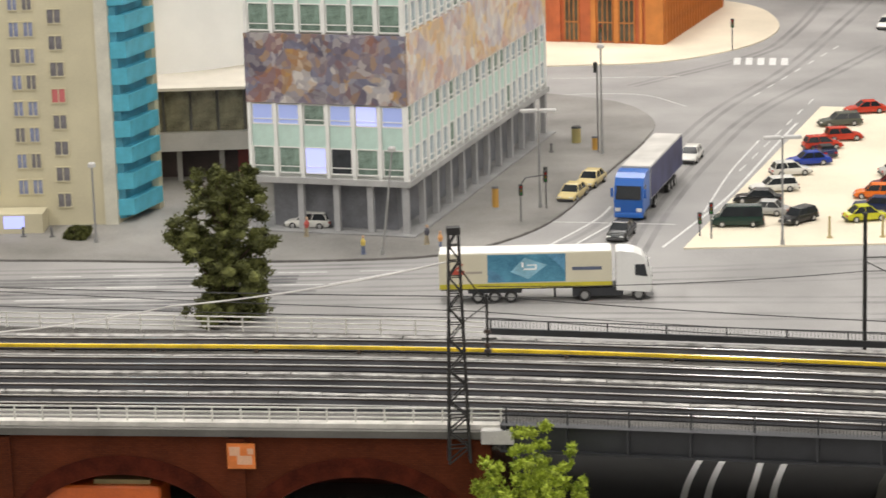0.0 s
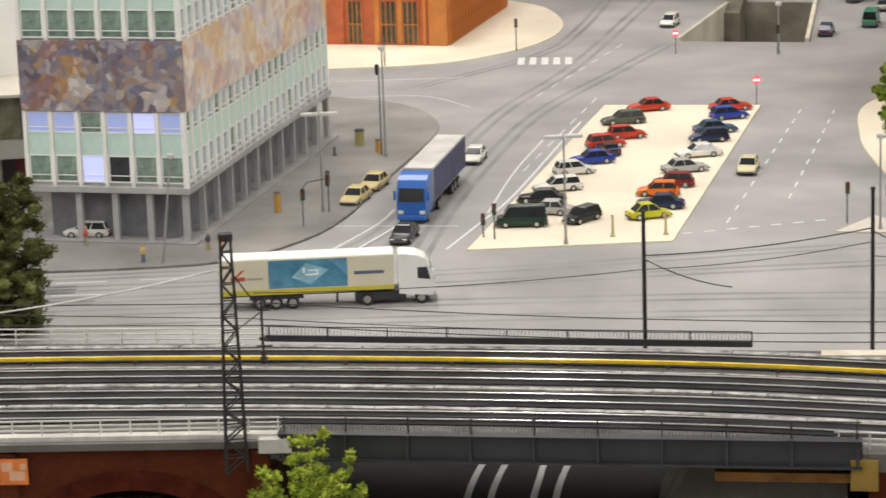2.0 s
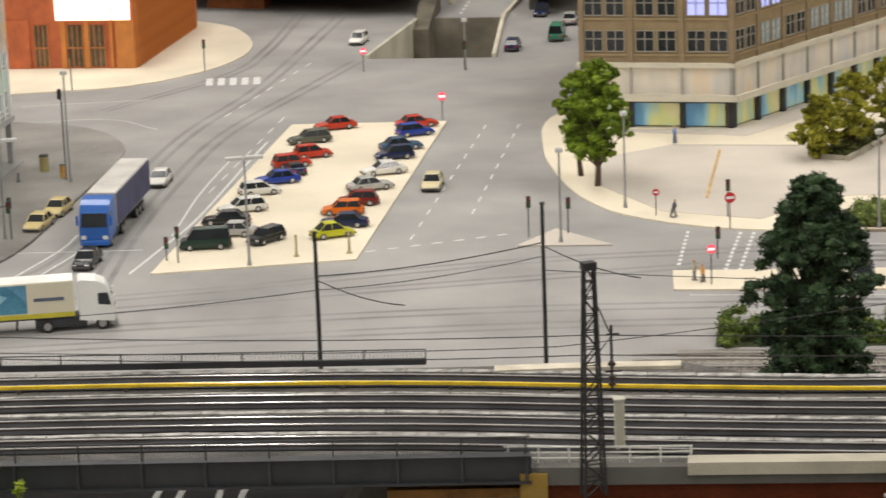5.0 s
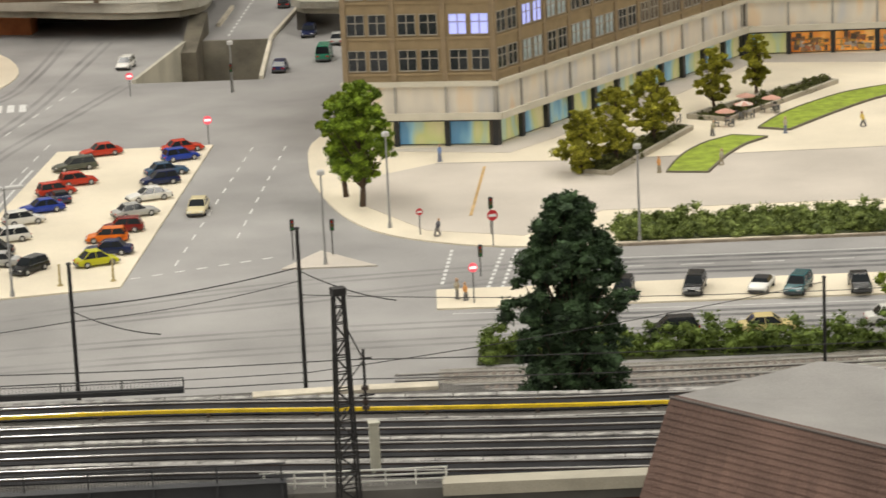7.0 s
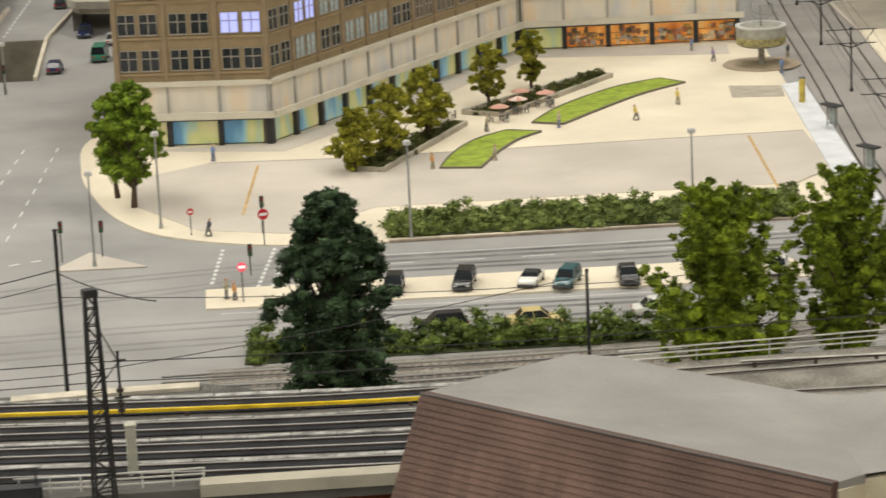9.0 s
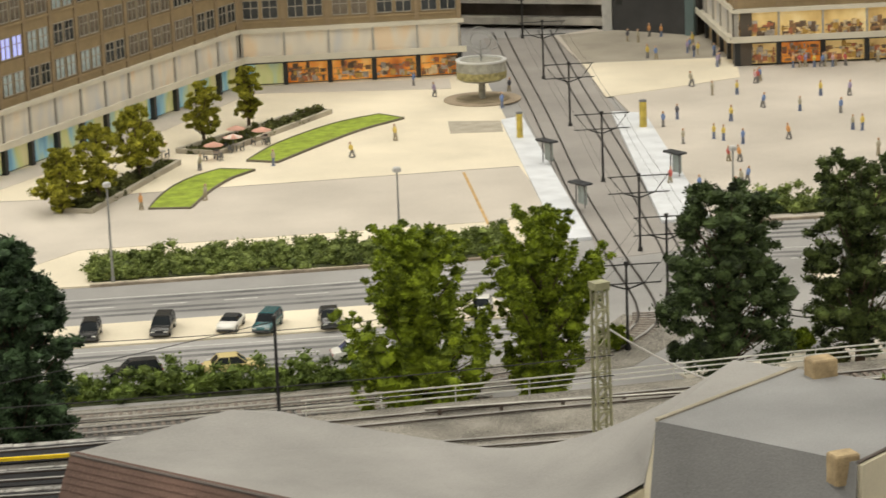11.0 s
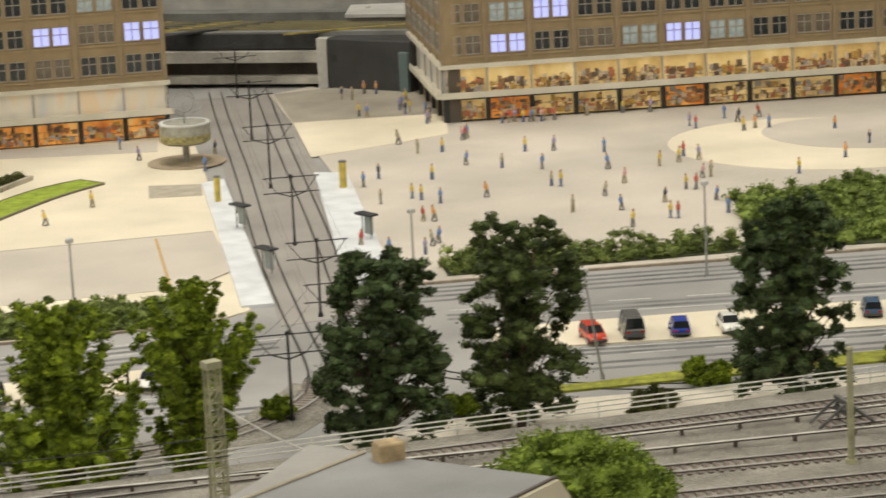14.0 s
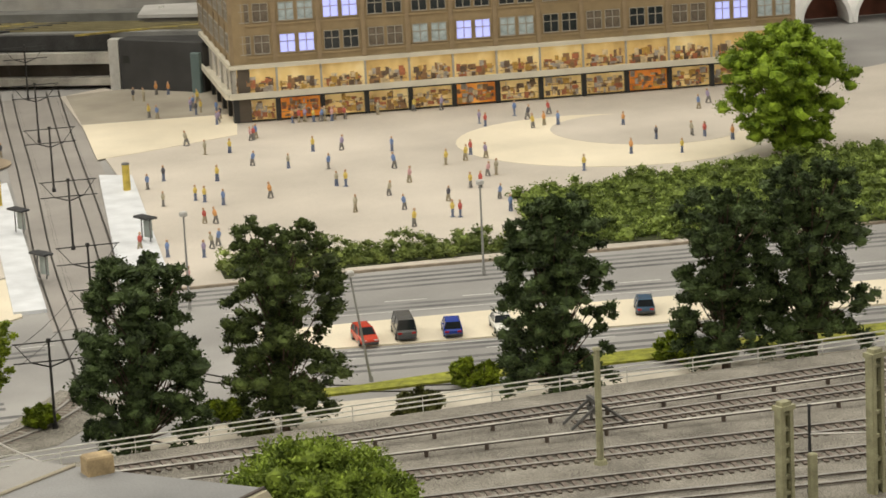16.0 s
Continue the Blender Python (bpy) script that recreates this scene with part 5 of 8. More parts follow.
    part("felt_slope", bm, felt, t2, "sagging grey felt roof sheet", smooth=True)
    bm = BM()
    inner = Vector((0.2, 0.5, 0))
    rings = [[bm.verts.new(p) for p in (Vector((c[0].x, c[0].y, 6)), Vector((c[0].x, c[0].y, 6)) + inner, c[0] + inner - Vector((0, 0, 0.28)), c[0] - Vector((0, 0, 0.28)))] for c in cols]
    for a, b in zip(rings, rings[1:]):
        for k in range(4):
            bm.faces.new((a[k], b[k], b[(k + 1) % 4], a[(k + 1) % 4]))
    bm.faces.new(rings[0][::-1]), bm.faces.new(rings[-1])
    bmesh.ops.recalc_face_normals(bm, faces=bm.faces[:])
    part("gable_wall", bm, mat("house_cream_pale", (0.66, 0.6, 0.45), 0.8, vary=0.06), t2, "cream gable wall")
    bm = BM()
    hexa(bm, [p - Vector((0, 0, 14)) for p in (S1, F, R, S2)] + [p - up for p in (S1 + Vector((0.2, 0, 0)), F, R, S2)])
    part("wall", bm, mat("house_cream_pale", (0.66, 0.6, 0.45), 0.8, vary=0.06), t2)
    bm = BM()
    hexa(bm, [S1 + Vector((-0.8, -0.3, -6)), F + Vector((-0.8, -0.6, -6)), F + Vector((0, 0.1, -6)), S1 + Vector((0, 0.1, -6)), S1 + Vector((-0.05, -0.05, -0.02)), F + Vector((-0.05, -0.05, -0.02)), F + Vector((0.1, 0.1, -0.1)), S1 + Vector((0.1, 0.1, -0.1))])
    part("felt_front", bm, felt2, t2, "dark grey felt front")
    bm = BM()
    rod(bm, S1 + Vector((0, 0, 0.05)), S2 + Vector((0, 0, 0.05)), 0.12, None, 6)
    part("ridge_seam", bm, mat("seam_tan", (0.4, 0.36, 0.28), 0.8), t2)
    # the gable under the ridge end, and the roof slope behind it
    u = (R - F).normalized()
    o = Vector((u.y, -u.x, 0)) * 0.06
    foot = R + u * 6.2 + Vector((0, 0, -7.6))
    bm = BM()
    loops = [[bm.verts.new(p + q) for p in (F - Vector((0, 0, 0.1)), F + Vector((0, 0, -9)), foot + Vector((0, 0, -1.4)), foot, R - Vector((0, 0, 0.1)))] for q in (-o * 6, o * 4)]
    for f in loops:
        bm.faces.new(f)
    for i in range(5):
        bm.faces.new((loops[0][i], loops[0][(i + 1) % 5], loops[1][(i + 1) % 5], loops[1][i]))
    bmesh.ops.recalc_face_normals(bm, faces=bm.faces[:])
    part("gable", bm, mat("house_cream_pale", (0.66, 0.6, 0.45), 0.8, vary=0.06), t2, "cream gable under the roof edge")
    bm = BM()
    back = S2 + u * 6.2 + Vector((0, 0, -7.6))
    hexa(bm, [p + q for q in (Vector((0, 0, -0.4)), Vector((0, 0, 0))) for p in (R, foot, back, S2)])
    part("felt_back_slope", bm, felt2, t2, "grey felt roof")
    bm = BM()
    rod(bm, F, R, 0.09, None, 6)
    rod(bm, R, foot, 0.09, None, 6)
    part("verge_trim", bm, mat("trim_dark", (0.12, 0.1, 0.09), 0.7), t2)
    for c, s in (((99.4, -71.1, 23.8), 0.68), ((94.0, -83.4, 23.2), 0.62)):
        bm = BM()
        rbox(bm, c[0] - s, c[1] - s * 0.8, c[2] - 0.3, c[0] + s, c[1] + s * 0.8, c[2] + 1.1, 0.08)
        ch = part("chimney", bm, mat("chimney_tan", (0.4, 0.3, 0.17), 0.85, vary=0.2, size=120), t2, "tan chimney block")


tiled_house()

# ---- vehicles ----
MESH = {}


def shared(key, name, build, material, parent, at=(0, 0, 0), rz=0.0, label="", smooth=False):
    """A part whose mesh is built once and used again."""
    if key not in MESH:
        b2 = BM()
        build(b2)
        o = part(name, b2, material, parent, label, smooth)
        MESH[key] = o.data
    else:
        o = new(name, MESH[key])
        o.parent = parent
        tagged(o, label)
    o.matrix_basis = pose(at[0] * C, at[1] * C, at[2] * C, 0, 0, rz)
    return o


def wheel_bm(r, w):
    def f(b2):
        rod(b2, (0, -w / 2, 0), (0, w / 2, 0), r, None, 14, 0)
        for s in (-1, 1):
            rod(b2, (0, s * w / 2, 0), (0, s * (w / 2 + 0.02), 0), r * 0.6, r * 0.5, 10, 1)
    return f


rim_m = mat("rim_silver", (0.5, 0.5, 0.5), 0.3, 0.6, vary=0.1)
rim_w = mat("rim_white", (0.3, 0.3, 0.29), 0.35, 0.3)
head_m, tail_m = mat("headlight_clear", (0.75, 0.75, 0.72), 0.1), mat("taillight_red", (0.4, 0.01, 0.01), 0.25)
car_glass = mat("car_glass", (0.02, 0.024, 0.028), 0.06, vary=0.2)
PAINT = {"red": (0.5, 0.045, 0.02), "orange": (0.7, 0.16, 0.015), "blue": (0.02, 0.05, 0.32), "navy": (0.012, 0.02, 0.07), "steel": (0.05, 0.1, 0.17), "white": (0.72, 0.71, 0.66), "cream": (0.66, 0.58, 0.36), "taxi": (0.64, 0.52, 0.24), "silver": (0.42, 0.42, 0.4), "grey": (0.1, 0.1, 0.1), "olive": (0.1, 0.105, 0.08), "black": (0.015, 0.016, 0.017), "dark_red": (0.2, 0.018, 0.014), "yellow": (0.5, 0.5, 0.02), "dark_green": (0.012, 0.035, 0.026), "teal": (0.03, 0.1, 0.11), "green": (0.03, 0.2, 0.12)}
WORD = {"dark_red": "dark red", "dark_green": "dark green", "steel": "steel blue", "taxi": "cream taxi-coloured"}
#        length width  belt  roof   hood  cabin(base x0,x1, top x0,x1)
KIND = {"sedan": (5.3, 2.05, 0.98, 1.62, 0.86, (-1.9, 1.15, -1.25, 0.35)),
        "hatch": (4.7, 1.95, 1.0, 1.68, 0.88, (-2.15, 1.15, -1.8, 0.4)),
        "beetle": (4.7, 1.98, 1.02, 1.74, 0.84, (-1.75, 1.2, -0.95, 0.35)),
        "van": (5.5, 2.15, 1.25, 2.3, 1.2, (-2.6, 2.0, -2.5, 1.3)),
        "wagon": (5.4, 2.05, 0.98, 1.68, 0.86, (-2.5, 1.15, -2.2, 0.35)),
        "convertible": (4.9, 2.0, 0.95, 1.3, 0.86, (-1.3, 1.0, -1.1, 0.5))}


def car(kind, colour, x, y, rz, z=0.16, place="parked on the cream car park", group="parked cars", roof=None):
    L, W, belt, top, hood, (b0, b1, t0, t1) = KIND[kind]
    nm = "van" if kind == "van" else "car"
    word = WORD.get(colour, colour.replace("_", " "))
    kn = {"sedan": "saloon car", "hatch": "hatchback", "beetle": "rounded small car", "van": "van", "wagon": "estate car", "convertible": "open car"}[kind]
    t = thing(nm, f"{word} model {kn} {place}", nm, (x, y, z), rz, group)
    k = 0.88 if "cream" in place else 0.95
    t.matrix_basis = t.matrix_basis @ Matrix.Diagonal((k, k, k, 1))
    pm = mat("paint_" + colour, PAINT[colour], 0.25, vary=0.04, size=60)
    rnd = 0.55 if kind == "beetle" else 0.0

    def body(b2):
        # lengthwise stations: x, low z, shoulder z, half width
        h = L / 2
        st = [(-h, 0.42, belt * 0.8 - rnd * 0.2, W * 0.42), (-h + 0.22, 0.28, belt * 0.95 - rnd * 0.1, W * 0.48), (-h + 0.9, 0.26, belt, W * 0.5), (b0 + 0.3, 0.26, belt, W * 0.5), (b1 - 0.2, 0.26, belt * 0.99, W * 0.5), (h - 0.7, 0.26, hood, W * 0.49), (h - 0.18, 0.28, hood * 0.86, W * 0.46), (h, 0.42, hood * 0.68, W * 0.4)]
        rows = []
        for x_, zl, zs, w in st:
            rows.append([b2.verts.new(p) for p in ((x_, -w * 0.92, zl), (x_, -w, (zl + zs) * 0.5), (x_, -w * 0.96, zs * 0.94), (x_, -w * 0.8, zs), (x_, w * 0.8, zs), (x_, w * 0.96, zs * 0.94), (x_, w, (zl + zs) * 0.5), (x_, w * 0.92, zl))])
        for a, b in zip(rows, rows[1:]):
            for i in range(8):
                b2.faces.new((a[i], b[i], b[(i + 1) % 8], a[(i + 1) % 8]))
        b2.faces.new(rows[0])
        b2.faces.new(rows[-1][::-1])

    shared(("body", kind, colour), "body", body, pm, t)

    def cabin(b2):
        w0, w1 = W * 0.45, W * 0.36
        hexa(b2, [(b0, -w0, belt - 0.03), (b1, -w0, belt - 0.03), (b1, w0, belt - 0.03), (b0, w0, belt - 0.03), (t0, -w1, top - 0.06), (t1, -w1, top - 0.06), (t1, w1, top - 0.06), (t0, w1, top - 0.06)])

    shared(("cabin", kind), "glasshouse", cabin, car_glass, t)
    if kind != "convertible":
        def roof_f(b2):
            w1 = W * 0.37
            hexa(b2, [(t0 - 0.05, -w1, top - 0.08), (t1 + 0.05, -w1, top - 0.08), (t1 + 0.05, w1, top - 0.08), (t0 - 0.05, w1, top - 0.08), (t0 + 0.1, -w1 * 0.86, top), (t1 - 0.12, -w1 * 0.86, top), (t1 - 0.12, w1 * 0.86, top), (t0 + 0.1, w1 * 0.86, top)])
        shared(("roof", kind, colour), "roof", roof_f, pm, t)
        for s in (-1, 1):
            for i, (xb, xt) in enumerate(((b0 + 0.02, t0), (b1 - 0.02, t1), ((b0 + b1) / 2, (t0 + t1) / 2))):
                shared(("pillar", kind, colour, s, i), "pillar", lambda b2: rod(b2, (xb, s * W * 0.452, belt - 0.02), (xt, s * W * 0.365, top - 0.05), 0.05, None, 4), pm, t)
    for s in (-1, 1):
        shared(("bumper", kind, s), "bumper", lambda b2: rbox(b2, s * L / 2 - 0.09, -W * 0.43, 0.3, s * L / 2 + 0.09, W * 0.43, 0.5, 0.05), mat("bumper_rubber", (0.05, 0.05, 0.05), 0.5), t)
    for sx, sy in ((-1, -1), (-1, 1), (1, -1), (1, 1)):
        shared(("wheel",), "wheel", wheel_bm(0.36, 0.26), [tyre_m, rim_m], t, (sx * L * 0.3 + 0.05, sy * W * 0.44, 0.36))

    def lamp(b2):
        box(b2, -0.05, -0.2, -0.09, 0.05, 0.2, 0.09)

    for s in (-1, 1):
        shared(("headlight",), "headlight", lamp, head_m, t, (L / 2 - 0.08, s * W * 0.31, hood * 0.7))
        shared(("taillight",), "taillight", lamp, tail_m, t, (-L / 2 + 0.03, s * W * 0.32, belt * 0.72))
    return t


for kind, colour, x, y, rz in (
        ("sedan", "red", 49.8, 121.2, 190), ("wagon", "olive", 46.3, 114.5, 192), ("hatch", "red", 45.9, 106.6, 10), ("hatch", "red", 43.3, 102.4, 12), ("convertible", "navy", 43.4, 99.4, 100), ("sedan", "blue", 41.2, 94.7, 191),
        ("hatch", "white", 39.0, 90.0, 12), ("wagon", "white", 36.8, 82.7, 192), ("sedan", "black", 34.9, 77.8, 170), ("sedan", "silver", 35.2, 72.9, 165), ("van", "dark_green", 32.4, 68.4, 176), ("hatch", "black", 38.2, 69.4, 225),
        ("sedan", "red", 58.8, 119.5, 10), ("hatch", "blue", 58.0, 114.9, 14), ("sedan", "steel", 55.6, 107.8, 8), ("hatch", "navy", 54.4, 103.3, 188), ("sedan", "white", 52.4, 96.0, 192), ("sedan", "silver", 50.2, 89.0, 14), ("hatch", "dark_red", 48.3, 82.6, 172),
        ("hatch", "orange", 46.4, 78.9, 172), ("sedan", "navy", 46.0, 73.6, 168), ("beetle", "yellow", 44.5, 69.6, 14)):
    car(kind, colour, x, y, rz)
for kind, colour, x, y, rz in (("sedan", "taxi", 16.8, 82.0, 252), ("sedan", "taxi", 18.7, 88.0, 252), ("sedan", "black", 21.3, 65.4, 255), ("sedan", "white", 29.3, 98.9, 257), ("sedan", "cream", 56.6, 88.8, 256), ("hatch", "white", 58.4, 178, 250), ("hatch", "navy", 77.2, 166.7, 75), ("van", "green", 84.0, 172.5, 75), ("sedan", "silver", 87.9, 184.5, 75), ("hatch", "black", 86.2, 220.0, 75)):
    car(kind, colour, x, y, rz, 0.0, "standing on the grey road", "cars on the road")
for kind, colour, x, y, rz in (("hatch", "black", 88.2, 40.8, 250), ("wagon", "black", 94.3, 39.6, 247), ("convertible", "white", 99.9, 37.9, 240), ("wagon", "teal", 102.7, 36.2, 238), ("sedan", "black", 107.9, 34.9, 256), ("sedan", "white", 120.8, 32.0, 245)):
    car(kind, colour, x, y, rz, 0.16, "parked on the cream median", "cars on the median")
for kind, colour, x, y, rz in (("hatch", "red", 159.1, 23.8, 258), ("van", "grey", 162.85, 23.6, 70), ("hatch", "blue", 166.65, 21.7, 66), ("sedan", "white", 170.8, 20.1, 250), ("hatch", "steel", 184.1, 17.7, 62)):
    car(kind, colour, x, y, rz, 0.16, "parked on the cream median", "cars on the median")
for kind, colour, x, y, rz in (("sedan", "taxi", 96.3, 25.0, -10), ("hatch", "black", 88.6, 27.1, 170), ("sedan", "white", 107.0, 23.9, -10)):
    car(kind, colour, x, y, rz, 0.0, "standing on the road behind the hedge", "cars on the road")
car("hatch", "navy", 85.2, 192.3, 255, 0, "on the side street", "cars on the road")
car("hatch", "white", -8.6, 71.0, 170, 0.16, "standing beside the mosaic building", "cars on the road")


def lorry(name, label, x, y, rz, cab_c, box_c, stripes=True, curtain=None):
    t = thing(name, label, "lorry", (x, y, 0.0), rz)
    cabm, boxm = mat("lorry_cab_" + name, cab_c, 0.3, vary=0.05), mat("lorry_box_" + name, box_c, 0.5, vary=0.06, size=20)
    bm = BM()
    rbox(bm, -3.5, -1.45, 1.4, 12.2, 1.45, 4.62, 0.06)
    part("trailer_box", bm, boxm, t)
    bm = BM()
    box(bm, -3.45, -1.4, 4.6, 12.15, 1.4, 4.66)
    part("trailer_roof", bm, mat("trailer_roof_pale" if stripes else "trailer_roof_grey", (0.78, 0.77, 0.73) if stripes else (0.6, 0.58, 0.54), 0.6), t)
    bm = BM()
    box(bm, -3.4, -0.5, 1.05, 12.0, 0.5, 1.4)
    box(bm, -0.9, -1.2, 0.9, 4.0, 1.2, 1.38)
    part("chassis", bm, dark_steel, t)
    for wx in (0, 1.5, 3.0, 9.7, 14.6):
        for s in (-1, 1):
            shared(("lorry_wheel", stripes), "wheel", wheel_bm(0.58, 0.42), [tyre_m, rim_w], t, (wx, s * 1.18, 0.58))
    for s in (-1, 1):
        bm = BM()
        box(bm, 6.9, s * 0.9 - 0.08, 0.35, 7.1, s * 0.9 + 0.08, 1.4)
        part("landing_leg", bm, dark_steel, t)
    bm = BM()
    box(bm, 8.6, -1.2, 0.45, 13.2, 1.2, 1.2)
    part("tractor_frame", bm, dark_steel, t)
    # cab: raked front, roof fairing
    bm = BM()
    pr = [(12.6, 1.0), (15.7, 0.75), (15.8, 2.0), (15.45, 3.4), (15.0, 4.1), (14.2, 4.45), (12.9, 4.6), (12.6, 4.5)]
    a, b = [bm.verts.new((px_, -1.42, pz)) for px_, pz in pr], [bm.verts.new((px_, 1.42, pz)) for px_, pz in pr]
    bm.faces.new(a[::-1]), bm.faces.new(b)
    for i in range(len(pr)):
        bm.faces.new((a[i], a[(i + 1) % len(pr)], b[(i + 1) % len(pr)], b[i]))
    cab = part("cab", bm, cabm, t)
    for s in (-1, 1):
        bm = BM()
        y0 = s * 1.43
        hexa(bm, [(14.3, y0 - 0.01, 2.35), (15.45, y0 - 0.01, 2.2), (15.45, y0 + 0.01, 2.2), (14.3, y0 + 0.01, 2.35), (14.3, y0 - 0.01, 3.35), (15.2, y0 - 0.01, 3.35), (15.2, y0 + 0.01, 3.35), (14.3, y0 + 0.01, 3.35)])
        part("side_window", bm, car_glass, cab)
        bm = BM()
        rbox(bm, 15.55, s * 1.62 - 0.12, 2.3, 15.75, s * 1.62 + 0.12, 3.2, 0.05)
        part("mirror", bm, cabm, cab)
        bm = BM()
        box(bm, 15.66, s * 1.05 - 0.25, 0.95, 15.82, s * 1.05 + 0.25, 1.3)
        part("headlight", bm, head_m, cab)
    bm = BM()
    hexa(bm, [(15.72, -1.25, 2.15), (15.86, -1.25, 2.15), (15.86, 1.25, 2.15), (15.72, 1.25, 2.15), (15.38, -1.2, 3.4), (15.5, -1.2, 3.4), (15.5, 1.2, 3.4), (15.38, 1.2, 3.4)])
    part("windscreen", bm, car_glass, cab)
    bm = BM()
    rbox(bm, 15.3, -1.4, 0.4, 15.95, 1.4, 0.85, 0.1)
    part("bumper", bm, mat("bumper_grey", (0.3, 0.3, 0.3), 0.5) if stripes else cabm, cab)
    for sy in (-1.46, 1.46):
        o = 0.02 if sy > 0 else -0.02
        lo, hi = min(sy, sy + o), max(sy, sy + o)
        if stripes:
            for nm, q, m, lb in (("stripe", (-3.5, 1.42, 12.2, 1.85), mat("stripe_olive_yellow", (0.5, 0.44, 0.03), 0.5), "yellow-green stripe"), ("picture_panel", (0.9, 1.95, 8.0, 4.5), mat("panel_blue", (0.03, 0.16, 0.27), 0.4, second=(0.12, 0.36, 0.5), size=35), "blue picture panel"), ("dark_bar", (8.6, 2.95, 11.3, 3.25), mat("bar_slate", (0.1, 0.12, 0.18), 0.5), ""), ("red_mark", (-2.5, 2.75, -1.2, 3.1), mat("mark_red", (0.45, 0.07, 0.04), 0.5), ""), ("grey_mark", (-1.1, 2.8, 0.4, 3.0), mat("mark_grey", (0.4, 0.36, 0.3), 0.5), "")):
                bm = BM()
                box(bm, q[0], lo, q[1], q[2], hi, q[3])
                part(nm, bm, m, t, lb)
            bm = BM()
            z = o * 1.6
            hexa(bm, [(3.0, sy, 2.9), (4.6, sy, 2.2), (4.6, sy + z, 2.2), (3.0, sy + z, 2.9), (4.3, sy, 4.2), (6.3, sy, 3.5), (6.3, sy + z, 3.5), (4.3, sy + z, 4.2)])
            part("pale_emblem", bm, mat("emblem_pale_blue", (0.26, 0.5, 0.62), 0.4, vary=0.2, size=60), t, "pale blue square emblem")
            for pts in (((0.95, 2.0), (2.6, 2.0), (1.9, 2.75), (0.95, 3.2)), ((6.3, 4.45), (7.95, 4.45), (7.95, 2.9), (7.2, 3.7))):
                bm = BM()
                upright(bm, [(px_, pz) for px_, pz in pts], min(sy, sy + z), max(sy, sy + z))
                part("pale_corner", bm, mat("corner_pale_blue", (0.1, 0.27, 0.42), 0.4, vary=0.25, size=60), t)
            for q in ((4.0, 3.3, 4.2, 3.75), (4.2, 3.05, 5.3, 3.2), (4.5, 3.45, 5.4, 3.55), (5.25, 3.1, 5.4, 3.5)):
                bm = BM()
                box(bm, q[0], min(sy, sy + z * 1.3), q[1], q[2], max(sy, sy + z * 1.3), q[3])
                part("white_mark", bm, white_p, t)
            bm = BM()
            hexa(bm, [(-2.2, sy, 3.1), (-2.0, sy, 3.05), (-2.0, sy + z, 3.05), (-2.2, sy + z, 3.1), (-1.5, sy, 3.7), (-1.2, sy, 3.75), (-1.2, sy + z, 3.75), (-1.5, sy + z, 3.7)])
            part("red_mark", bm, MATS["mark_red"], t)
        else:
            bm = BM()
            box(bm, -3.4, lo, 1.5, 12.1, hi, 4.5)
            part("curtain", bm, mat("curtain_navy", (0.05, 0.055, 0.13), 0.6, vary=0.2, size=40), t, "navy side curtain")
    return t


white_lorry = lorry("articulated_lorry", "white articulated lorry with blue picture panel on the road", 8.5, 43.5, 0.8, (0.78, 0.78, 0.75), (0.62, 0.58, 0.44))
lorry("blue_lorry", "blue articulated lorry with grey-roofed trailer on the road", 25.8, 87.0, 256.5, (0.02, 0.12, 0.45), (0.4, 0.4, 0.4), False)
white_lorry.matrix_basis = white_lorry.matrix_basis @ Matrix.Diagonal((0.945, 0.945, 0.96, 1))

# ---- trees and hedges ----
def leaf_mat(name, c, c2):
    return mat(name, c, 0.75, vary=0.25, size=80, second=c2, island=0.35, spec=0.3, grain=400)


LEAF = {"dark": leaf_mat("leaf_dark_green", (0.008, 0.018, 0.006), (0.095, 0.14, 0.045)),
        "olive": leaf_mat("leaf_olive", (0.04, 0.045, 0.012), (0.15, 0.16, 0.045)),
        "fir": leaf_mat("leaf_blue_green", (0.008, 0.022, 0.01), (0.075, 0.13, 0.055)),
        "mid": leaf_mat("leaf_mid_green", (0.04, 0.072, 0.003), (0.32, 0.41, 0.026)),
        "bright": leaf_mat("leaf_bright_green", (0.08, 0.15, 0.01), (0.3, 0.42, 0.035)),
        "lime": leaf_mat("leaf_lime", (0.15, 0.235, 0.012), (0.48, 0.57, 0.06)),
        "autumn": leaf_mat("leaf_autumn", (0.13, 0.135, 0.012), (0.45, 0.43, 0.045)),
        "track": leaf_mat("leaf_track_hedge", (0.042, 0.075, 0.01), (0.19, 0.26, 0.048)),
        "dusky": leaf_mat("leaf_dusky_olive", (0.008, 0.016, 0.006), (0.11, 0.15, 0.038)),
        "moss": leaf_mat("leaf_moss", (0.075, 0.125, 0.015), (0.3, 0.4, 0.055)),
        "field": leaf_mat("leaf_field", (0.05, 0.085, 0.014), (0.27, 0.35, 0.075)),
        "hedge": leaf_mat("leaf_hedge", (0.065, 0.1, 0.02), (0.26, 0.32, 0.085))}


# a lumpy ball of 32 faces for the heart of a clump
CORE_V = [(1, 0, 0), (-1, 0, 0), (0, 1, 0), (0, -1, 0), (0, 0, 1), (0, 0, -1)]
CORE_F, edge = [], {}
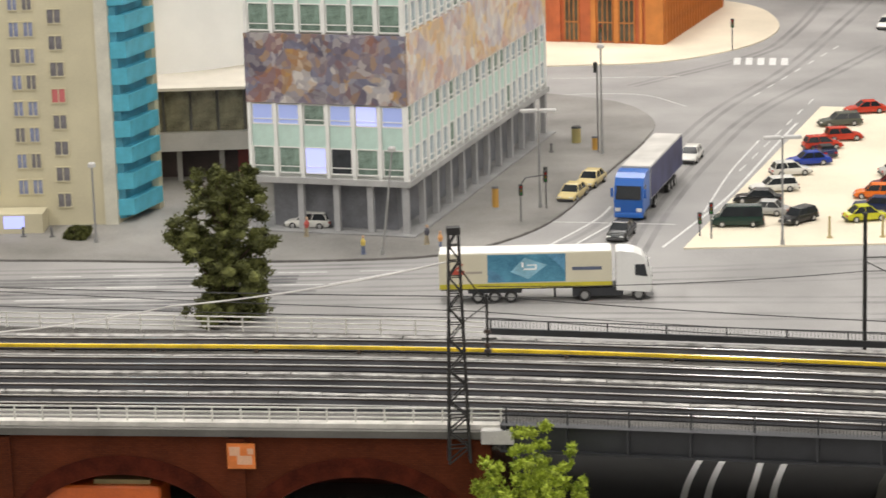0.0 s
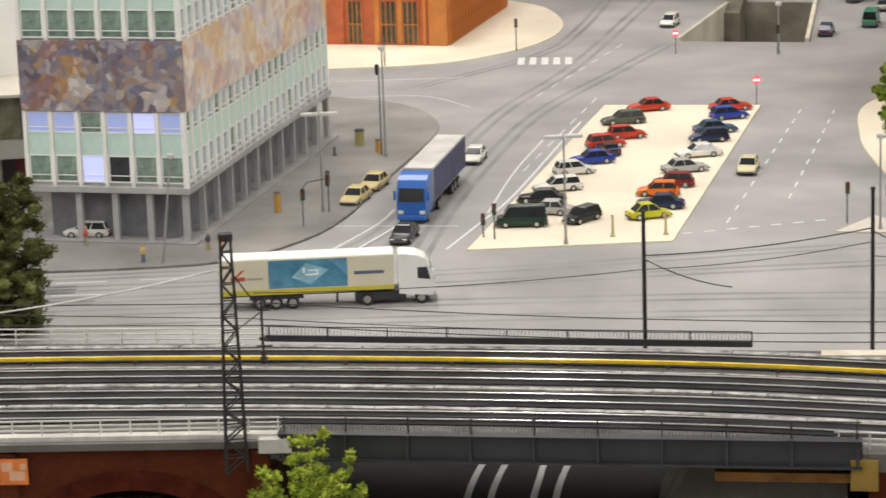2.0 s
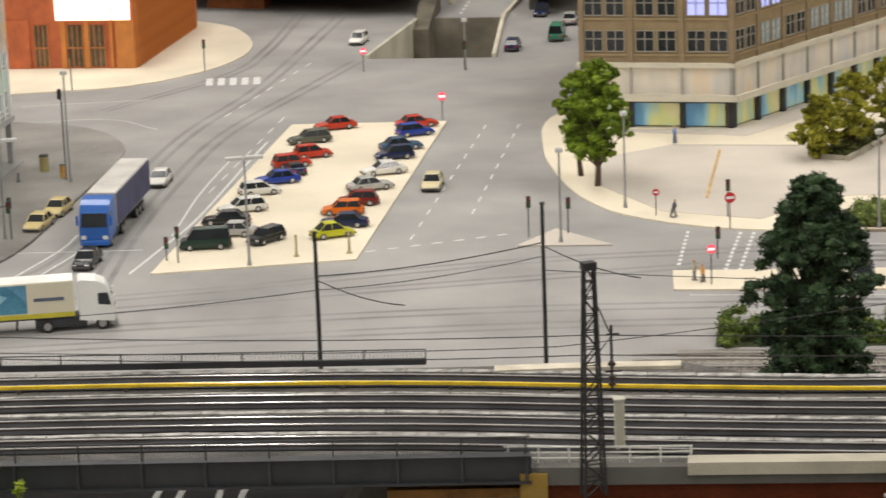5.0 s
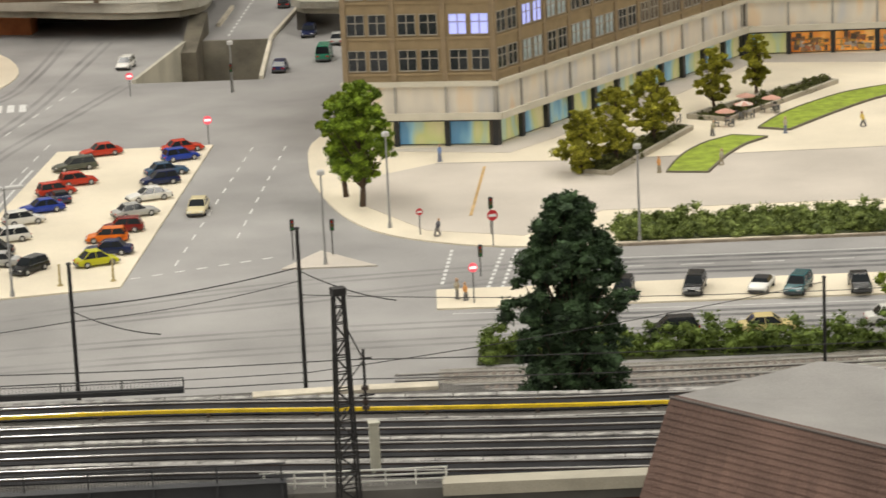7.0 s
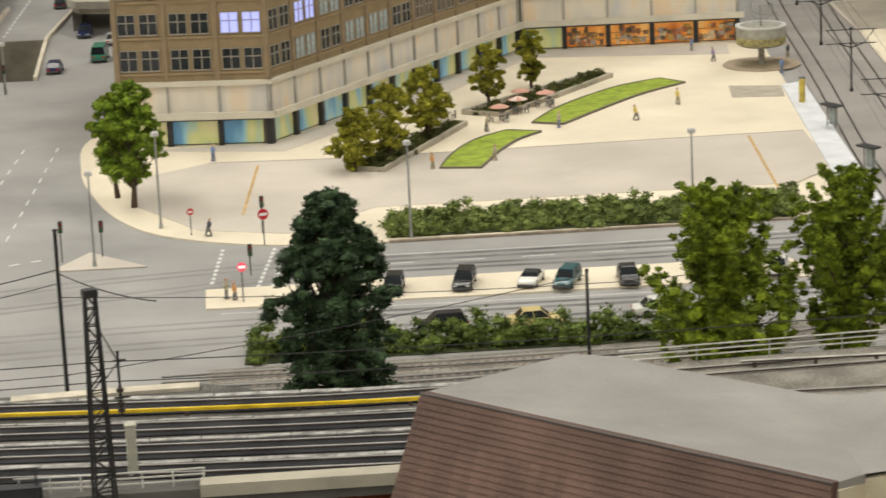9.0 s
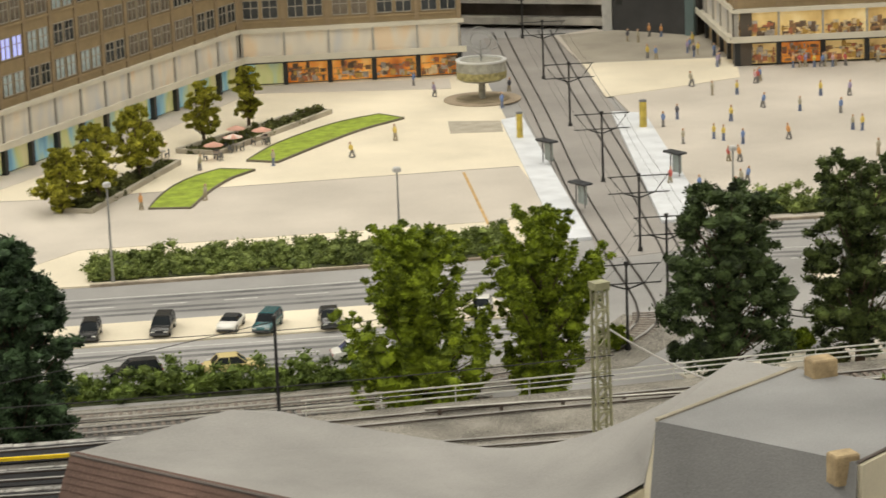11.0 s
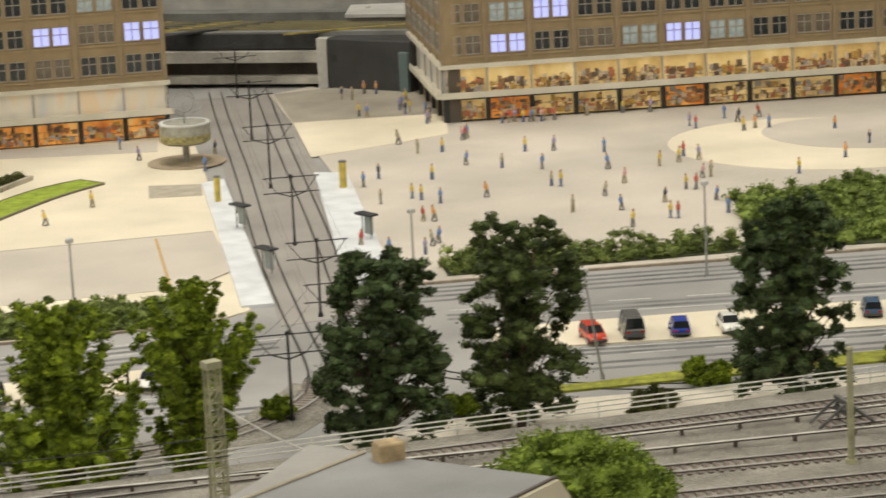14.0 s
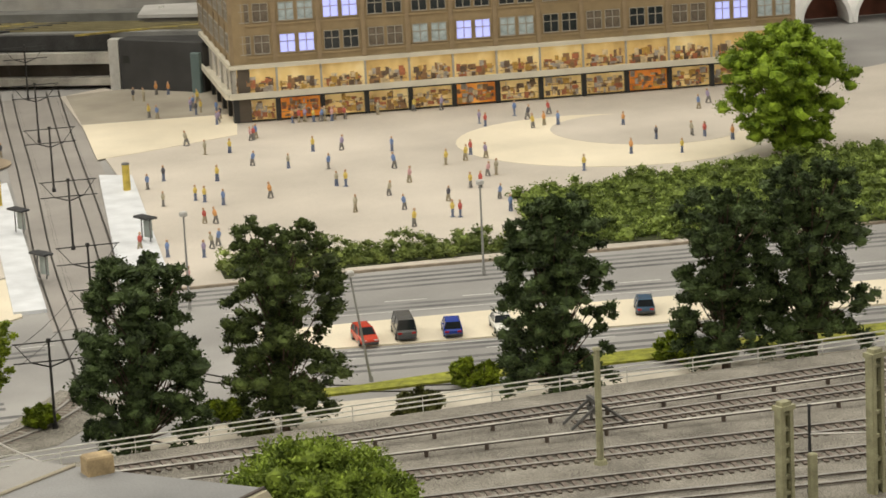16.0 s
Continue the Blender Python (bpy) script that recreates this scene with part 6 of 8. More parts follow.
for a, b, c in ((0, 2, 4), (2, 1, 4), (1, 3, 4), (3, 0, 4), (2, 0, 5), (1, 2, 5), (3, 1, 5), (0, 3, 5)):
    m = []
    for p, q in ((a, b), (b, c), (c, a)):
        if (min(p, q), max(p, q)) not in edge:
            edge[(min(p, q), max(p, q))] = len(CORE_V)
            CORE_V.append(tuple(Vector(CORE_V[p]).lerp(Vector(CORE_V[q]), 0.5).normalized()))
        m.append(edge[(min(p, q), max(p, q))])
    CORE_F += [(a, m[0], m[2]), (m[0], b, m[1]), (m[2], m[1], c), (m[0], m[1], m[2])]
CORE_V = np.array(CORE_V, float)


def foliage(blobs, flakes, size, seed, core=0.7, flat=0.85):
    """Leaf clumps round the blob centres (x, y, z, radius): a rough core and many small leaves."""
    r = np.random.RandomState(seed)
    V, F = [], []
    for bx, by, bz, br in blobs:
        d = r.normal(size=(flakes, 3))
        d /= np.linalg.norm(d, axis=1)[:, None]
        d[:, 2] *= flat
        p = np.array([bx, by, bz]) + d * br * r.uniform(0.55, 1.2, (flakes, 1))
        u = d * 0.9 + np.array([0, 0, 0.45]) + 0.75 * r.normal(size=(flakes, 3))
        u /= np.linalg.norm(u, axis=1)[:, None]
        v = np.cross(u, d + 0.8 * r.normal(size=(flakes, 3)))
        v /= np.linalg.norm(v, axis=1)[:, None] + 1e-9
        s = size * r.uniform(0.55, 1.45, (flakes, 1))
        base = len(V)
        quads = np.stack([p - u * s * 0.9 - v * s * 0.25, p + u * s * 0.2 - v * s * 0.55, p + u * s * 1.45, p - u * s * 0.1 + v * s * 0.6], 1).reshape(-1, 3)
        V.extend(quads.tolist())
        F.extend([(base + 4 * i, base + 4 * i + 1, base + 4 * i + 2, base + 4 * i + 3) for i in range(flakes)])
        base = len(V)
        o = CORE_V * (br * core) * r.uniform(0.55, 1.3, (18, 1)) * np.array([1, 1, flat]) + (bx, by, bz)
        V.extend(o.tolist())
        F.extend([tuple(base + k for k in q) for q in CORE_F])
    return V, F


def leaf_part(name, blobs, flakes, size, seed, material, parent=None, label="", kind="", core=0.7, flat=0.85):
    V, F = foliage(blobs, flakes, size, seed, core, flat)
    me = bpy.data.meshes.new(name)
    me.from_pydata([(x * C, y * C, z * C) for x, y, z in V], [], F)
    me.materials.append(material)
    ob = new(name, me)
    ob.parent = parent
    return tagged(ob, label, kind=kind)


def tree(x, y, h, w, shape, leaf, seed, label, bare=0.1, n=110, z=0.0, flakes=70, size=0.125, category="tree", name="tree", fingers=False, rough=1.25):
    """shape: half width, 0 to 1, as a function of the height share in the crown. The leaves sit in pads at the limbs' ends; fingers: in shoots that point up."""
    rg = random.Random(seed)
    t = thing(name, label, category, (x, y, z), rg.uniform(0, 360))
    z0 = h * bare
    b2 = BM()
    prev, pr = Vector((0, 0, 0)), 0.035 * h * 0.55 + 0.1
    spine = [prev]
    for i in range(6):
        q = Vector((rg.uniform(-0.15, 0.15), rg.uniform(-0.15, 0.15), h * 0.86 * (i + 1) / 6))
        r2 = pr * 0.78
        rod(b2, prev, q, pr, r2, 7)
        prev, pr = q, r2
        spine.append(q)
    part("trunk", b2, trunk_m, t, "brown trunk")
    lobes = [(rg.uniform(0, math.tau), rg.uniform(0.6, 1.15), rg.uniform(0, 1)) for _ in range(11)]
    blobs, ends = [], []
    for i in range(12):
        k = (i + 0.5) / 12
        blobs.append((rg.uniform(-0.1, 0.1) * w, rg.uniform(-0.1, 0.1) * w, min(z0 + (h - z0) * (0.06 + 0.86 * k), h - 0.16 * w), w * shape(k) * rg.uniform(0.14, 0.22)))
    for i in range(int(n * 0.6)):
        k = (i + rg.random()) / int(n * 0.6)
        a = i * 2.4 + rg.uniform(-0.5, 0.5)
        wob = 1.0
        for la, lw, lk in lobes:
            wob += (lw - 0.95) * max(0.0, math.cos(a - la)) ** 3 * max(0.0, 1 - abs(k - lk) * 4) * rough
        lim = w / 2 * shape(k) * max(0.5, wob)
        inner = rg.random() < 0.22
        size_p = rg.uniform(0.075, 0.17) * w * (0.75 if k > 0.85 else 1.0)
        rr = max(0.0, lim * (rg.uniform(0.1, 0.5) if inner else rg.uniform(0.72, 1.06)) - size_p * 0.45)
        zz = min(z0 + (h - z0) * k, h - size_p * 0.7)
        out, side = Vector((math.cos(a), math.sin(a), 0)), Vector((-math.sin(a), math.cos(a), 0))
        c = out * rr + Vector((0, 0, zz))
        ends.append(c)
        if fingers:
            way = (out * rg.uniform(0.3, 0.9) + side * rg.uniform(-0.3, 0.3) + Vector((0, 0, 0.8))).normalized()
            for j in range(5):
                q = c + way * size_p * (j * 0.62 - 1.0) + Vector((rg.uniform(-1, 1), rg.uniform(-1, 1), 0)) * size_p * 0.2
                q.z = min(q.z, h)
                blobs.append((*q, size_p * (0.62 - 0.1 * j)))
            continue
        for j in range(6):
            d = rg.uniform(-0.5, 1.0)
            q = c + out * d * size_p + side * rg.gauss(0, 0.55) * size_p + Vector((0, 0, rg.gauss(0, 0.3) - 0.3 * max(0, d))) * size_p
            blobs.append((*q, size_p * rg.uniform(0.34, 0.66)))
    b2 = BM()
    for c in ends:
        s = spine[min(5, max(1, int(c.z / h * 6) - 1))]
        if c.z > s.z * 0.6:
            rod(b2, s, c, 0.09, 0.03, 4)
    part("branchwork", b2, trunk_m, t)
    leaf_part("crown", blobs, flakes, size, seed, LEAF[leaf], t, core=0.78, flat=0.72)
    return t


def column(k):
    return 0.86 + 0.14 * math.sin(math.pi * min(1, k * 1.05)) - (max(0, k - 0.86) * 2.6)


def cone(k):
    return (0.88 + 0.24 * k) if k < 0.5 else 1.0 - (k - 0.5) * 1.45


def top_heavy(k):
    return min(1.0, 0.5 + 0.95 * k) if k < 0.75 else 1.0 - (k - 0.75) * 1.8


def egg(k):
    return 0.84 + 0.4 * k if k < 0.4 else max(0.18, 1.0 - (k - 0.4) * 1.25)


def spread(k):
    return 0.45 + 0.85 * k if k < 0.62 else max(0.2, 0.98 - (k - 0.62) * 1.9)


def broad_foot(k):
    return 1.0 if k < 0.3 else 1.0 - (k - 0.3) * 0.9 if k < 0.55 else 0.77 if k < 0.9 else 0.6


def round_top(k):
    return max(0.3, math.sqrt(max(0, 1 - (2 * k - 0.95) ** 2)))


tree(-12.8, 37.7, 13.6, 9.2, top_heavy, "olive", 1, "dark olive tree behind the viaduct railing", 0.04, 120)
tree(72.8, 84.1, 12.9, 6.9, round_top, "bright", 2, "bright green tree with bare trunk on the pavement corner", 0.24, 100, 0.16)
tree(72.0, 89.2, 11.0, 5.0, round_top, "mid", 22, "green tree with bare trunk on the pavement corner", 0.24, 70, 0.16)
tree(74.0, 3.9, 18.3, 8.6, cone, "fir", 3, "dense dark green tree beside the railway", 0.13, 210, rough=0.6)
tree(104.7, 5.1, 14.7, 12.2, egg, "mid", 4, "yellow-green spreading tree beside the railway", 0.1, 165, fingers=True)
tree(115.0, 3.6, 15.4, 10.6, spread, "mid", 5, "green spreading tree beside the tram tracks", 0.12, 165, fingers=True)
tree(129.2, 0.8, 16.6, 10.2, broad_foot, "dark", 6, "tall dark green tree beside the railway fence", 0.13, 140)
tree(141.6, 2.4, 17.3, 9.3, column, "dusky", 7, "tall dark green tree beside the railway fence", 0.1, 120)
tree(162.9, -3.4, 17.2, 8.5, column, "dark", 8, "tall dark green tree beside the railway fence", 0.1, 165)
tree(179.0, -3.4, 15.7, 8.5, column, "dark", 9, "tall dark green tree beside the railway fence", 0.1, 125)
tree(186.7, -4.8, 17.3, 9.6, column, "dark", 10, "tall dark green tree beside the railway fence", 0.1, 140)
tree(234.4, 68.2, 15.0, 12.8, round_top, "bright", 11, "large bright green tree at the market square", 0.1, 170)
tree(252.3, 59.1, 13.1, 10, round_top, "bright", 29, "bright green tree at the market square", 0.1, 110)
tree(97.3, 90.0, 6.8, 5.4, round_top, "autumn", 12, "small yellow-brown tree in the planting bed", 0.12, 46, 0.16)
tree(102.1, 93.6, 8.3, 5.6, round_top, "autumn", 13, "small yellow-brown tree in the planting bed", 0.15, 46, 0.16)
tree(108.5, 101.6, 8.3, 5.8, round_top, "autumn", 14, "small yellow-brown tree in the planting bed", 0.18, 46, 0.16)
tree(120.1, 116.6, 7.4, 3.9, round_top, "autumn", 15, "small green tree in the planting bed", 0.2, 52, 0.16)
tree(127.5, 123.9, 7.2, 3.7, round_top, "autumn", 16, "small green tree in the planting bed", 0.2, 52, 0.16)


def knobbly(x, y, z, h, w, seed, label, leaf="lime"):
    """A near shrub with upright finger-like shoots."""
    rg = random.Random(seed)
    t = thing("shrub", label, "shrub", (x, y, z))
    blobs = []
    for i in range(17):
        a, rr = i * 2.4, w / 2 * math.sqrt((i + 0.4) / 17)
        bx, by = rr * math.cos(a), rr * math.sin(a)
        top = h * (1 - 0.5 * (rr / (w / 2)) ** 1.5) * rg.uniform(0.7, 1.04)
        for k in range(9):
            s = k / 8
            blobs.append((bx * (0.45 + 0.62 * s) + rg.uniform(-0.12, 0.12), by * (0.45 + 0.62 * s) + rg.uniform(-0.12, 0.12), top * (0.15 + 0.85 * s), rg.uniform(0.34, 0.52)))
            if k > 3 and rg.random() < 0.55:
                blobs.append((blobs[-1][0] + rg.uniform(-0.7, 0.7), blobs[-1][1] + rg.uniform(-0.7, 0.7), blobs[-1][2] + rg.uniform(-0.1, 0.35), rg.uniform(0.26, 0.38)))
    b2 = BM()
    rod(b2, (0, 0, 0), (0, 0, h * 0.5), 0.35, 0.2, 7)
    part("trunk", b2, trunk_m, t)
    leaf_part("crown", blobs, 60, 0.12, seed, LEAF[leaf], t)


knobbly(13.7, -25.4, 0.0, 11.7, 7.4, 31, "lime green shrub before the steel bridge")


def bush(x, y, r, h, leaf, seed, label, n=26, z=0.0, size=0.2, flakes=90):
    rg = random.Random(seed)
    blobs = []
    for i in range(n):
        a, rr, k = rg.uniform(0, math.tau), r * math.sqrt(rg.random()) * 0.85, rg.random()
        blobs.append((rr * math.cos(a), rr * math.sin(a), h * (0.15 + 0.75 * k) * (1 - 0.55 * (rr / r) ** 2), r * rg.uniform(0.13, 0.26)))
    t = thing("bush", label, "bush", (x, y, z))
    for k in range(5):
        b2 = BM()
        rod(b2, (0.1 * math.cos(k * 1.3), 0.1 * math.sin(k * 1.3), 0), (r * 0.5 * math.cos(k * 1.3), r * 0.5 * math.sin(k * 1.3), h * 0.6), 0.09, 0.04, 5)
        part("stem", b2, trunk_m, t)
    leaf_part("foliage", blobs, flakes, size * 0.8, seed, LEAF[leaf], t, core=0.62, flat=0.75)


bush(123.6, -43.2, 5.9, 8.0, "moss", 41, "large rounded moss-green bush beside the house", 230, 7.0, 0.16, 260)
for i, (x, y, r, h, lf) in enumerate(((152.4, 0.7, 2.0, 2.4, "olive"), (160.5, 6.1, 2.0, 2.3, "mid"), (178.1, 2.5, 2.0, 2.4, "mid"), (166.9, 7.2, 1.1, 1.2, "lime"), (139.3, 9.2, 1.6, 2.0, "mid"), (139.4, 3.1, 1.6, 1.4, "olive"), (-30.5, 68.6, 1.3, 1.3, "olive"), (126.5, 16.7, 1.4, 1.8, "mid"))):
    bush(x, y, r * 1.05, h, lf, 50 + i, {"olive": "olive green bush", "mid": "yellow-green bush", "lime": "low yellow flowering bush"}[lf] + " on the verge", 45, 0.16)


def hedge(name, outline, h, leaf, seed, label, step=0.95, r=0.66, z=0.16):
    """Clumps spread over a plan outline."""
    rg = random.Random(seed)
    xs, ys = [p[0] for p in outline], [p[1] for p in outline]

    def inside(x, y):
        c = False
        for (x1, y1), (x2, y2) in zip(outline, outline[1:] + outline[:1]):
            if (y1 > y) != (y2 > y) and x < (x2 - x1) * (y - y1) / (y2 - y1) + x1:
                c = not c
        return c

    blobs = []
    y = min(ys)
    while y < max(ys):
        x = min(xs)
        while x < max(xs):
            px_, py_ = x + rg.uniform(-0.6, 0.6) * step, y + rg.uniform(-0.6, 0.6) * step
            if inside(px_, py_):
                hh = h * rg.uniform(0.42, 1.08) * (0.82 + 0.3 * math.sin(px_ * 0.9 + seed) * math.cos(py_ * 1.1 + px_ * 0.35))
                blobs.append((px_, py_, z + hh - r * 0.7, r * rg.uniform(0.6, 1.25)))
                blobs.append((px_ + rg.uniform(-0.4, 0.4), py_ + rg.uniform(-0.4, 0.4), z + hh * 0.3, r * rg.uniform(0.8, 1.15)))
            x += step
        y += step
    slab(name + "_soil", outline, 0, z + 0.09, mat("dark_soil", (0.05, 0.06, 0.02), 0.95, vary=0.35, size=80, bump=0.6), "dark mossy soil under the hedge", category="soil")
    return tagged(leaf_part(name, blobs, 62, 0.125, seed, LEAF[leaf], core=0.66, flat=0.7), label, "hedge", kind="stuff")


hedge("hedge_plaza", [(93.0, 59.7), (130.4, 50.5), (132.8, 53.6), (133.4, 58.6), (94.7, 67.6)], 1.75, "hedge", 61, "long green hedge along the square")
hedge("hedge_market", [(158.6, 53.4), (166.8, 50.8), (186.4, 45.5), (188.6, 48.9), (171.6, 54.5), (160.0, 58.0)], 2.3, "hedge", 62, "green hedge along the market square")
hedge("shrub_field", [(188.6, 44.9), (204.6, 38.8), (227.1, 31.4), (246.4, 28.6), (254.5, 54.1), (239.5, 63.6), (228.8, 65.8), (217.0, 66.0), (208.0, 66.0), (199.2, 68.6)], 1.9, "field", 63, "broad green shrub field beside the market", 1.25, 0.85)
hedge("hedge_tracks", [(71.1, 23.8), (97.6, 17.7), (111.6, 14.5), (112.8, 18.0), (97.7, 21.7), (72.2, 27.9)], 2.8, "track", 64, "green hedge between road and railway", 1.0, 0.75, 0)
hedge("bed_planting", [(97.0, 90.4), (100.1, 88.7), (113.9, 107.3), (112.6, 108.7)], 1.3, "olive", 65, "low planting in the bed", 1.0, 0.55)
hedge("bed_planting_far", [(116.6, 113.1), (119.9, 110.5), (137.8, 126.3), (136.3, 127.9)], 1.3, "olive", 66, "low planting in the bed", 1.0, 0.55)
lawn_m = mat("lawn_green", (0.27, 0.35, 0.035), 0.9, vary=0.2, size=90, bump=0.5)
for nm, far_side, near_side in (("lawn", [(105.6, 86.8), (107.8, 91.3), (111.0, 96.4), (114.4, 100.0), (117.6, 102.0)], [(120.8, 99.6), (117.7, 97.2), (113.9, 92.3), (109.5, 84.9)]), ("lawn", [(121.5, 104.8), (126.2, 111.0), (132.1, 116.5), (137.7, 120.5), (143.1, 122.4)], [(144.8, 118.6), (138.5, 114.9), (131.6, 109.1), (124.3, 102.3)])):
    pts = (smooth_line(far_side, 2) + smooth_line(near_side, 2))[::-1]
    slab(nm, pts, 0.16, 0.34, lawn_m, "bright green lawn strip with dark edging", "structure", "lawn")
    b2 = BM()
    ribbon(b2, pts + pts[:1], 0.22, 0.16, 0.4)
    tagged(part("lawn_edging", b2, mat("edging_dark", (0.16, 0.14, 0.1), 0.8)), "dark edging round the lawn", "edging", kind="structure")
for pts in ([(96.6, 90.7), (99.8, 88.0), (114.5, 107.3), (112.8, 109.3)], [(116.0, 113.6), (119.7, 109.8), (138.5, 126.7), (136.4, 128.6)]):
    b2 = BM()
    ribbon(b2, pts + pts[:1], 0.45, 0.16, 0.7)
    tagged(part("bed_kerb", b2, mat("bed_stone", (0.42, 0.38, 0.3), 0.8)), "stone kerb of the planting bed", "kerb", kind="structure")

# ---- road markings ----
def line_mark(pts, w=0.16, dash=None, label="white painted lane line", z=0.0):
    ln = smooth_line(pts, 2.0) if len(pts) > 2 else pts
    b2 = BM()
    if dash:
        for (x, y, a) in along(ln, dash[0] + dash[1]):
            u = (math.cos(math.radians(a)), math.sin(math.radians(a)))
            ribbon(b2, [(x, y), (x + u[0] * dash[0], y + u[1] * dash[0])], w, z, z + 0.02)
    else:
        ribbon(b2, ln, w, z, z + 0.02)
    return tagged(part("lane_line", b2, white_line), label, "road marking", kind="structure")


line_mark([(13.5, 60.4), (18.8, 72), (20.5, 78)], 0.22)
line_mark([(15.8, 60.2), (20.4, 70.5), (22, 75)], 0.22)
line_mark([(25, 61), (28.6, 71), (32.4, 82.1), (38.5, 105), (41.8, 117)], 0.26)
line_mark([(29.5, 75), (33, 92.4), (37, 108)], 0.2)
line_mark([(34, 93), (44, 128)], 0.14, (3, 3))
line_mark([(13.6, 72.2), (26.5, 70.0)], 0.18)
line_mark([(51.6, 67), (66.4, 118.4)], 0.16, (2.2, 3))
line_mark([(58.8, 76), (70.8, 120.3)], 0.16, (2.2, 3))
line_mark([(47, 63.5), (60, 66.5)], 0.3, (1.0, 1.2))
line_mark([(38, 133), (52, 168)], 0.16, (2.4, 3))
line_mark([(14.5, 147), (30, 146.5)], 0.12)
line_mark([(10, 136), (24, 136), (30, 128)], 0.12)
line_mark([(-70, 54.5), (-5, 54.2), (2.3, 55)], 0.16, (4.5, 3))
line_mark([(-70, 50.5), (-5, 49.8)], 0.16, (4.5, 3))
line_mark([(-70, 46.4), (-20, 45.8)], 0.16, (4.5, 3))
line_mark([(-5, 49.8), (2.3, 54.7)], 0.2)
line_mark([(83.6, 52.6), (109.2, 46.4), (135.1, 41.1)], 0.15, (3, 3.4))
line_mark([(81.5, 56.6), (109.3, 49.8), (133.0, 45.2)], 0.12)
line_mark([(72.6, 40.3), (98.0, 33.6), (126.1, 26.8)], 0.14)
line_mark([(82.9, 32.6), (102.2, 28.1), (126.1, 22.2)], 0.15, (3, 3.4))
line_mark([(153.3, 41.4), (173.6, 33.6), (205.7, 22.2), (238.1, 10.8)], 0.15, (4, 3.4))
line_mark([(153.3, 36.9), (175.7, 28.7), (205.7, 17.7), (238.1, 5.7)], 0.13)
line_mark([(153.0, 20.9), (175.6, 12.9), (205.8, 2.0), (236.2, -9.5)], 0.15, (4, 3.4))
line_mark([(152.0, 24.0), (173.4, 16.1), (205.8, 4.5), (238.3, -7.5)], 0.13)
# darker worn lanes where wheels run
wear_m = mat("worn_lane_asphalt", (0.13, 0.13, 0.134), 0.7, vary=0.3, size=25, bump=0.15, second=(0.22, 0.218, 0.215))
faint_m = mat("faint_lane_asphalt", (0.235, 0.23, 0.224), 0.75, vary=0.18, size=14, bump=0.15, second=(0.3, 0.293, 0.285))
for pts, ds, wm in (([(150.5, 47.5), (173.6, 40.4), (205.7, 29.6), (240, 17.5)], (-0.9, 0.9, 2.6, 4.2), wear_m), ([(152, 39.2), (175, 31.0), (205.7, 19.8), (238.1, 8.2)], (-0.8, 0.7), wear_m), ([(151.5, 17.8), (175, 9.8), (205.8, -0.8), (236, -12)], (-0.9, 0.9), wear_m), ([(152.4, 22.6), (174.4, 14.6), (205.8, 3.4), (237, -8.5)], (-0.8, 0.6), wear_m),
                    ([(84, 50.4), (109.2, 44.2), (135.1, 38.9)], (-0.8, 0.8), wear_m), ([(82, 54.7), (109.3, 48.2), (133, 43.3)], (-0.8, 0.8), wear_m), ([(84, 34.8), (102.2, 30.4), (126.1, 24.4)], (-0.8, 0.8), wear_m), ([(84, 29.6), (104, 25.4), (127, 19.8)], (-0.8, 0.8), wear_m),
                    ([(-70, 56.4), (-5, 56.0), (9, 58), (17, 64), (22.5, 80), (27.8, 104), (34, 126), (44, 152), (58, 200)], (-0.7, 0.7), faint_m), ([(-70, 52.5), (-5, 52.0), (30, 53), (60, 56), (82, 54.7)], (-0.8, 0.8), faint_m), ([(-70, 48.4), (0, 47.8), (50, 49.5), (84, 50.4)], (-0.8, 0.8), faint_m), ([(-70, 52.3), (-40, 52.1), (-8, 51.8)], (-1.1, 0.0, 1.1), wear_m), ([(-70, 48.2), (-40, 48.0), (-6, 47.6)], (-1.1, 0.0, 1.1), wear_m), ([(-70, 43.8), (-40, 43.6), (-9, 43.2)], (-1.2, 0.0, 1.2), wear_m), ([(-70, 44.0), (0, 43.4), (50, 40.5), (84, 34.8)], (-0.9, 0.9), faint_m), ([(-70, 39.5), (0, 38.4), (50, 35), (84, 29.6)], (-0.9, 0.9), faint_m), ([(22.0, 56), (25.5, 76), (31, 100), (38, 124), (50, 150), (57, 165)], (-0.7, 0.7), faint_m), ([(53, 205), (46, 176), (40, 160), (24, 141)], (-0.6, 0.6), faint_m)):
    lift = 0.004 + (pts[1][1] % 1) * 0.006
    for d in ds:
        b2 = BM()
        ribbon(b2, offset(smooth_line(pts, 3), d), 0.75 if wm == wear_m else 0.6, 0.0, lift)
        tagged(part("worn_lane", b2, wm), "darker worn wheel lane on the road", "road surface", kind="structure")
for i in range(5):
    line_mark([(37.3 + i * 1.45, 153.6 - i * 0.25), (37.7 + i * 1.45, 158.4 - i * 0.25)], 0.85, label="white zebra crossing stripe")
for p, q in (((73.9, 50.7), (77.5, 63.1)), ((77.5, 47.8), (82.1, 61.3)), ((78.7, 47.4), (83.3, 60.9))):
    line_mark([p, q], 0.32, (0.9, 0.6), "dashed white crossing line")

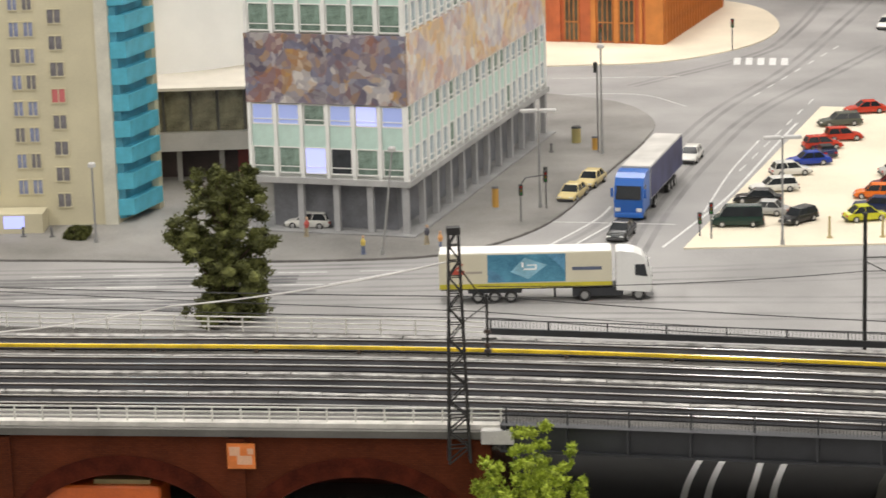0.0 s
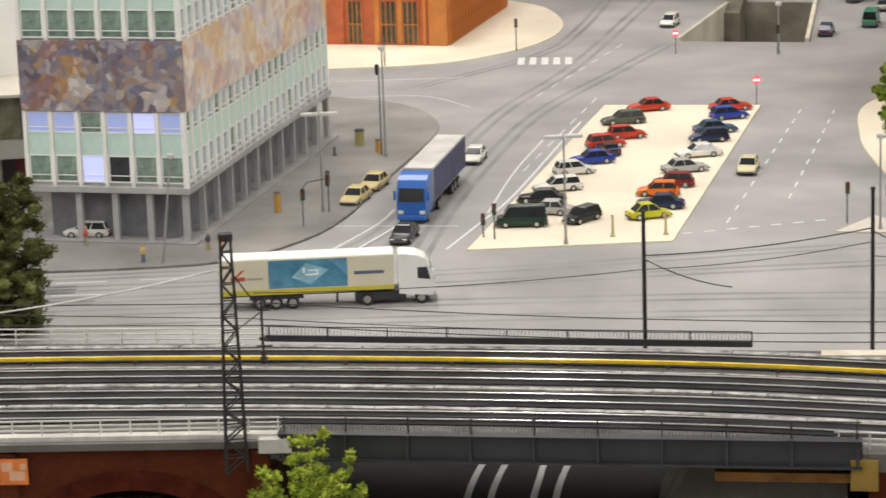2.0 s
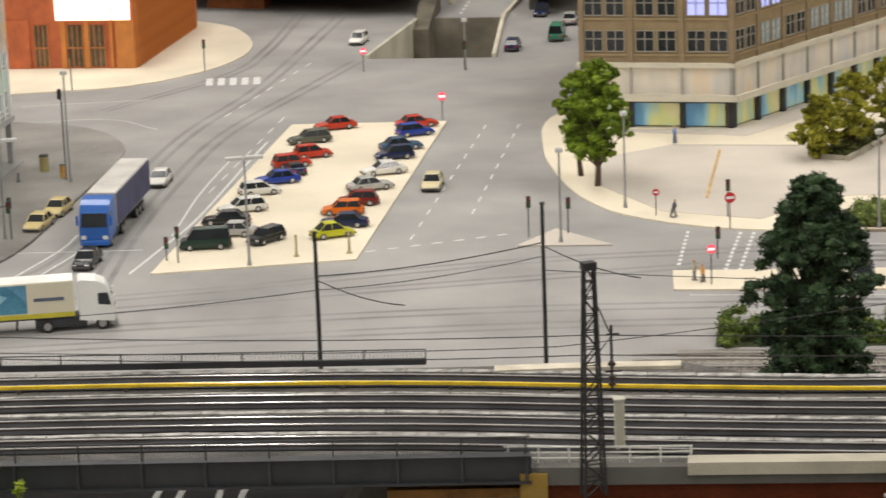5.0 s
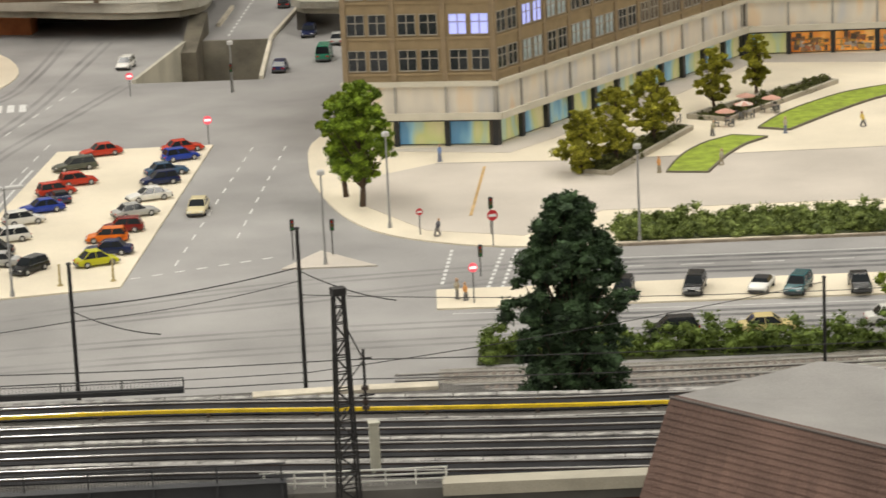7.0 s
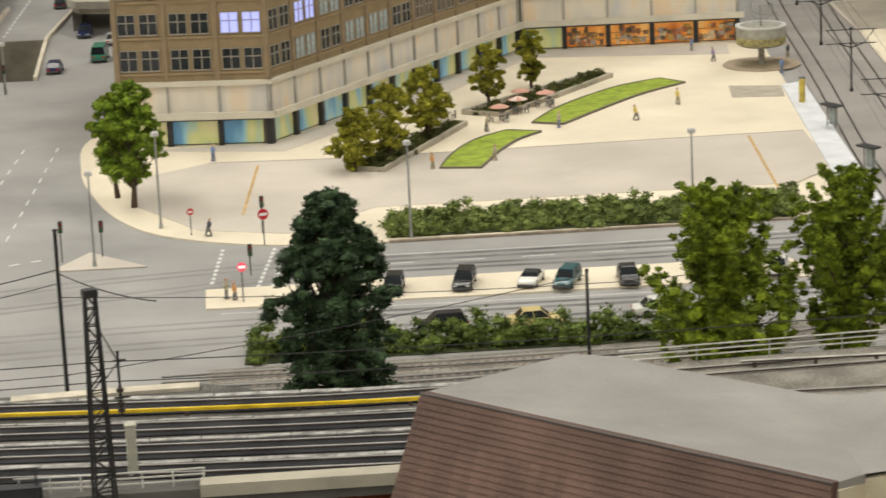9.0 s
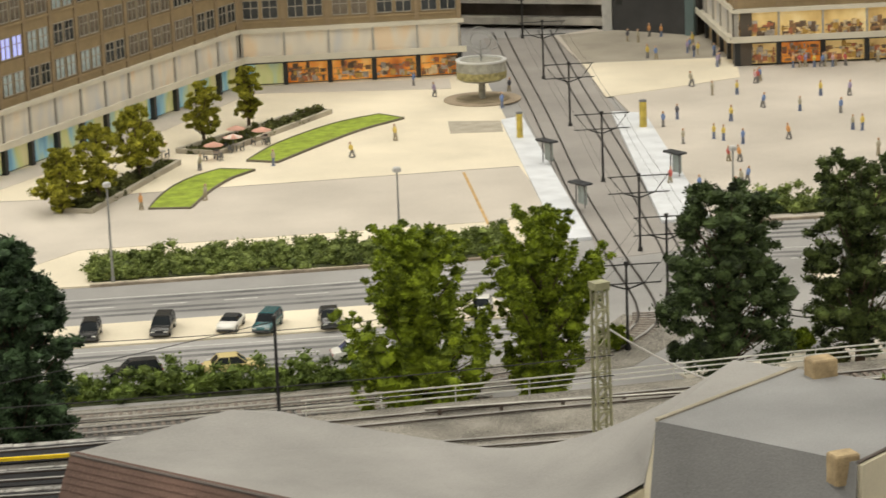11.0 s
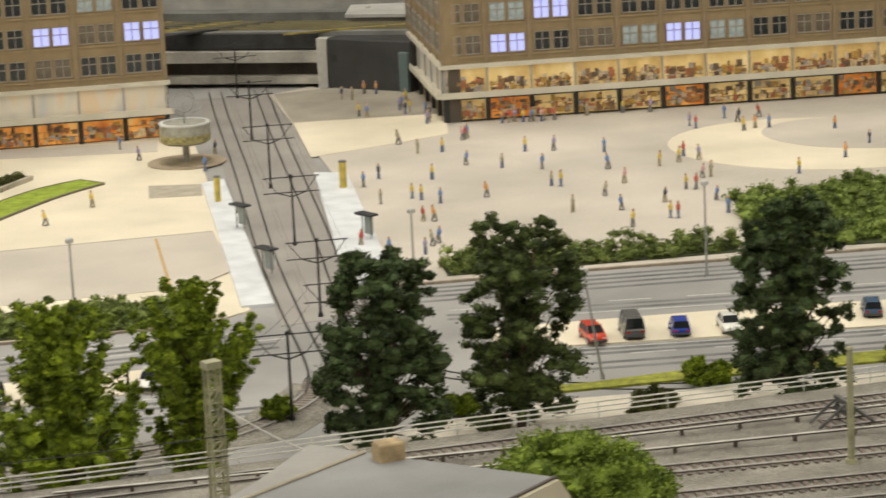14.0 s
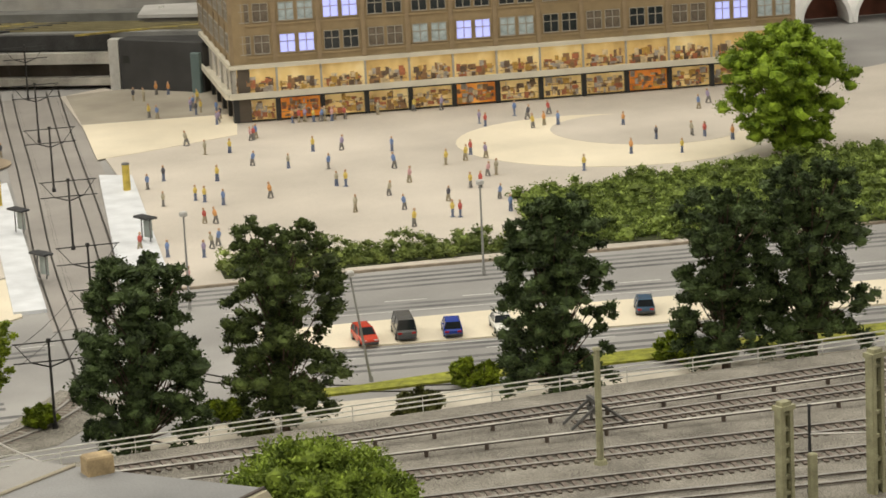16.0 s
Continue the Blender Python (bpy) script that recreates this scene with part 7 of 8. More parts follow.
# kerb edges of pale stone
for pts in ([(92.5, 58.6), (118.2, 52.8), (132.0, 49.7)], [(150.8, 53.4), (173.7, 47.0), (205.7, 36.8), (246.4, 27.8)]):
    b2 = BM()
    ribbon(b2, smooth_line(pts, 3), 0.4, 0, 0.24)
    tagged(part("kerb", b2, mat("kerb_brown", (0.3, 0.25, 0.19), 0.85, vary=0.2, size=80)), "brownish kerb stones along the road", "kerb", kind="structure")
b2 = BM()
ribbon(b2, smooth_line([(-80, 63.4), (-36.6, 60.5), (-18, 58.5), (-4.7, 58.1), (5, 59.5), (11.6, 66), (15.7, 74.8), (19.6, 90), (24.6, 108)], 3), 0.2, 0, 0.2)
tagged(part("kerb", b2, mat("kerb_dark", (0.16, 0.15, 0.14), 0.85, vary=0.2, size=80)), "dark kerb along the grey pavement", "kerb", kind="structure")
for p, q in (((88.5, 97.5), (82.1, 75.5)), ((140.2, 87.0), (133.6, 63.0))):
    b2 = BM()
    ribbon(b2, [p, q], 0.3, 0.2, 0.23)
    tagged(part("paving_strip", b2, mat("tan_strip", (0.5, 0.33, 0.14), 0.8, vary=0.2, size=90)), "tan strip in the paving", "paving", kind="structure")
for pts in ([(83.9, 101.3), (98.4, 96.5), (146.5, 86.8)], [(134.4, 62.4), (139.9, 66.7), (142.2, 68.5)]):
    b2 = BM()
    ribbon(b2, pts, 0.12, 0.2, 0.225)
    tagged(part("paving_joint", b2, mat("joint_grey", (0.25, 0.22, 0.19), 0.9)), "dark joint line in the paving", "paving", kind="structure")
slab("paving_patch", [(146.5, 107.6), (152.1, 105.4), (154.2, 111.6), (148.8, 114.5)], 0.16, 0.19, mat("patch_beige", (0.4, 0.36, 0.29), 0.85, vary=0.12, size=60), "darker rectangular patch in the paving", category="paving")

# ---- tram line ----
bed_m = mat("tram_street", (0.3, 0.28, 0.26), 0.8, vary=0.1, size=10, bump=0.15)
slab("tram_street", [(137.9, 45.0), (149.6, 44.5), (183.7, 163.6), (174.0, 167.6)], 0.0, 0.05, bed_m, "grey-brown tram street surface", category="road")
rail_dark = mat("tram_rail", (0.06, 0.055, 0.05), 0.4, 0.6, vary=0.2)
TA = [(177.7, 171.1), (171.7, 152.0), (160.0, 113.4), (147.9, 75.0), (141.4, 52.5), (139.2, 44.5), (134.6, 28.1), (130.2, 20.2), (121.5, 14.5), (110.5, 12.9), (95.3, 15.3), (82.0, 18.0), (70.7, 20.9), (64.0, 22.3)]
TC = [(112.0, 7.4), (98.8, 11.1), (82.0, 14.2), (70.0, 17.2), (63.0, 18.9)]
TB = [(183.6, 169.2), (171.6, 131.0), (158.2, 87.0), (150.0, 61.0), (146.4, 49.6), (142.8, 36.9), (142.9, 22.8), (151.8, 11.3), (166.9, 1.6)]
for ln in (TA, TB, TC):
    t = thing("tram_track", "polished rails on the ballast behind the viaduct" if ln is TC else "dark grooved tram rails in the street", "tram track", group="tram tracks")
    sl = smooth_line(ln, 2)
    for d in (-0.83, 0.83):
        b2 = BM()
        ribbon(b2, offset(sl, d), 0.19, 0.02, 0.085)
        part("rail", b2, rail_dark, t)
    if ln is not TB:
        for d in (-0.83, 0.83):
            b2 = BM()
            ribbon(b2, offset([p for p in sl if p[0] < 132 and p[1] < 24], d), 0.22, 0.086, 0.2)
            part("railhead", b2, rail_top, t, "polished railhead on the ballasted stretch")
b2 = BM()
ribbon(b2, smooth_line([(98, 14.8), (95.3, 15.3), (82.0, 18.0), (70.7, 20.9), (67.5, 21.6)], 4), 4.2, 0.0, 0.045)
tagged(part("tram_bed", b2, MATS["pale_brown_ballast"]), "pale ballast of the straight tram track", "track bed", kind="structure")
slab("tram_bed", [(135.6, 19.1), (125.8, 11.1), (110.4, 8.9), (97.4, 10.6), (97.6, 17.2), (112.8, 16.1), (123.8, 18.2), (131.6, 26.2)], 0.0, 0.04, MATS["pale_brown_ballast"], "pale ballast of the curving tram track", category="track bed")


slab("track_ballast", [(68.5, 23.2), (71, 22.6), (97.3, 16.0), (97.3, 11.5), (112, 8.8), (112, -2), (84, -8), (64, -2)], 0.0, 0.03, gravel, "grey ballast between viaduct and hedge", category="ballast")
for ln in (TA, TC):
    t = thing("tram_sleepers", "brown sleepers under the tram track", "sleepers")
    slp = None
    for x, y, a in along([p for p in smooth_line(ln, 2) if 68 < p[0] < 134 and p[1] < 27], 0.75):
        if slp is None:
            b2 = BM()
            box(b2, -0.15, -1.35, 0.025, 0.15, 1.35, 0.075)
            slp = part("sleeper", b2, sleeper_m, t)
            slp.matrix_basis = pose(x * C, y * C, 0, 0, 0, a)
        else:
            again(slp, "sleeper", (x, y, 0), a, t)


def tram_mast(x, y, h=7.3, rz=-15):
    t = thing("tram_mast", "dark tram wire mast with cross arms", "mast", (x, y, 0.05), rz, "tram masts")
    b2 = BM()
    rod(b2, (0, 0, 0), (0, 0, h), 0.13, 0.1, 8)
    part("shaft", b2, black_iron, t)
    b2 = BM()
    rod(b2, (0, 0, 0), (0, 0, 0.4), 0.24, 0.2, 8)
    part("foot", b2, black_iron, t)
    for z, w in ((h - 0.1, 2.9), (h - 1.7, 2.9)):
        b2 = BM()
        rod(b2, (-w, 0, z), (w, 0, z), 0.06, None, 5)
        part("cross_arm", b2, black_iron, t)
    for s in (-1, 1):
        b2 = BM()
        rod(b2, (0, 0, h - 2.2), (s * 1.5, 0, h - 1.7), 0.07, None, 5)
        rod(b2, (s * 1.5, 0, h - 1.7), (s * 2.7, 0, h - 0.15), 0.04, None, 5)
        part("strut", b2, black_iron, t)
    b2 = BM()
    rod(b2, (0, 0, h - 0.15), (0, 0, h + 0.15), 0.22, 0.18, 8)
    part("cap", b2, black_iron, t)


MASTS = ((127.3, 15.6), (137.5, 29.8), (142.3, 46.2), (151.5, 75.8), (160.2, 105.0), (169.2, 134.6), (178.6, 164.7))
for x, y in MASTS:
    tram_mast(x, y)
for s in (-2.5, 2.5):
    for zz in (5.5, 7.0):
        wire([(x + s * math.cos(math.radians(-15)), y + s * math.sin(math.radians(-15)), zz) for x, y in MASTS], 0.03, label="thin dark tram wire over the street")

# ---- lamps, signals and signs ----
lamp_grey = mat("lamp_grey", (0.34, 0.34, 0.33), 0.45, 0.3, vary=0.1)


def street_lamp(x, y, h, rz=0, arms=1, lean=0.0, z=0.16, r=0.13):
    kind = "two broad heads" if arms == 2 else "small pale head"
    t = thing("street_lamp", f"slim grey street lamp with {kind}", "street lamp", (x, y, z), rz, "street lamps")
    b2 = BM()
    rod(b2, (0, 0, 0), (lean, 0, h), r, r * 0.65, 8)
    part("pole", b2, lamp_grey, t)
    b2 = BM()
    rod(b2, (0, 0, 0), (0, 0, 0.5), r * 1.7, r * 1.3, 8)
    part("foot", b2, lamp_grey, t)
    for s in ((-1, 1) if arms == 2 else (1,)):
        b2 = BM()
        if arms == 2:
            rbox(b2, min(0.1 * s, 1.75 * s), -0.28, h - 0.1, max(0.1 * s, 1.75 * s), 0.28, h + 0.22, 0.08)
        else:
            rbox(b2, lean - 0.34, -0.3, h - 0.05, lean + 0.34, 0.3, h + 0.4, 0.12)
        part("head", b2, mat("lamp_head", (0.55, 0.54, 0.52), 0.5), t)
    return t


for x, y, h in ((94.8, 59.0, 9.0), (120.3, 51.4, 9.0), (151.2, 44.5, 8.9), (179.4, 39.2, 8.8)):
    street_lamp(x, y, h)
street_lamp(153.8, 11.9, 9.3, 0, 1, -1.4)
street_lamp(36.0, 60.7, 10.0, 5, 2)
street_lamp(65.1, 61.6, 8.6)
street_lamp(73.6, 73.8, 9.2, 200, 1)
street_lamp(-0.8, 59.6, 9.8, 170, 1, -1.2)
street_lamp(20.0, 102.2, 11.4, 10, 1)
street_lamp(13.6, 77.6, 9.6, 0, 2)
street_lamp(69.2, 153.8, 6, 0, 1)
street_lamp(-28.5, 66.5, 7.4, 0, 1)

sig_body = mat("signal_black", (0.02, 0.022, 0.02), 0.5)
post_m = mat("post_grey", (0.13, 0.13, 0.13), 0.5, vary=0.15)


def traffic_light(x, y, h=3.6, rz=-90, arm=0.0, z=0.16):
    t = thing("traffic_light", "dark traffic light on a grey post", "traffic light", (x, y, z), rz, "traffic lights")
    b2 = BM()
    rod(b2, (0, 0, 0), (0, 0, h), 0.08, None, 6)
    part("post", b2, post_m, t)
    heads = [(0.1, 0, h - 1.0)]
    if arm:
        b2 = BM()
        rod(b2, (0, 0, h), (0.15, arm * 0.2, h + 0.7), 0.07, None, 6)
        rod(b2, (0.15, arm * 0.2, h + 0.7), (0.15, arm, h + 0.9), 0.06, None, 6)
        part("arm", b2, post_m, t)
        heads.append((0.15, arm, h + 0.2))
    for hx, hy, hz in heads:
        b2 = BM()
        rbox(b2, hx - 0.05, hy - 0.2, hz, hx + 0.25, hy + 0.2, hz + 1.1, 0.05)
        hd = part("head", b2, sig_body, t)
        for k, c in enumerate(((0.02, 0.12, 0.03), (0.15, 0.09, 0.01), (0.25, 0.015, 0.01))):
            b2 = BM()
            rod(b2, (hx + 0.25, hy, hz + 0.2 + 0.33 * k), (hx + 0.29, hy, hz + 0.2 + 0.33 * k), 0.12, None, 8)
            part("lens", b2, mat("lens_%d" % k, c, 0.2), hd)


for x, y, h, rz, arm in ((11.8, 71.8, 3.6, -80, 2.4), (14.2, 77.2, 4.0, 100, 0), (28.6, 64.6, 2.2, -90, 0), (29.6, 63.4, 3.4, -90, 0), (62.5, 64.3, 3.9, -90, 0), (66.4, 65.0, 3.4, -90, 0), (82.3, 67.3, 3.6, -90, 0), (37.3, 162.8, 4.0, -90, 0), (20.6, 155.4, 5.0, -90, 0), (19.6, 103, 9.6, 150, 0), (69.0, 153.3, 3.6, -90, 0), (77.7, 51.6, 2.9, -90, 0)):
    traffic_light(x, y, h, rz, arm)

sign_red = mat("sign_red", (0.55, 0.02, 0.03), 0.4)
sign_red_lit = glow("sign_red_lit", (0.9, 0.12, 0.16), 0.5)


def round_sign(x, y, h=2.9, r=0.45, z=0.16, lit_=False):
    t = thing("round_sign", "round red sign with white bar on a post", "road sign", (x, y, z), 0, "road signs")
    b2 = BM()
    rod(b2, (0, 0, 0), (0, 0, h), 0.06, None, 6)
    part("post", b2, post_m, t)
    b2 = BM()
    rod(b2, (0, -0.06, h), (0, -0.12, h), r, None, 16)
    d = part("disc", b2, sign_red_lit if lit_ else sign_red, t)
    b2 = BM()
    box(b2, -r * 0.7, -0.14, h - r * 0.25, r * 0.7, -0.12, h + r * 0.25)
    part("white_bar", b2, glow("white_bar_lit", (1.0, 0.9, 0.9), 0.9) if lit_ else white_p, d)


round_sign(62.1, 122.3, 2.8, 0.5, 0.16, True)
round_sign(56.8, 157, 2.6, 0.45, 0, True)
round_sign(81.4, 62.5, 3.0, 0.52, 0.16, False)
round_sign(75.8, 69.7, 2.3, 0.34)
round_sign(75.1, 42.7, 3.2, 0.42, 0.16, True)


def bollard(x, y, h, c, label):
    t = thing("bollard", label, "bollard", (x, y, 0.16), 0, "posts on the pavement")
    b2 = BM()
    rod(b2, (0, 0, 0), (0, 0, h), 0.13, 0.1, 8)
    part("post", b2, c, t)
    b2 = BM()
    rod(b2, (0, 0, 0), (0, 0, 0.12), 0.3, 0.26, 8)
    part("foot", b2, c, t)
    b2 = BM()
    rod(b2, (0, 0, h), (0, 0, h + 0.15), 0.16, 0.1, 8)
    part("cap", b2, c, t)


tan_post = mat("tan_post", (0.42, 0.34, 0.16), 0.7)
for x, y, h in ((40.5, 62.9, 1.9), (45.4, 62.8, 2.0)):
    bollard(x, y, h, tan_post, "tan post on the car park edge")
for x, y in ((-36, 69.5), (-33.2, 69.2), (14.6, 103.5)):
    bollard(x, y, 0.8, post_m, "short dark post on the pavement")


def column_sign(x, y, h, r, body, band, label):
    t = thing("advertising_column", label, "column", (x, y, 0.16))
    b2 = BM()
    rod(b2, (0, 0, 0), (0, 0, h), r, None, 12)
    part("shaft", b2, body, t)
    b2 = BM()
    rod(b2, (0, 0, h), (0, 0, h + 0.18), r * 1.15, r * 0.9, 12)
    part("cap", b2, band, t)


yel = mat("yellow_poster", (0.55, 0.42, 0.08), 0.6, vary=0.2, size=120)
column_sign(166.6, 98.9, 3.1, 0.42, yel, post_m, "yellow advertising column on the market square")
column_sign(152.2, 100.6, 2.9, 0.35, yel, post_m, "yellow advertising column at the tram stop")
column_sign(9.2, 78.2, 1.9, 0.32, mat("orange_post", (0.55, 0.3, 0.06), 0.6), post_m, "orange-yellow column on the grey pavement")
column_sign(17.3, 108.3, 1.6, 0.5, mat("olive_post", (0.35, 0.3, 0.12), 0.6), sig_body, "olive column on the grey pavement")
column_sign(19.3, 104.4, 1.3, 0.35, MATS["orange_post"], post_m, "small yellow column on the grey pavement")


def shelter(x, y, rz, label):
    t = thing("tram_shelter", label, "shelter", (x, y, 0.4), rz)
    for s in (-0.7, 0.7):
        b2 = BM()
        rod(b2, (s, 0, 0), (s, 0, 2.4), 0.07, None, 6)
        part("post", b2, post_m, t)
    b2 = BM()
    rbox(b2, -1.3, -0.6, 2.4, 1.3, 0.6, 2.6, 0.06)
    part("roof", b2, dark_steel, t)
    b2 = BM()
    box(b2, -0.7, 0.25, 0.3, 0.7, 0.3, 2.2)
    part("panel", b2, mat("shelter_panel", (0.3, 0.34, 0.32), 0.2, vary=0.2), t)


shelter(158.5, 73.1, -75, "dark roofed tram shelter on the platform")
shelter(149.3, 85.7, -75, "dark roofed tram shelter on the platform")
shelter(144.1, 64.5, -75, "dark roofed tram shelter on the platform")


# ---- the drum kiosk ----
def kiosk():
    t = thing("drum_clock", "grey drum with yellow band on a post", "monument", (157.3, 125.2, 0.16))
    drum_g = mat("drum_grey", (0.33, 0.32, 0.27), 0.6, vary=0.2, size=120)
    for nm, z0, z1, r0, r1, m in (("base_disc", 0.0, 0.12, 4.7, 4.7, mat("disc_ring", (0.35, 0.28, 0.2), 0.8)), ("base_inner", 0.12, 0.18, 3.3, 3.3, mat("disc_inner", (0.28, 0.23, 0.15), 0.85, vary=0.2)), ("post", 0.15, 2.6, 0.42, 0.38, drum_g), ("drum_underside", 2.4, 2.7, 2.5, 3.0, drum_g), ("drum_band", 2.7, 3.6, 3.0, 3.05, mat("drum_yellow", (0.32, 0.28, 0.12), 0.6, vary=0.35, size=180)), ("drum_wall", 3.6, 4.75, 3.05, 3.0, drum_g)):
        b2 = BM()
        rod(b2, (0, 0, z0), (0, 0, z1), r0, r1, 28)
        part(nm, b2, m, t)
    b2 = BM()
    n = 32
    for i in range(n):
        a, b = math.tau * i / n, math.tau * (i + 1) / n
        hexa(b2, [(r * math.cos(q), r * math.sin(q), z) for z in (4.75, 4.95) for r, q in ((2.6, a), (3.08, a), (3.08, b), (2.6, b))])
    part("rim", b2, mat("rim_pale", (0.6, 0.6, 0.58), 0.5), t, "pale rim ring")
    for rr, tilt in ((2.2, 20), (1.7, 70), (1.2, 120)):
        b2 = BM()
        prev = None
        m3 = Euler((radians(tilt), radians(tilt * 0.5), 0)).to_matrix()
        for i in range(25):
            p = m3 @ Vector((rr * math.cos(math.tau * i / 24), rr * math.sin(math.tau * i / 24), 0)) + Vector((0, 0, 7.2))
            if prev is not None:
                rod(b2, prev, p, 0.06, None, 4)
            prev = p
        part("ring", b2, lamp_grey, t)
    b2 = BM()
    rod(b2, (0, 0, 4.7), (0, 0, 7.3), 0.12, 0.08, 8)
    part("spindle", b2, lamp_grey, t)


kiosk()

# ---- cafe among the beds ----
par_m = mat("parasol_salmon", (0.62, 0.34, 0.26), 0.7, vary=0.15)
par_w = mat("parasol_white", (0.7, 0.62, 0.55), 0.7)
for i, (x, y) in enumerate(((113.3, 111.6), (118.6, 107.7), (121.8, 111.0), (125.8, 113.1), (123.5, 115.5))):
    t = thing("parasol", "salmon parasol over a cafe table", "parasol", (x, y, 0.16), 30 * i, "cafe parasols")
    b2 = BM()
    rod(b2, (0, 0, 0), (0, 0, 1.9), 0.05, None, 6)
    part("pole", b2, post_m, t)
    b2 = BM()
    for k in range(8):
        a, b = math.tau * k / 8, math.tau * (k + 1) / 8
        f = b2.faces.new([b2.verts.new(p) for p in ((1.15 * math.cos(a), 1.15 * math.sin(a), 1.65), (1.15 * math.cos(b), 1.15 * math.sin(b), 1.65), (0, 0, 2.05))])
        f.material_index = k % 2
        f = b2.faces.new([b2.verts.new(p) for p in ((1.15 * math.cos(b), 1.15 * math.sin(b), 1.6), (1.15 * math.cos(a), 1.15 * math.sin(a), 1.6), (0, 0, 2.0))])
    part("canopy", b2, [par_m, par_w if i == 2 else par_m], t)
    for s in range(3):
        a = math.tau * s / 3 + i
        ch = thing("cafe_chair", "small dark cafe chair beside a parasol", "chair", (x + 1.0 * math.cos(a), y + 1.0 * math.sin(a), 0.16), math.degrees(a), "cafe chairs")
        b2 = BM()
        box(b2, -0.22, -0.22, 0.42, 0.22, 0.22, 0.5)
        part("seat", b2, post_m, ch)
        b2 = BM()
        box(b2, 0.17, -0.22, 0.5, 0.22, 0.22, 1.0)
        part("backrest", b2, post_m, ch)
        for lx, ly in ((-0.18, -0.18), (0.18, -0.18), (0.18, 0.18), (-0.18, 0.18)):
            shared(("chair_leg",), "leg", lambda b: box(b, -0.03, -0.03, 0, 0.03, 0.03, 0.42), post_m, ch, (lx, ly, 0))
    tb = thing("cafe_table", "small round cafe table under a parasol", "table", (x + 0.3, y - 0.2, 0.16), 0, "cafe tables")
    b2 = BM()
    rod(b2, (0, 0, 0.8), (0, 0, 0.88), 0.5, None, 12)
    part("top", b2, concrete, tb)
    b2 = BM()
    rod(b2, (0, 0, 0), (0, 0, 0.8), 0.06, None, 6)
    part("leg", b2, post_m, tb)

# ---- far structures ----
def road_bridge():
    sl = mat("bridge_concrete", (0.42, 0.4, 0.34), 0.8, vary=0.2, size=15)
    # darker copies of the concrete: shade under the decks given as colour
    side = mat("bridge_soffit_shaded", (0.3, 0.28, 0.22), 0.85, vary=0.25, size=20)
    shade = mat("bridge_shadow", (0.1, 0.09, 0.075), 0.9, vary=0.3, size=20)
    t = thing("road_bridge", "pale concrete bridge with rounded end, underside coloured darker as shade", "bridge", (0, 0, 0))
    edge = [(36, 214), (49, 206.5), (55, 202), (60, 199), (65, 197.3), (68.5, 197.3), (71, 198.8), (72.6, 201.5), (73.6, 205), (78.5, 226)]
    back = [(78.5, 240), (36, 240)]
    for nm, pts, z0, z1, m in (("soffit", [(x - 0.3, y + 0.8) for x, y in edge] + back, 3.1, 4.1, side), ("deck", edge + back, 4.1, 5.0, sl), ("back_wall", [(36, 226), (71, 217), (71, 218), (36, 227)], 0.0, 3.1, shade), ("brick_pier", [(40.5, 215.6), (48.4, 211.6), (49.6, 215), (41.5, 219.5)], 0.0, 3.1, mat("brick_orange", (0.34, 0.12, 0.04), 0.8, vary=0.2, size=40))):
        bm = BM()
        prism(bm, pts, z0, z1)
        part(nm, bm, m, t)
    bm = BM()
    ribbon(bm, offset(smooth_line(edge, 2), 0.2), 0.35, 4.95, 5.45)
    part("parapet", bm, sl, t)
    t = thing("road_bridge", "pale concrete bridge over the side street", "bridge", (0, 0, 0))
    line = [(87.8, 214), (83.6, 196.5), (84.4, 193.2), (91.0, 189.6)]
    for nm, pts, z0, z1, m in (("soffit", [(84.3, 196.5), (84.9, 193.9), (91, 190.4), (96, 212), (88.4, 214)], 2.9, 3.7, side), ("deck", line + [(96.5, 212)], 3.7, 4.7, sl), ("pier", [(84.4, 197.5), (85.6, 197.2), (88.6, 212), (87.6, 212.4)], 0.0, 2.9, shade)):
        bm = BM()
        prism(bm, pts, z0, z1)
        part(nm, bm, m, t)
    t = thing("railway_bridge", "brown steel railway beam crossing above the road bridges", "bridge", (0, 0, 0))
    ra, rb = (42.0, 205.6), (91.0, 187.2)
    bm = BM()
    ribbon(bm, [ra, rb], 1.0, 6.0, 7.6)
    part("beam", bm, mat("beam_brown", (0.13, 0.085, 0.05), 0.7, vary=0.3, size=25), t)
    for x, y, z0 in ((57.0, 201.8, 5.0), (89.8, 191.2, 4.7)):
        bm = BM()
        box(bm, x - 0.3, y - 2.6, 5.75, x + 0.3, y + 0.3, 6.0)
        box(bm, x - 0.3, y - 0.3, z0, x + 0.3, y + 0.3, 5.75)
        part("bracket", bm, MATS["beam_brown"], t)


road_bridge()
trough = thing("underpass_ramp", "concrete ramp sinking into the dark underpass", "underpass", (0, 0, 0))
conc = mat("ramp_concrete", (0.46, 0.44, 0.36), 0.85, vary=0.15, size=20)
cream_top = mat("ramp_cream", (0.6, 0.55, 0.44), 0.8)
HA, HB, HC, HD = Vector((58.4, 165.8, 0)), Vector((73.7, 161.7, 0)), Vector((79.6, 192.0, 0)), Vector((69.0, 195.0, 0))
dn = Vector((0, 0, -6.4))
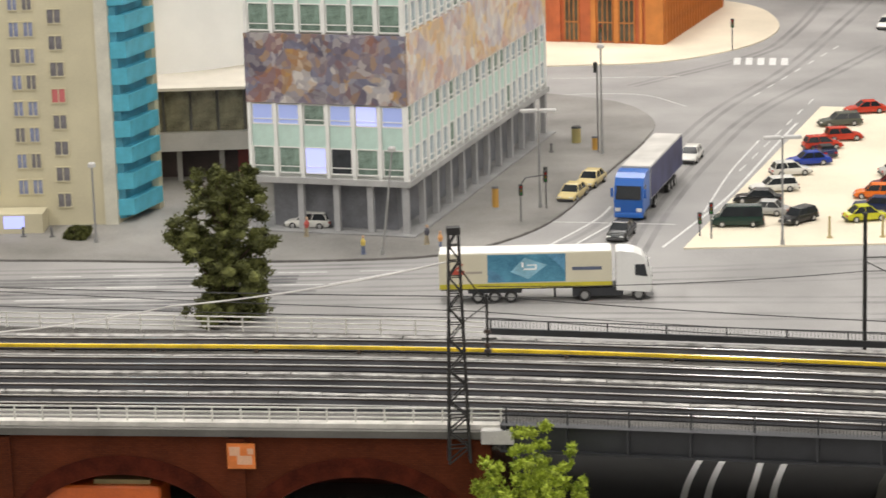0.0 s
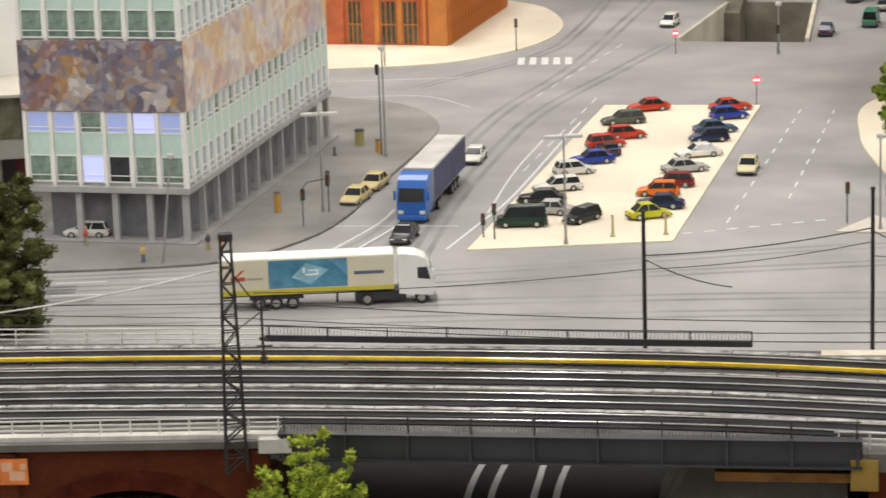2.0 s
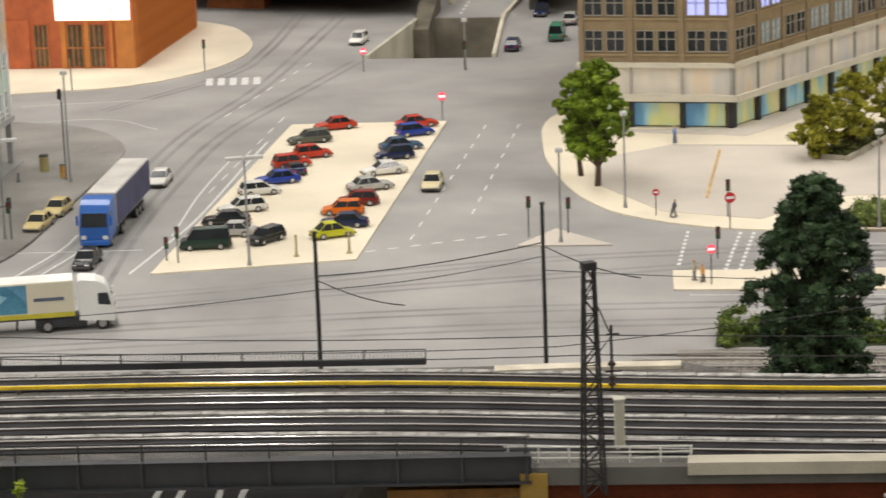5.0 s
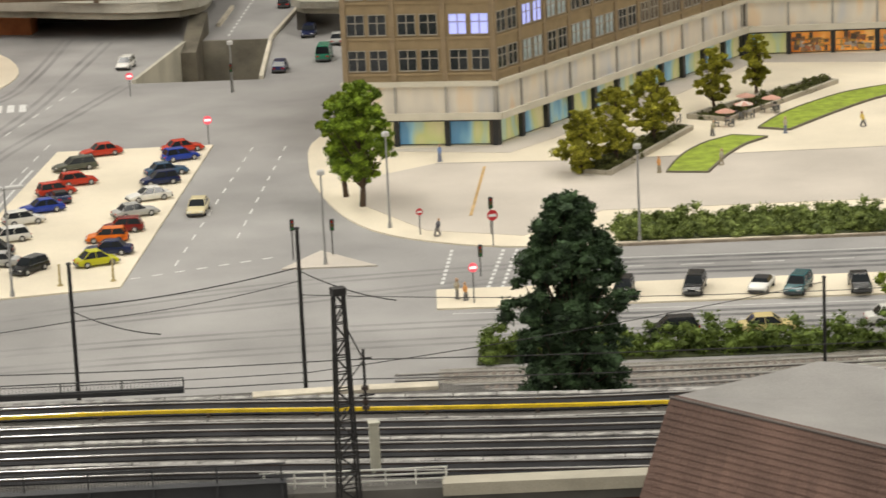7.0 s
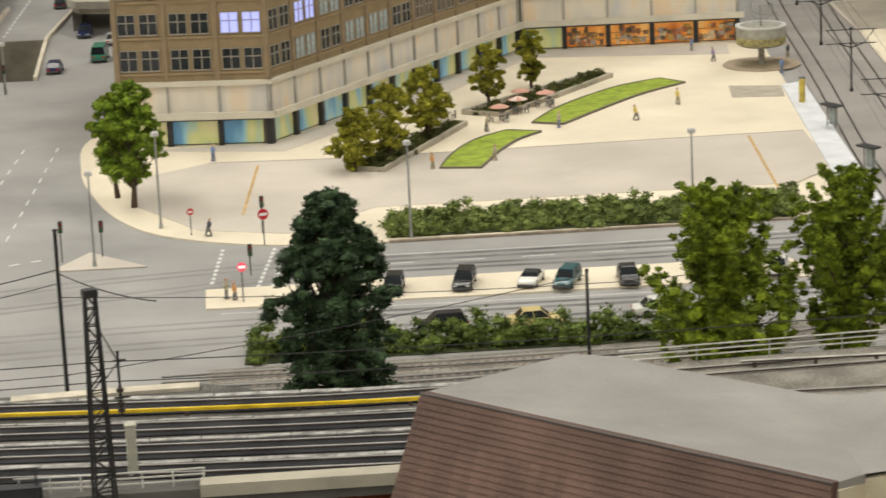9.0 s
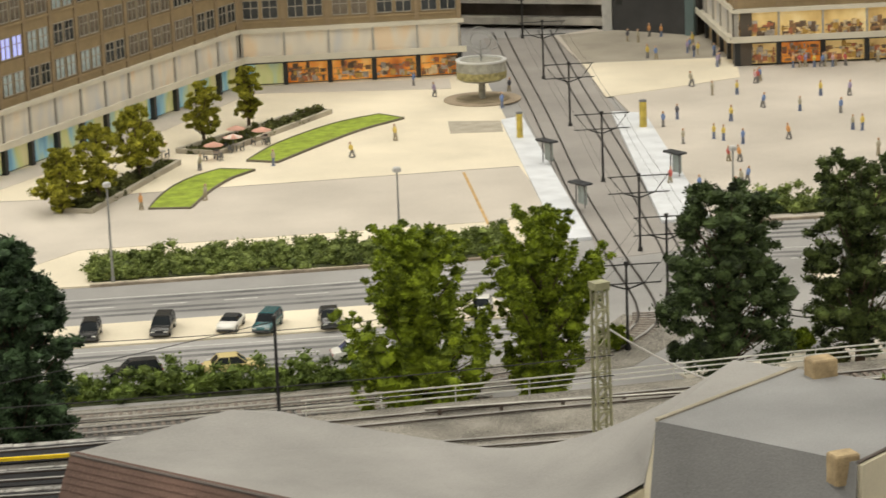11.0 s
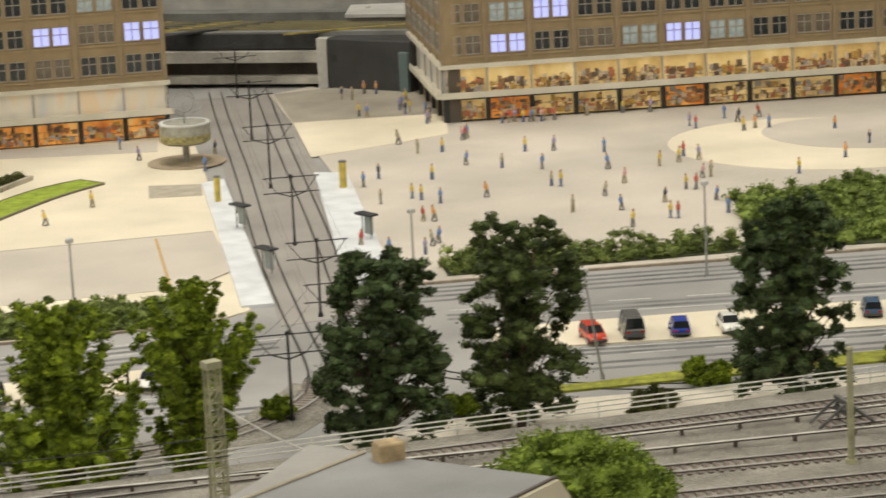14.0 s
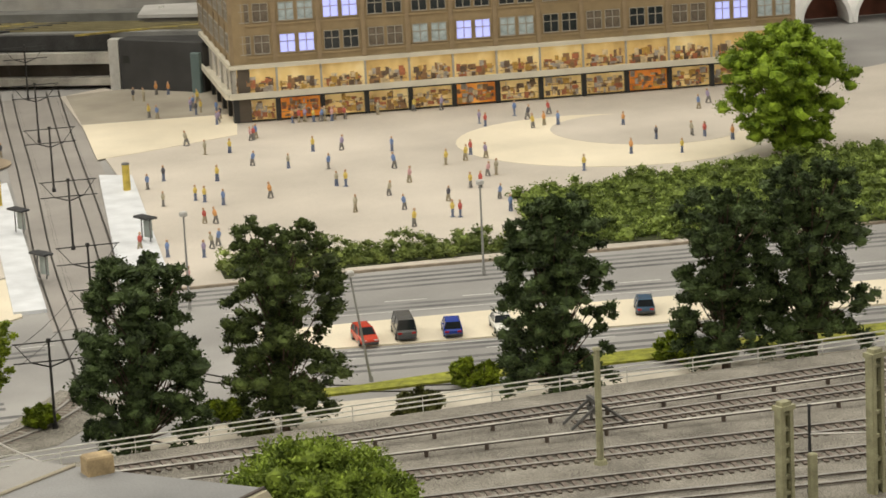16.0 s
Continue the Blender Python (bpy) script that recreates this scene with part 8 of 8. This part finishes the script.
# the end wall's dark brown stands for the unlit tunnel mouth
for nm, p, q, o, m in (("wall", HA, HD, Vector((-0.5, 0.1, 0)), conc), ("wall", HB, HC, Vector((0.5, -0.1, 0)), cream_top), ("end_wall", HD, HC, Vector((0.1, 0.5, 0)), mat("ramp_end_shade", (0.17, 0.155, 0.12), 0.9, vary=0.25, size=20))):
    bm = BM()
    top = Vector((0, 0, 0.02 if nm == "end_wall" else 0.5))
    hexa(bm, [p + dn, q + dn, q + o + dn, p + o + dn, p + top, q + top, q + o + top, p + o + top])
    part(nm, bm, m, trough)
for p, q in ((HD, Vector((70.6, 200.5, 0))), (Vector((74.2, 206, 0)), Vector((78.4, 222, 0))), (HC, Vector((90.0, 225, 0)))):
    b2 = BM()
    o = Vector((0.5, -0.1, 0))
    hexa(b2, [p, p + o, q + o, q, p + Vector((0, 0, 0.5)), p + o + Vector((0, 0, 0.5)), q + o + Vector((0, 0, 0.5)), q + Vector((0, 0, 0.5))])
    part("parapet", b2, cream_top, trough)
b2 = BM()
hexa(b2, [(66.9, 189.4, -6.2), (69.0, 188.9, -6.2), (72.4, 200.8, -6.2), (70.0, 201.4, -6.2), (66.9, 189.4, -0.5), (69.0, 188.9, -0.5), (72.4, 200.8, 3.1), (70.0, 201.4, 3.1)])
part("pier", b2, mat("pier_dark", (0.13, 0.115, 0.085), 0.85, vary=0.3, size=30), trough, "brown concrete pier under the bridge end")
bm = BM()
quad(bm, [HA - Vector((0, 0, 0.02)), HB - Vector((0, 0, 0.02)), HC + dn * 0.96, HD + dn * 0.96])
part("floor", bm, mat("ramp_floor", (0.24, 0.22, 0.19), 0.85, vary=0.2, size=20), trough)
line_mark([(74.7, 197.5), (82.8, 229.0)], 0.35, (1.6, 1.5), "dashed white lane line above the underpass")

st = thing("station_viaduct", "grey layered station viaduct over the tram street", "viaduct", (183.7, 170.5, 0), -38.5)
# void_dark: a plate coloured as the unlit gap below the deck
for nm, q, m in (("beam", (-20, 0, 0.6, 9.6, 2, 1.6), mat("beam_worn", (0.36, 0.34, 0.3), 0.85, vary=0.3, size=25)), ("beam", (-20, 0.2, 3.5, 9.2, 2.0, 5.0), mat("beam_grey", (0.42, 0.4, 0.36), 0.8, vary=0.3, size=20)), ("shade_strip", (-24, 1.4, 5.2, 8.6, 1.75, 7.3), mat("void_dark", (0.035, 0.035, 0.035), 0.7, vary=0.4, size=30)), ("inner_wall", (-20, 2.6, 0, 9, 3.0, 6.8), mat("inner_brown", (0.1, 0.085, 0.07), 0.9, vary=0.3, size=25)), ("deck", (-24, 1.8, 6.8, 30, 34, 7.5), mat("deck_grey", (0.2, 0.2, 0.19), 0.85, vary=0.2, size=15)), ("pillar", (8.8, -0.2, 0, 10.2, 2.2, 6.8), concrete), ("platform", (-24, 11, 7.5, 30, 15, 8.8), mat("platform_dark", (0.13, 0.13, 0.12), 0.8, vary=0.2)), ("platform", (-24, 20, 7.5, 30, 24, 9.6), mat("platform_grey", (0.3, 0.29, 0.27), 0.8, vary=0.15)), ("canopy_support", (12.0, 14.0, 7.5, 12.6, 14.6, 9.2), concrete)):
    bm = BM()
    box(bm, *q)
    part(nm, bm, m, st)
for k in range(5):
    bm = BM()
    box(bm, -24, 3.5 + 1.6 * k, 7.52, 30, 3.62 + 1.6 * k, 7.8)
    part("rail", bm, mat("olive_rail", (0.22, 0.19, 0.1), 0.6), st)
shed = thing("platform_shed", "pale flat-roofed shed on the station deck", "shed", (0, 0, 7.5))
for nm, pts, z0, z1, m in (("wall", [(198.0, 170.2), (205.0, 164.6), (210.5, 173.5), (202.0, 178.0)], 0, 0.9, mat("shed_wall", (0.14, 0.13, 0.11), 0.8, vary=0.2)), ("roof", [(197.2, 170.4), (205.2, 163.9), (211.5, 173.6), (201.6, 178.8)], 0.9, 1.35, mat("shed_roof", (0.42, 0.41, 0.39), 0.7, vary=0.12, size=20))):
    bm = BM()
    prism(bm, pts, z0, z1)
    part(nm, bm, m, shed)
for pts, m in (([(160, 178.4), (183.0, 182.1), (201.7, 184.8), (225, 188)], "edge_yellow"), ([(160, 186.5), (185.2, 190.0), (201.0, 191.4), (225, 193)], "edge_yellow"), ([(186.5, 166.6), (192, 166.0), (203.8, 163.2), (216, 160)], "edge_yellow"), ([(160, 181.0), (183.0, 185.2), (225, 190.4)], "edge_black"), ([(160, 175.0), (183.0, 178.2), (196, 180)], "edge_black")):
    b2 = BM()
    ribbon(b2, smooth_line(pts, 4), 0.5 if m == "edge_yellow" else 1.6, 7.52, 7.75)
    tagged(part("platform_edge", b2, mat("edge_yellow", (0.34, 0.27, 0.07), 0.6, vary=0.3, size=60) if m == "edge_yellow" else mat("edge_black", (0.03, 0.03, 0.03), 0.7, vary=0.3)), "worn platform edge strip on the station deck", "platform edge", kind="structure")
pav = thing("dark_pavilion", "dark grey windowless pavilion beside the viaduct", "building", (191.4, 163.4, 0.16), -54.8)
bm = BM()
rbox(bm, 0, 0, 0, 13.2, 9, 6.8, 0.15)
part("wall", bm, mat("pavilion_dark", (0.045, 0.045, 0.045), 0.7, vary=0.15), pav)
bm = BM()
box(bm, 0.6, -0.05, 3.6, 1.6, 0.05, 4.6)
part("hatch", bm, sig_body, pav)
bm = BM()
rbox(bm, 11.6, -0.6, 0, 13.0, 0.5, 5.4, 0.1)
part("corner_panel", bm, mat("panel_teal", (0.12, 0.17, 0.17), 0.5), pav)
stall = thing("market_stall", "white arched market stall with dark inside", "stall", (291.0, 141.0, 0.16), -20)
for s in range(3):
    bm = BM()
    o, i = arch_pts(s * 8, 3.9, 5.2, 0, 16), arch_pts(s * 8, 3.4, 4.6, 0, 16)
    rings = [[bm.verts.new((p[0], y, p[1])) for p, y in ((a, -0.2), (a, 6), (d, 6), (d, -0.2))] for a, d in zip(o, i)]
    for a, b in zip(rings, rings[1:]):
        for k in range(4):
            bm.faces.new((a[k], b[k], b[(k + 1) % 4], a[(k + 1) % 4]))
    bm.faces.new(rings[0]), bm.faces.new(rings[-1][::-1])
    bmesh.ops.recalc_face_normals(bm, faces=bm.faces[:])
    part("arch", bm, white_p, stall)
bm = BM()
box(bm, -4, 6, 0, 20, 6.4, 5)
part("back_panel", bm, mat("stall_brown", (0.22, 0.08, 0.05), 0.8, vary=0.3), stall)

# ---- things in the vaults under the viaduct ----
vt = thing("orange_van", "orange box van parked in a brick vault", "van", (WB.x - 25.5, WB.y + 4.0, 0), wrz)
bm = BM()
rbox(bm, -4.6, -1.5, 0.5, 3.6, 1.5, 3.9, 0.15)
part("body", bm, mat("van_orange", (0.62, 0.13, 0.02), 0.4), vt)
bm = BM()
box(bm, -1.0, -1.0, 3.9, 2.8, 1.0, 4.2)
part("roof_rack", bm, tan_post, vt)
for sx in (-3, 2.4):
    for sy in (-1.3, 1.3):
        shared(("lorry_wheel", True), "wheel", wheel_bm(0.58, 0.42), [tyre_m, rim_w], vt, (sx, sy, 0.58))

# ---- painted figurines: plain pegs with a round top ----
FIG = {"y": (0.66, 0.5, 0.12), "b": (0.16, 0.24, 0.46), "r": (0.5, 0.1, 0.08), "o": (0.66, 0.33, 0.12), "p": (0.34, 0.28, 0.42), "n": (0.42, 0.38, 0.28), "d": (0.08, 0.08, 0.1), "m": (0.6, 0.36, 0.36)}
FIGW = {"y": "yellow", "b": "blue", "r": "red", "o": "orange", "p": "purple", "n": "olive-grey", "d": "dark", "m": "pink"}
peg_top = mat("peg_tan", (0.5, 0.33, 0.22), 0.7)
peg_low = [mat("peg_low_%d" % i, c, 0.75) for i, c in enumerate(((0.14, 0.17, 0.26), (0.34, 0.29, 0.2), (0.2, 0.19, 0.18)))]
FMESH = {}
frg = random.Random(77)


def figurine(x, y, c, z=0.18, where="on the paved square"):
    v = frg.randrange(3)
    if (c, v) not in FMESH:
        b2 = BM()
        rod(b2, (0, 0, 0.0), (0, 0, 0.04), 0.26, 0.24, 8, 1)
        rod(b2, (-0.12 - 0.06 * v, 0.05, 0.03), (-0.02, 0, 0.8), 0.09, 0.14, 6, 1)
        rod(b2, (0.12 + 0.1 * v, -0.05, 0.03), (0.04, 0, 0.8), 0.09, 0.14, 6, 1)
        rod(b2, (0.03 * v, 0, 0.78), (0.07 * v, 0, 1.15), 0.17, 0.24, 7, 0)
        rod(b2, (0.07 * v, 0, 1.15), (0.08 * v, 0, 1.42), 0.24, 0.1, 7, 0)
        ball(b2, (0.1 * v, 0, 1.56), 0.14, 1.1, 2, 7, 5)
        me_ob = part("figurine", b2, [mat("peg_" + c, FIG[c], 0.65, vary=0.1, size=300), peg_low[v], peg_top])
        FMESH[(c, v)] = me_ob.data
    else:
        me_ob = new("figurine", FMESH[(c, v)])
    k = frg.uniform(1.0, 1.14)
    me_ob.matrix_basis = pose(x * C, y * C, z * C, 0, 0, frg.uniform(0, 360)) @ Matrix.Diagonal((k, k, k, 1))
    tagged(me_ob, f"tiny {FIGW[c]} painted peg figurine standing {where}", "figurine", "figurines on the squares")


for x, y, c in ((182.0, 112.8, "n"), (184.7, 111.7, "y"), (189.9, 117.1, "m"), (183.6, 102.7, "b"), (176.9, 97.4, "y"), (171.3, 87.9, "y"), (172.3, 85.1, "b"), (177.8, 84.8, "o"), (186.3, 98.6, "n"), (192.8, 105.8, "y"), (195.7, 104.1, "p"), (189.7, 95.1, "b"), (186.3, 85.9, "n"), (187.0, 85.0, "y"), (200.1, 99.6, "b"), (195.7, 90.2, "b"), (188.5, 77.4, "n"), (193.4, 82.1, "m"), (186.6, 69.9, "b"), (201.2, 88.2, "y"), (192.2, 70.6, "d"), (206.2, 91.5, "r"), (206.6, 88.5, "p"), (204.0, 88.7, "y")):
    figurine(x, y, c)
for x, y, c in ((197.4, 75.2, "y"), (198.2, 74.4, "r"), (201.8, 79.4, "m"), (202.9, 79.4, "n"), (197.1, 68.1, "b"), (188.9, 63.4, "y"), (189.5, 62.8, "r"), (183.6, 61.9, "y"), (181.9, 72.2, "n"), (216.2, 107.8, "p"), (215.9, 105.7, "r"), (222.0, 109.4, "b"), (221.9, 106.0, "d"), (219.7, 100.7, "y"), (221.6, 101.3, "o"), (222.9, 100.2, "b"), (225.8, 107.4, "r"), (228.8, 94.8, "o"), (227.1, 84.6, "d"), (220.5, 79.4, "o"), (211.6, 74.9, "y"), (225.2, 76.0, "y"), (241.5, 97.8, "b"), (244.5, 100.2, "p"), (231.5, 83.7, "n"), (232.2, 82.1, "r"), (233.7, 78.5, "o")):
    figurine(x, y, c)
for x, y, c in ((182.4, 119.3, "n"), (186.1, 140.4, "y"), (186.6, 138.8, "b"), (189.2, 153.6, "d"), (193.3, 155.6, "o"), (194.6, 154.6, "o"), (192.1, 141.1, "p"), (190.9, 129.8, "p"), (168.9, 98.5, "b"), (172.1, 101.6, "d"), (166.8, 88.8, "n"), (170.8, 89.3, "y"), (167.0, 77.8, "r"), (167.9, 76.9, "o"), (162.9, 66.3, "n"), (163.9, 67.2, "b"), (160.7, 63.3, "p"), (154.9, 53.7, "m"), (157.8, 65.8, "b"), (156.7, 70.5, "r"), (213.9, 120.9, "y"), (209.4, 121.9, "n"), (216.9, 119.1, "p"), (195.0, 61.9, "b")):
    figurine(x, y, c)
for i in range(9):
    figurine(198.7 + i * 0.75 + frg.uniform(-0.2, 0.2), 124.2 - i * 0.25 + frg.uniform(-0.8, 0.3), "orpybnmor"[i], 0.18, "before the shop windows")
for x, y, c in ((84.6, 102.1, "b"), (104.9, 87.1, "o"), (115.6, 103.0, "n"), (123.4, 101.1, "n"), (132.4, 100.8, "y"), (139.7, 107.1, "y"), (153.3, 138.5, "b"), (157.3, 118.8, "b"), (161.9, 128.0, "d"), (153.0, 130.1, "p"), (111.9, 88.0, "n"), (77.2, 68.4, "d"), (-2.6, 59.9, "y"), (3.1, 63.2, "d"), (4.5, 60.9, "o"), (-8.5, 67.2, "r")):
    figurine(x, y, c, 0.2)
for x, y, c in ((193.0, 142.6, "b"), (191.6, 138.1, "d"), (195.2, 146.0, "y"), (192.7, 139.2, "y"), (191.4, 130.7, "p"), (192.7, 133.1, "d"), (194.0, 137.1, "b"), (190.1, 152.1, "n"), (190.3, 117.3, "r"), (191.0, 118.1, "b")):
    figurine(x, y, c, 0.18, "beside the shop corner")
figurine(74.6, 43.8, "o", 0.18, "on the median strip")  # beside the signs
figurine(74.0, 44.6, "n", 0.18, "on the median strip")
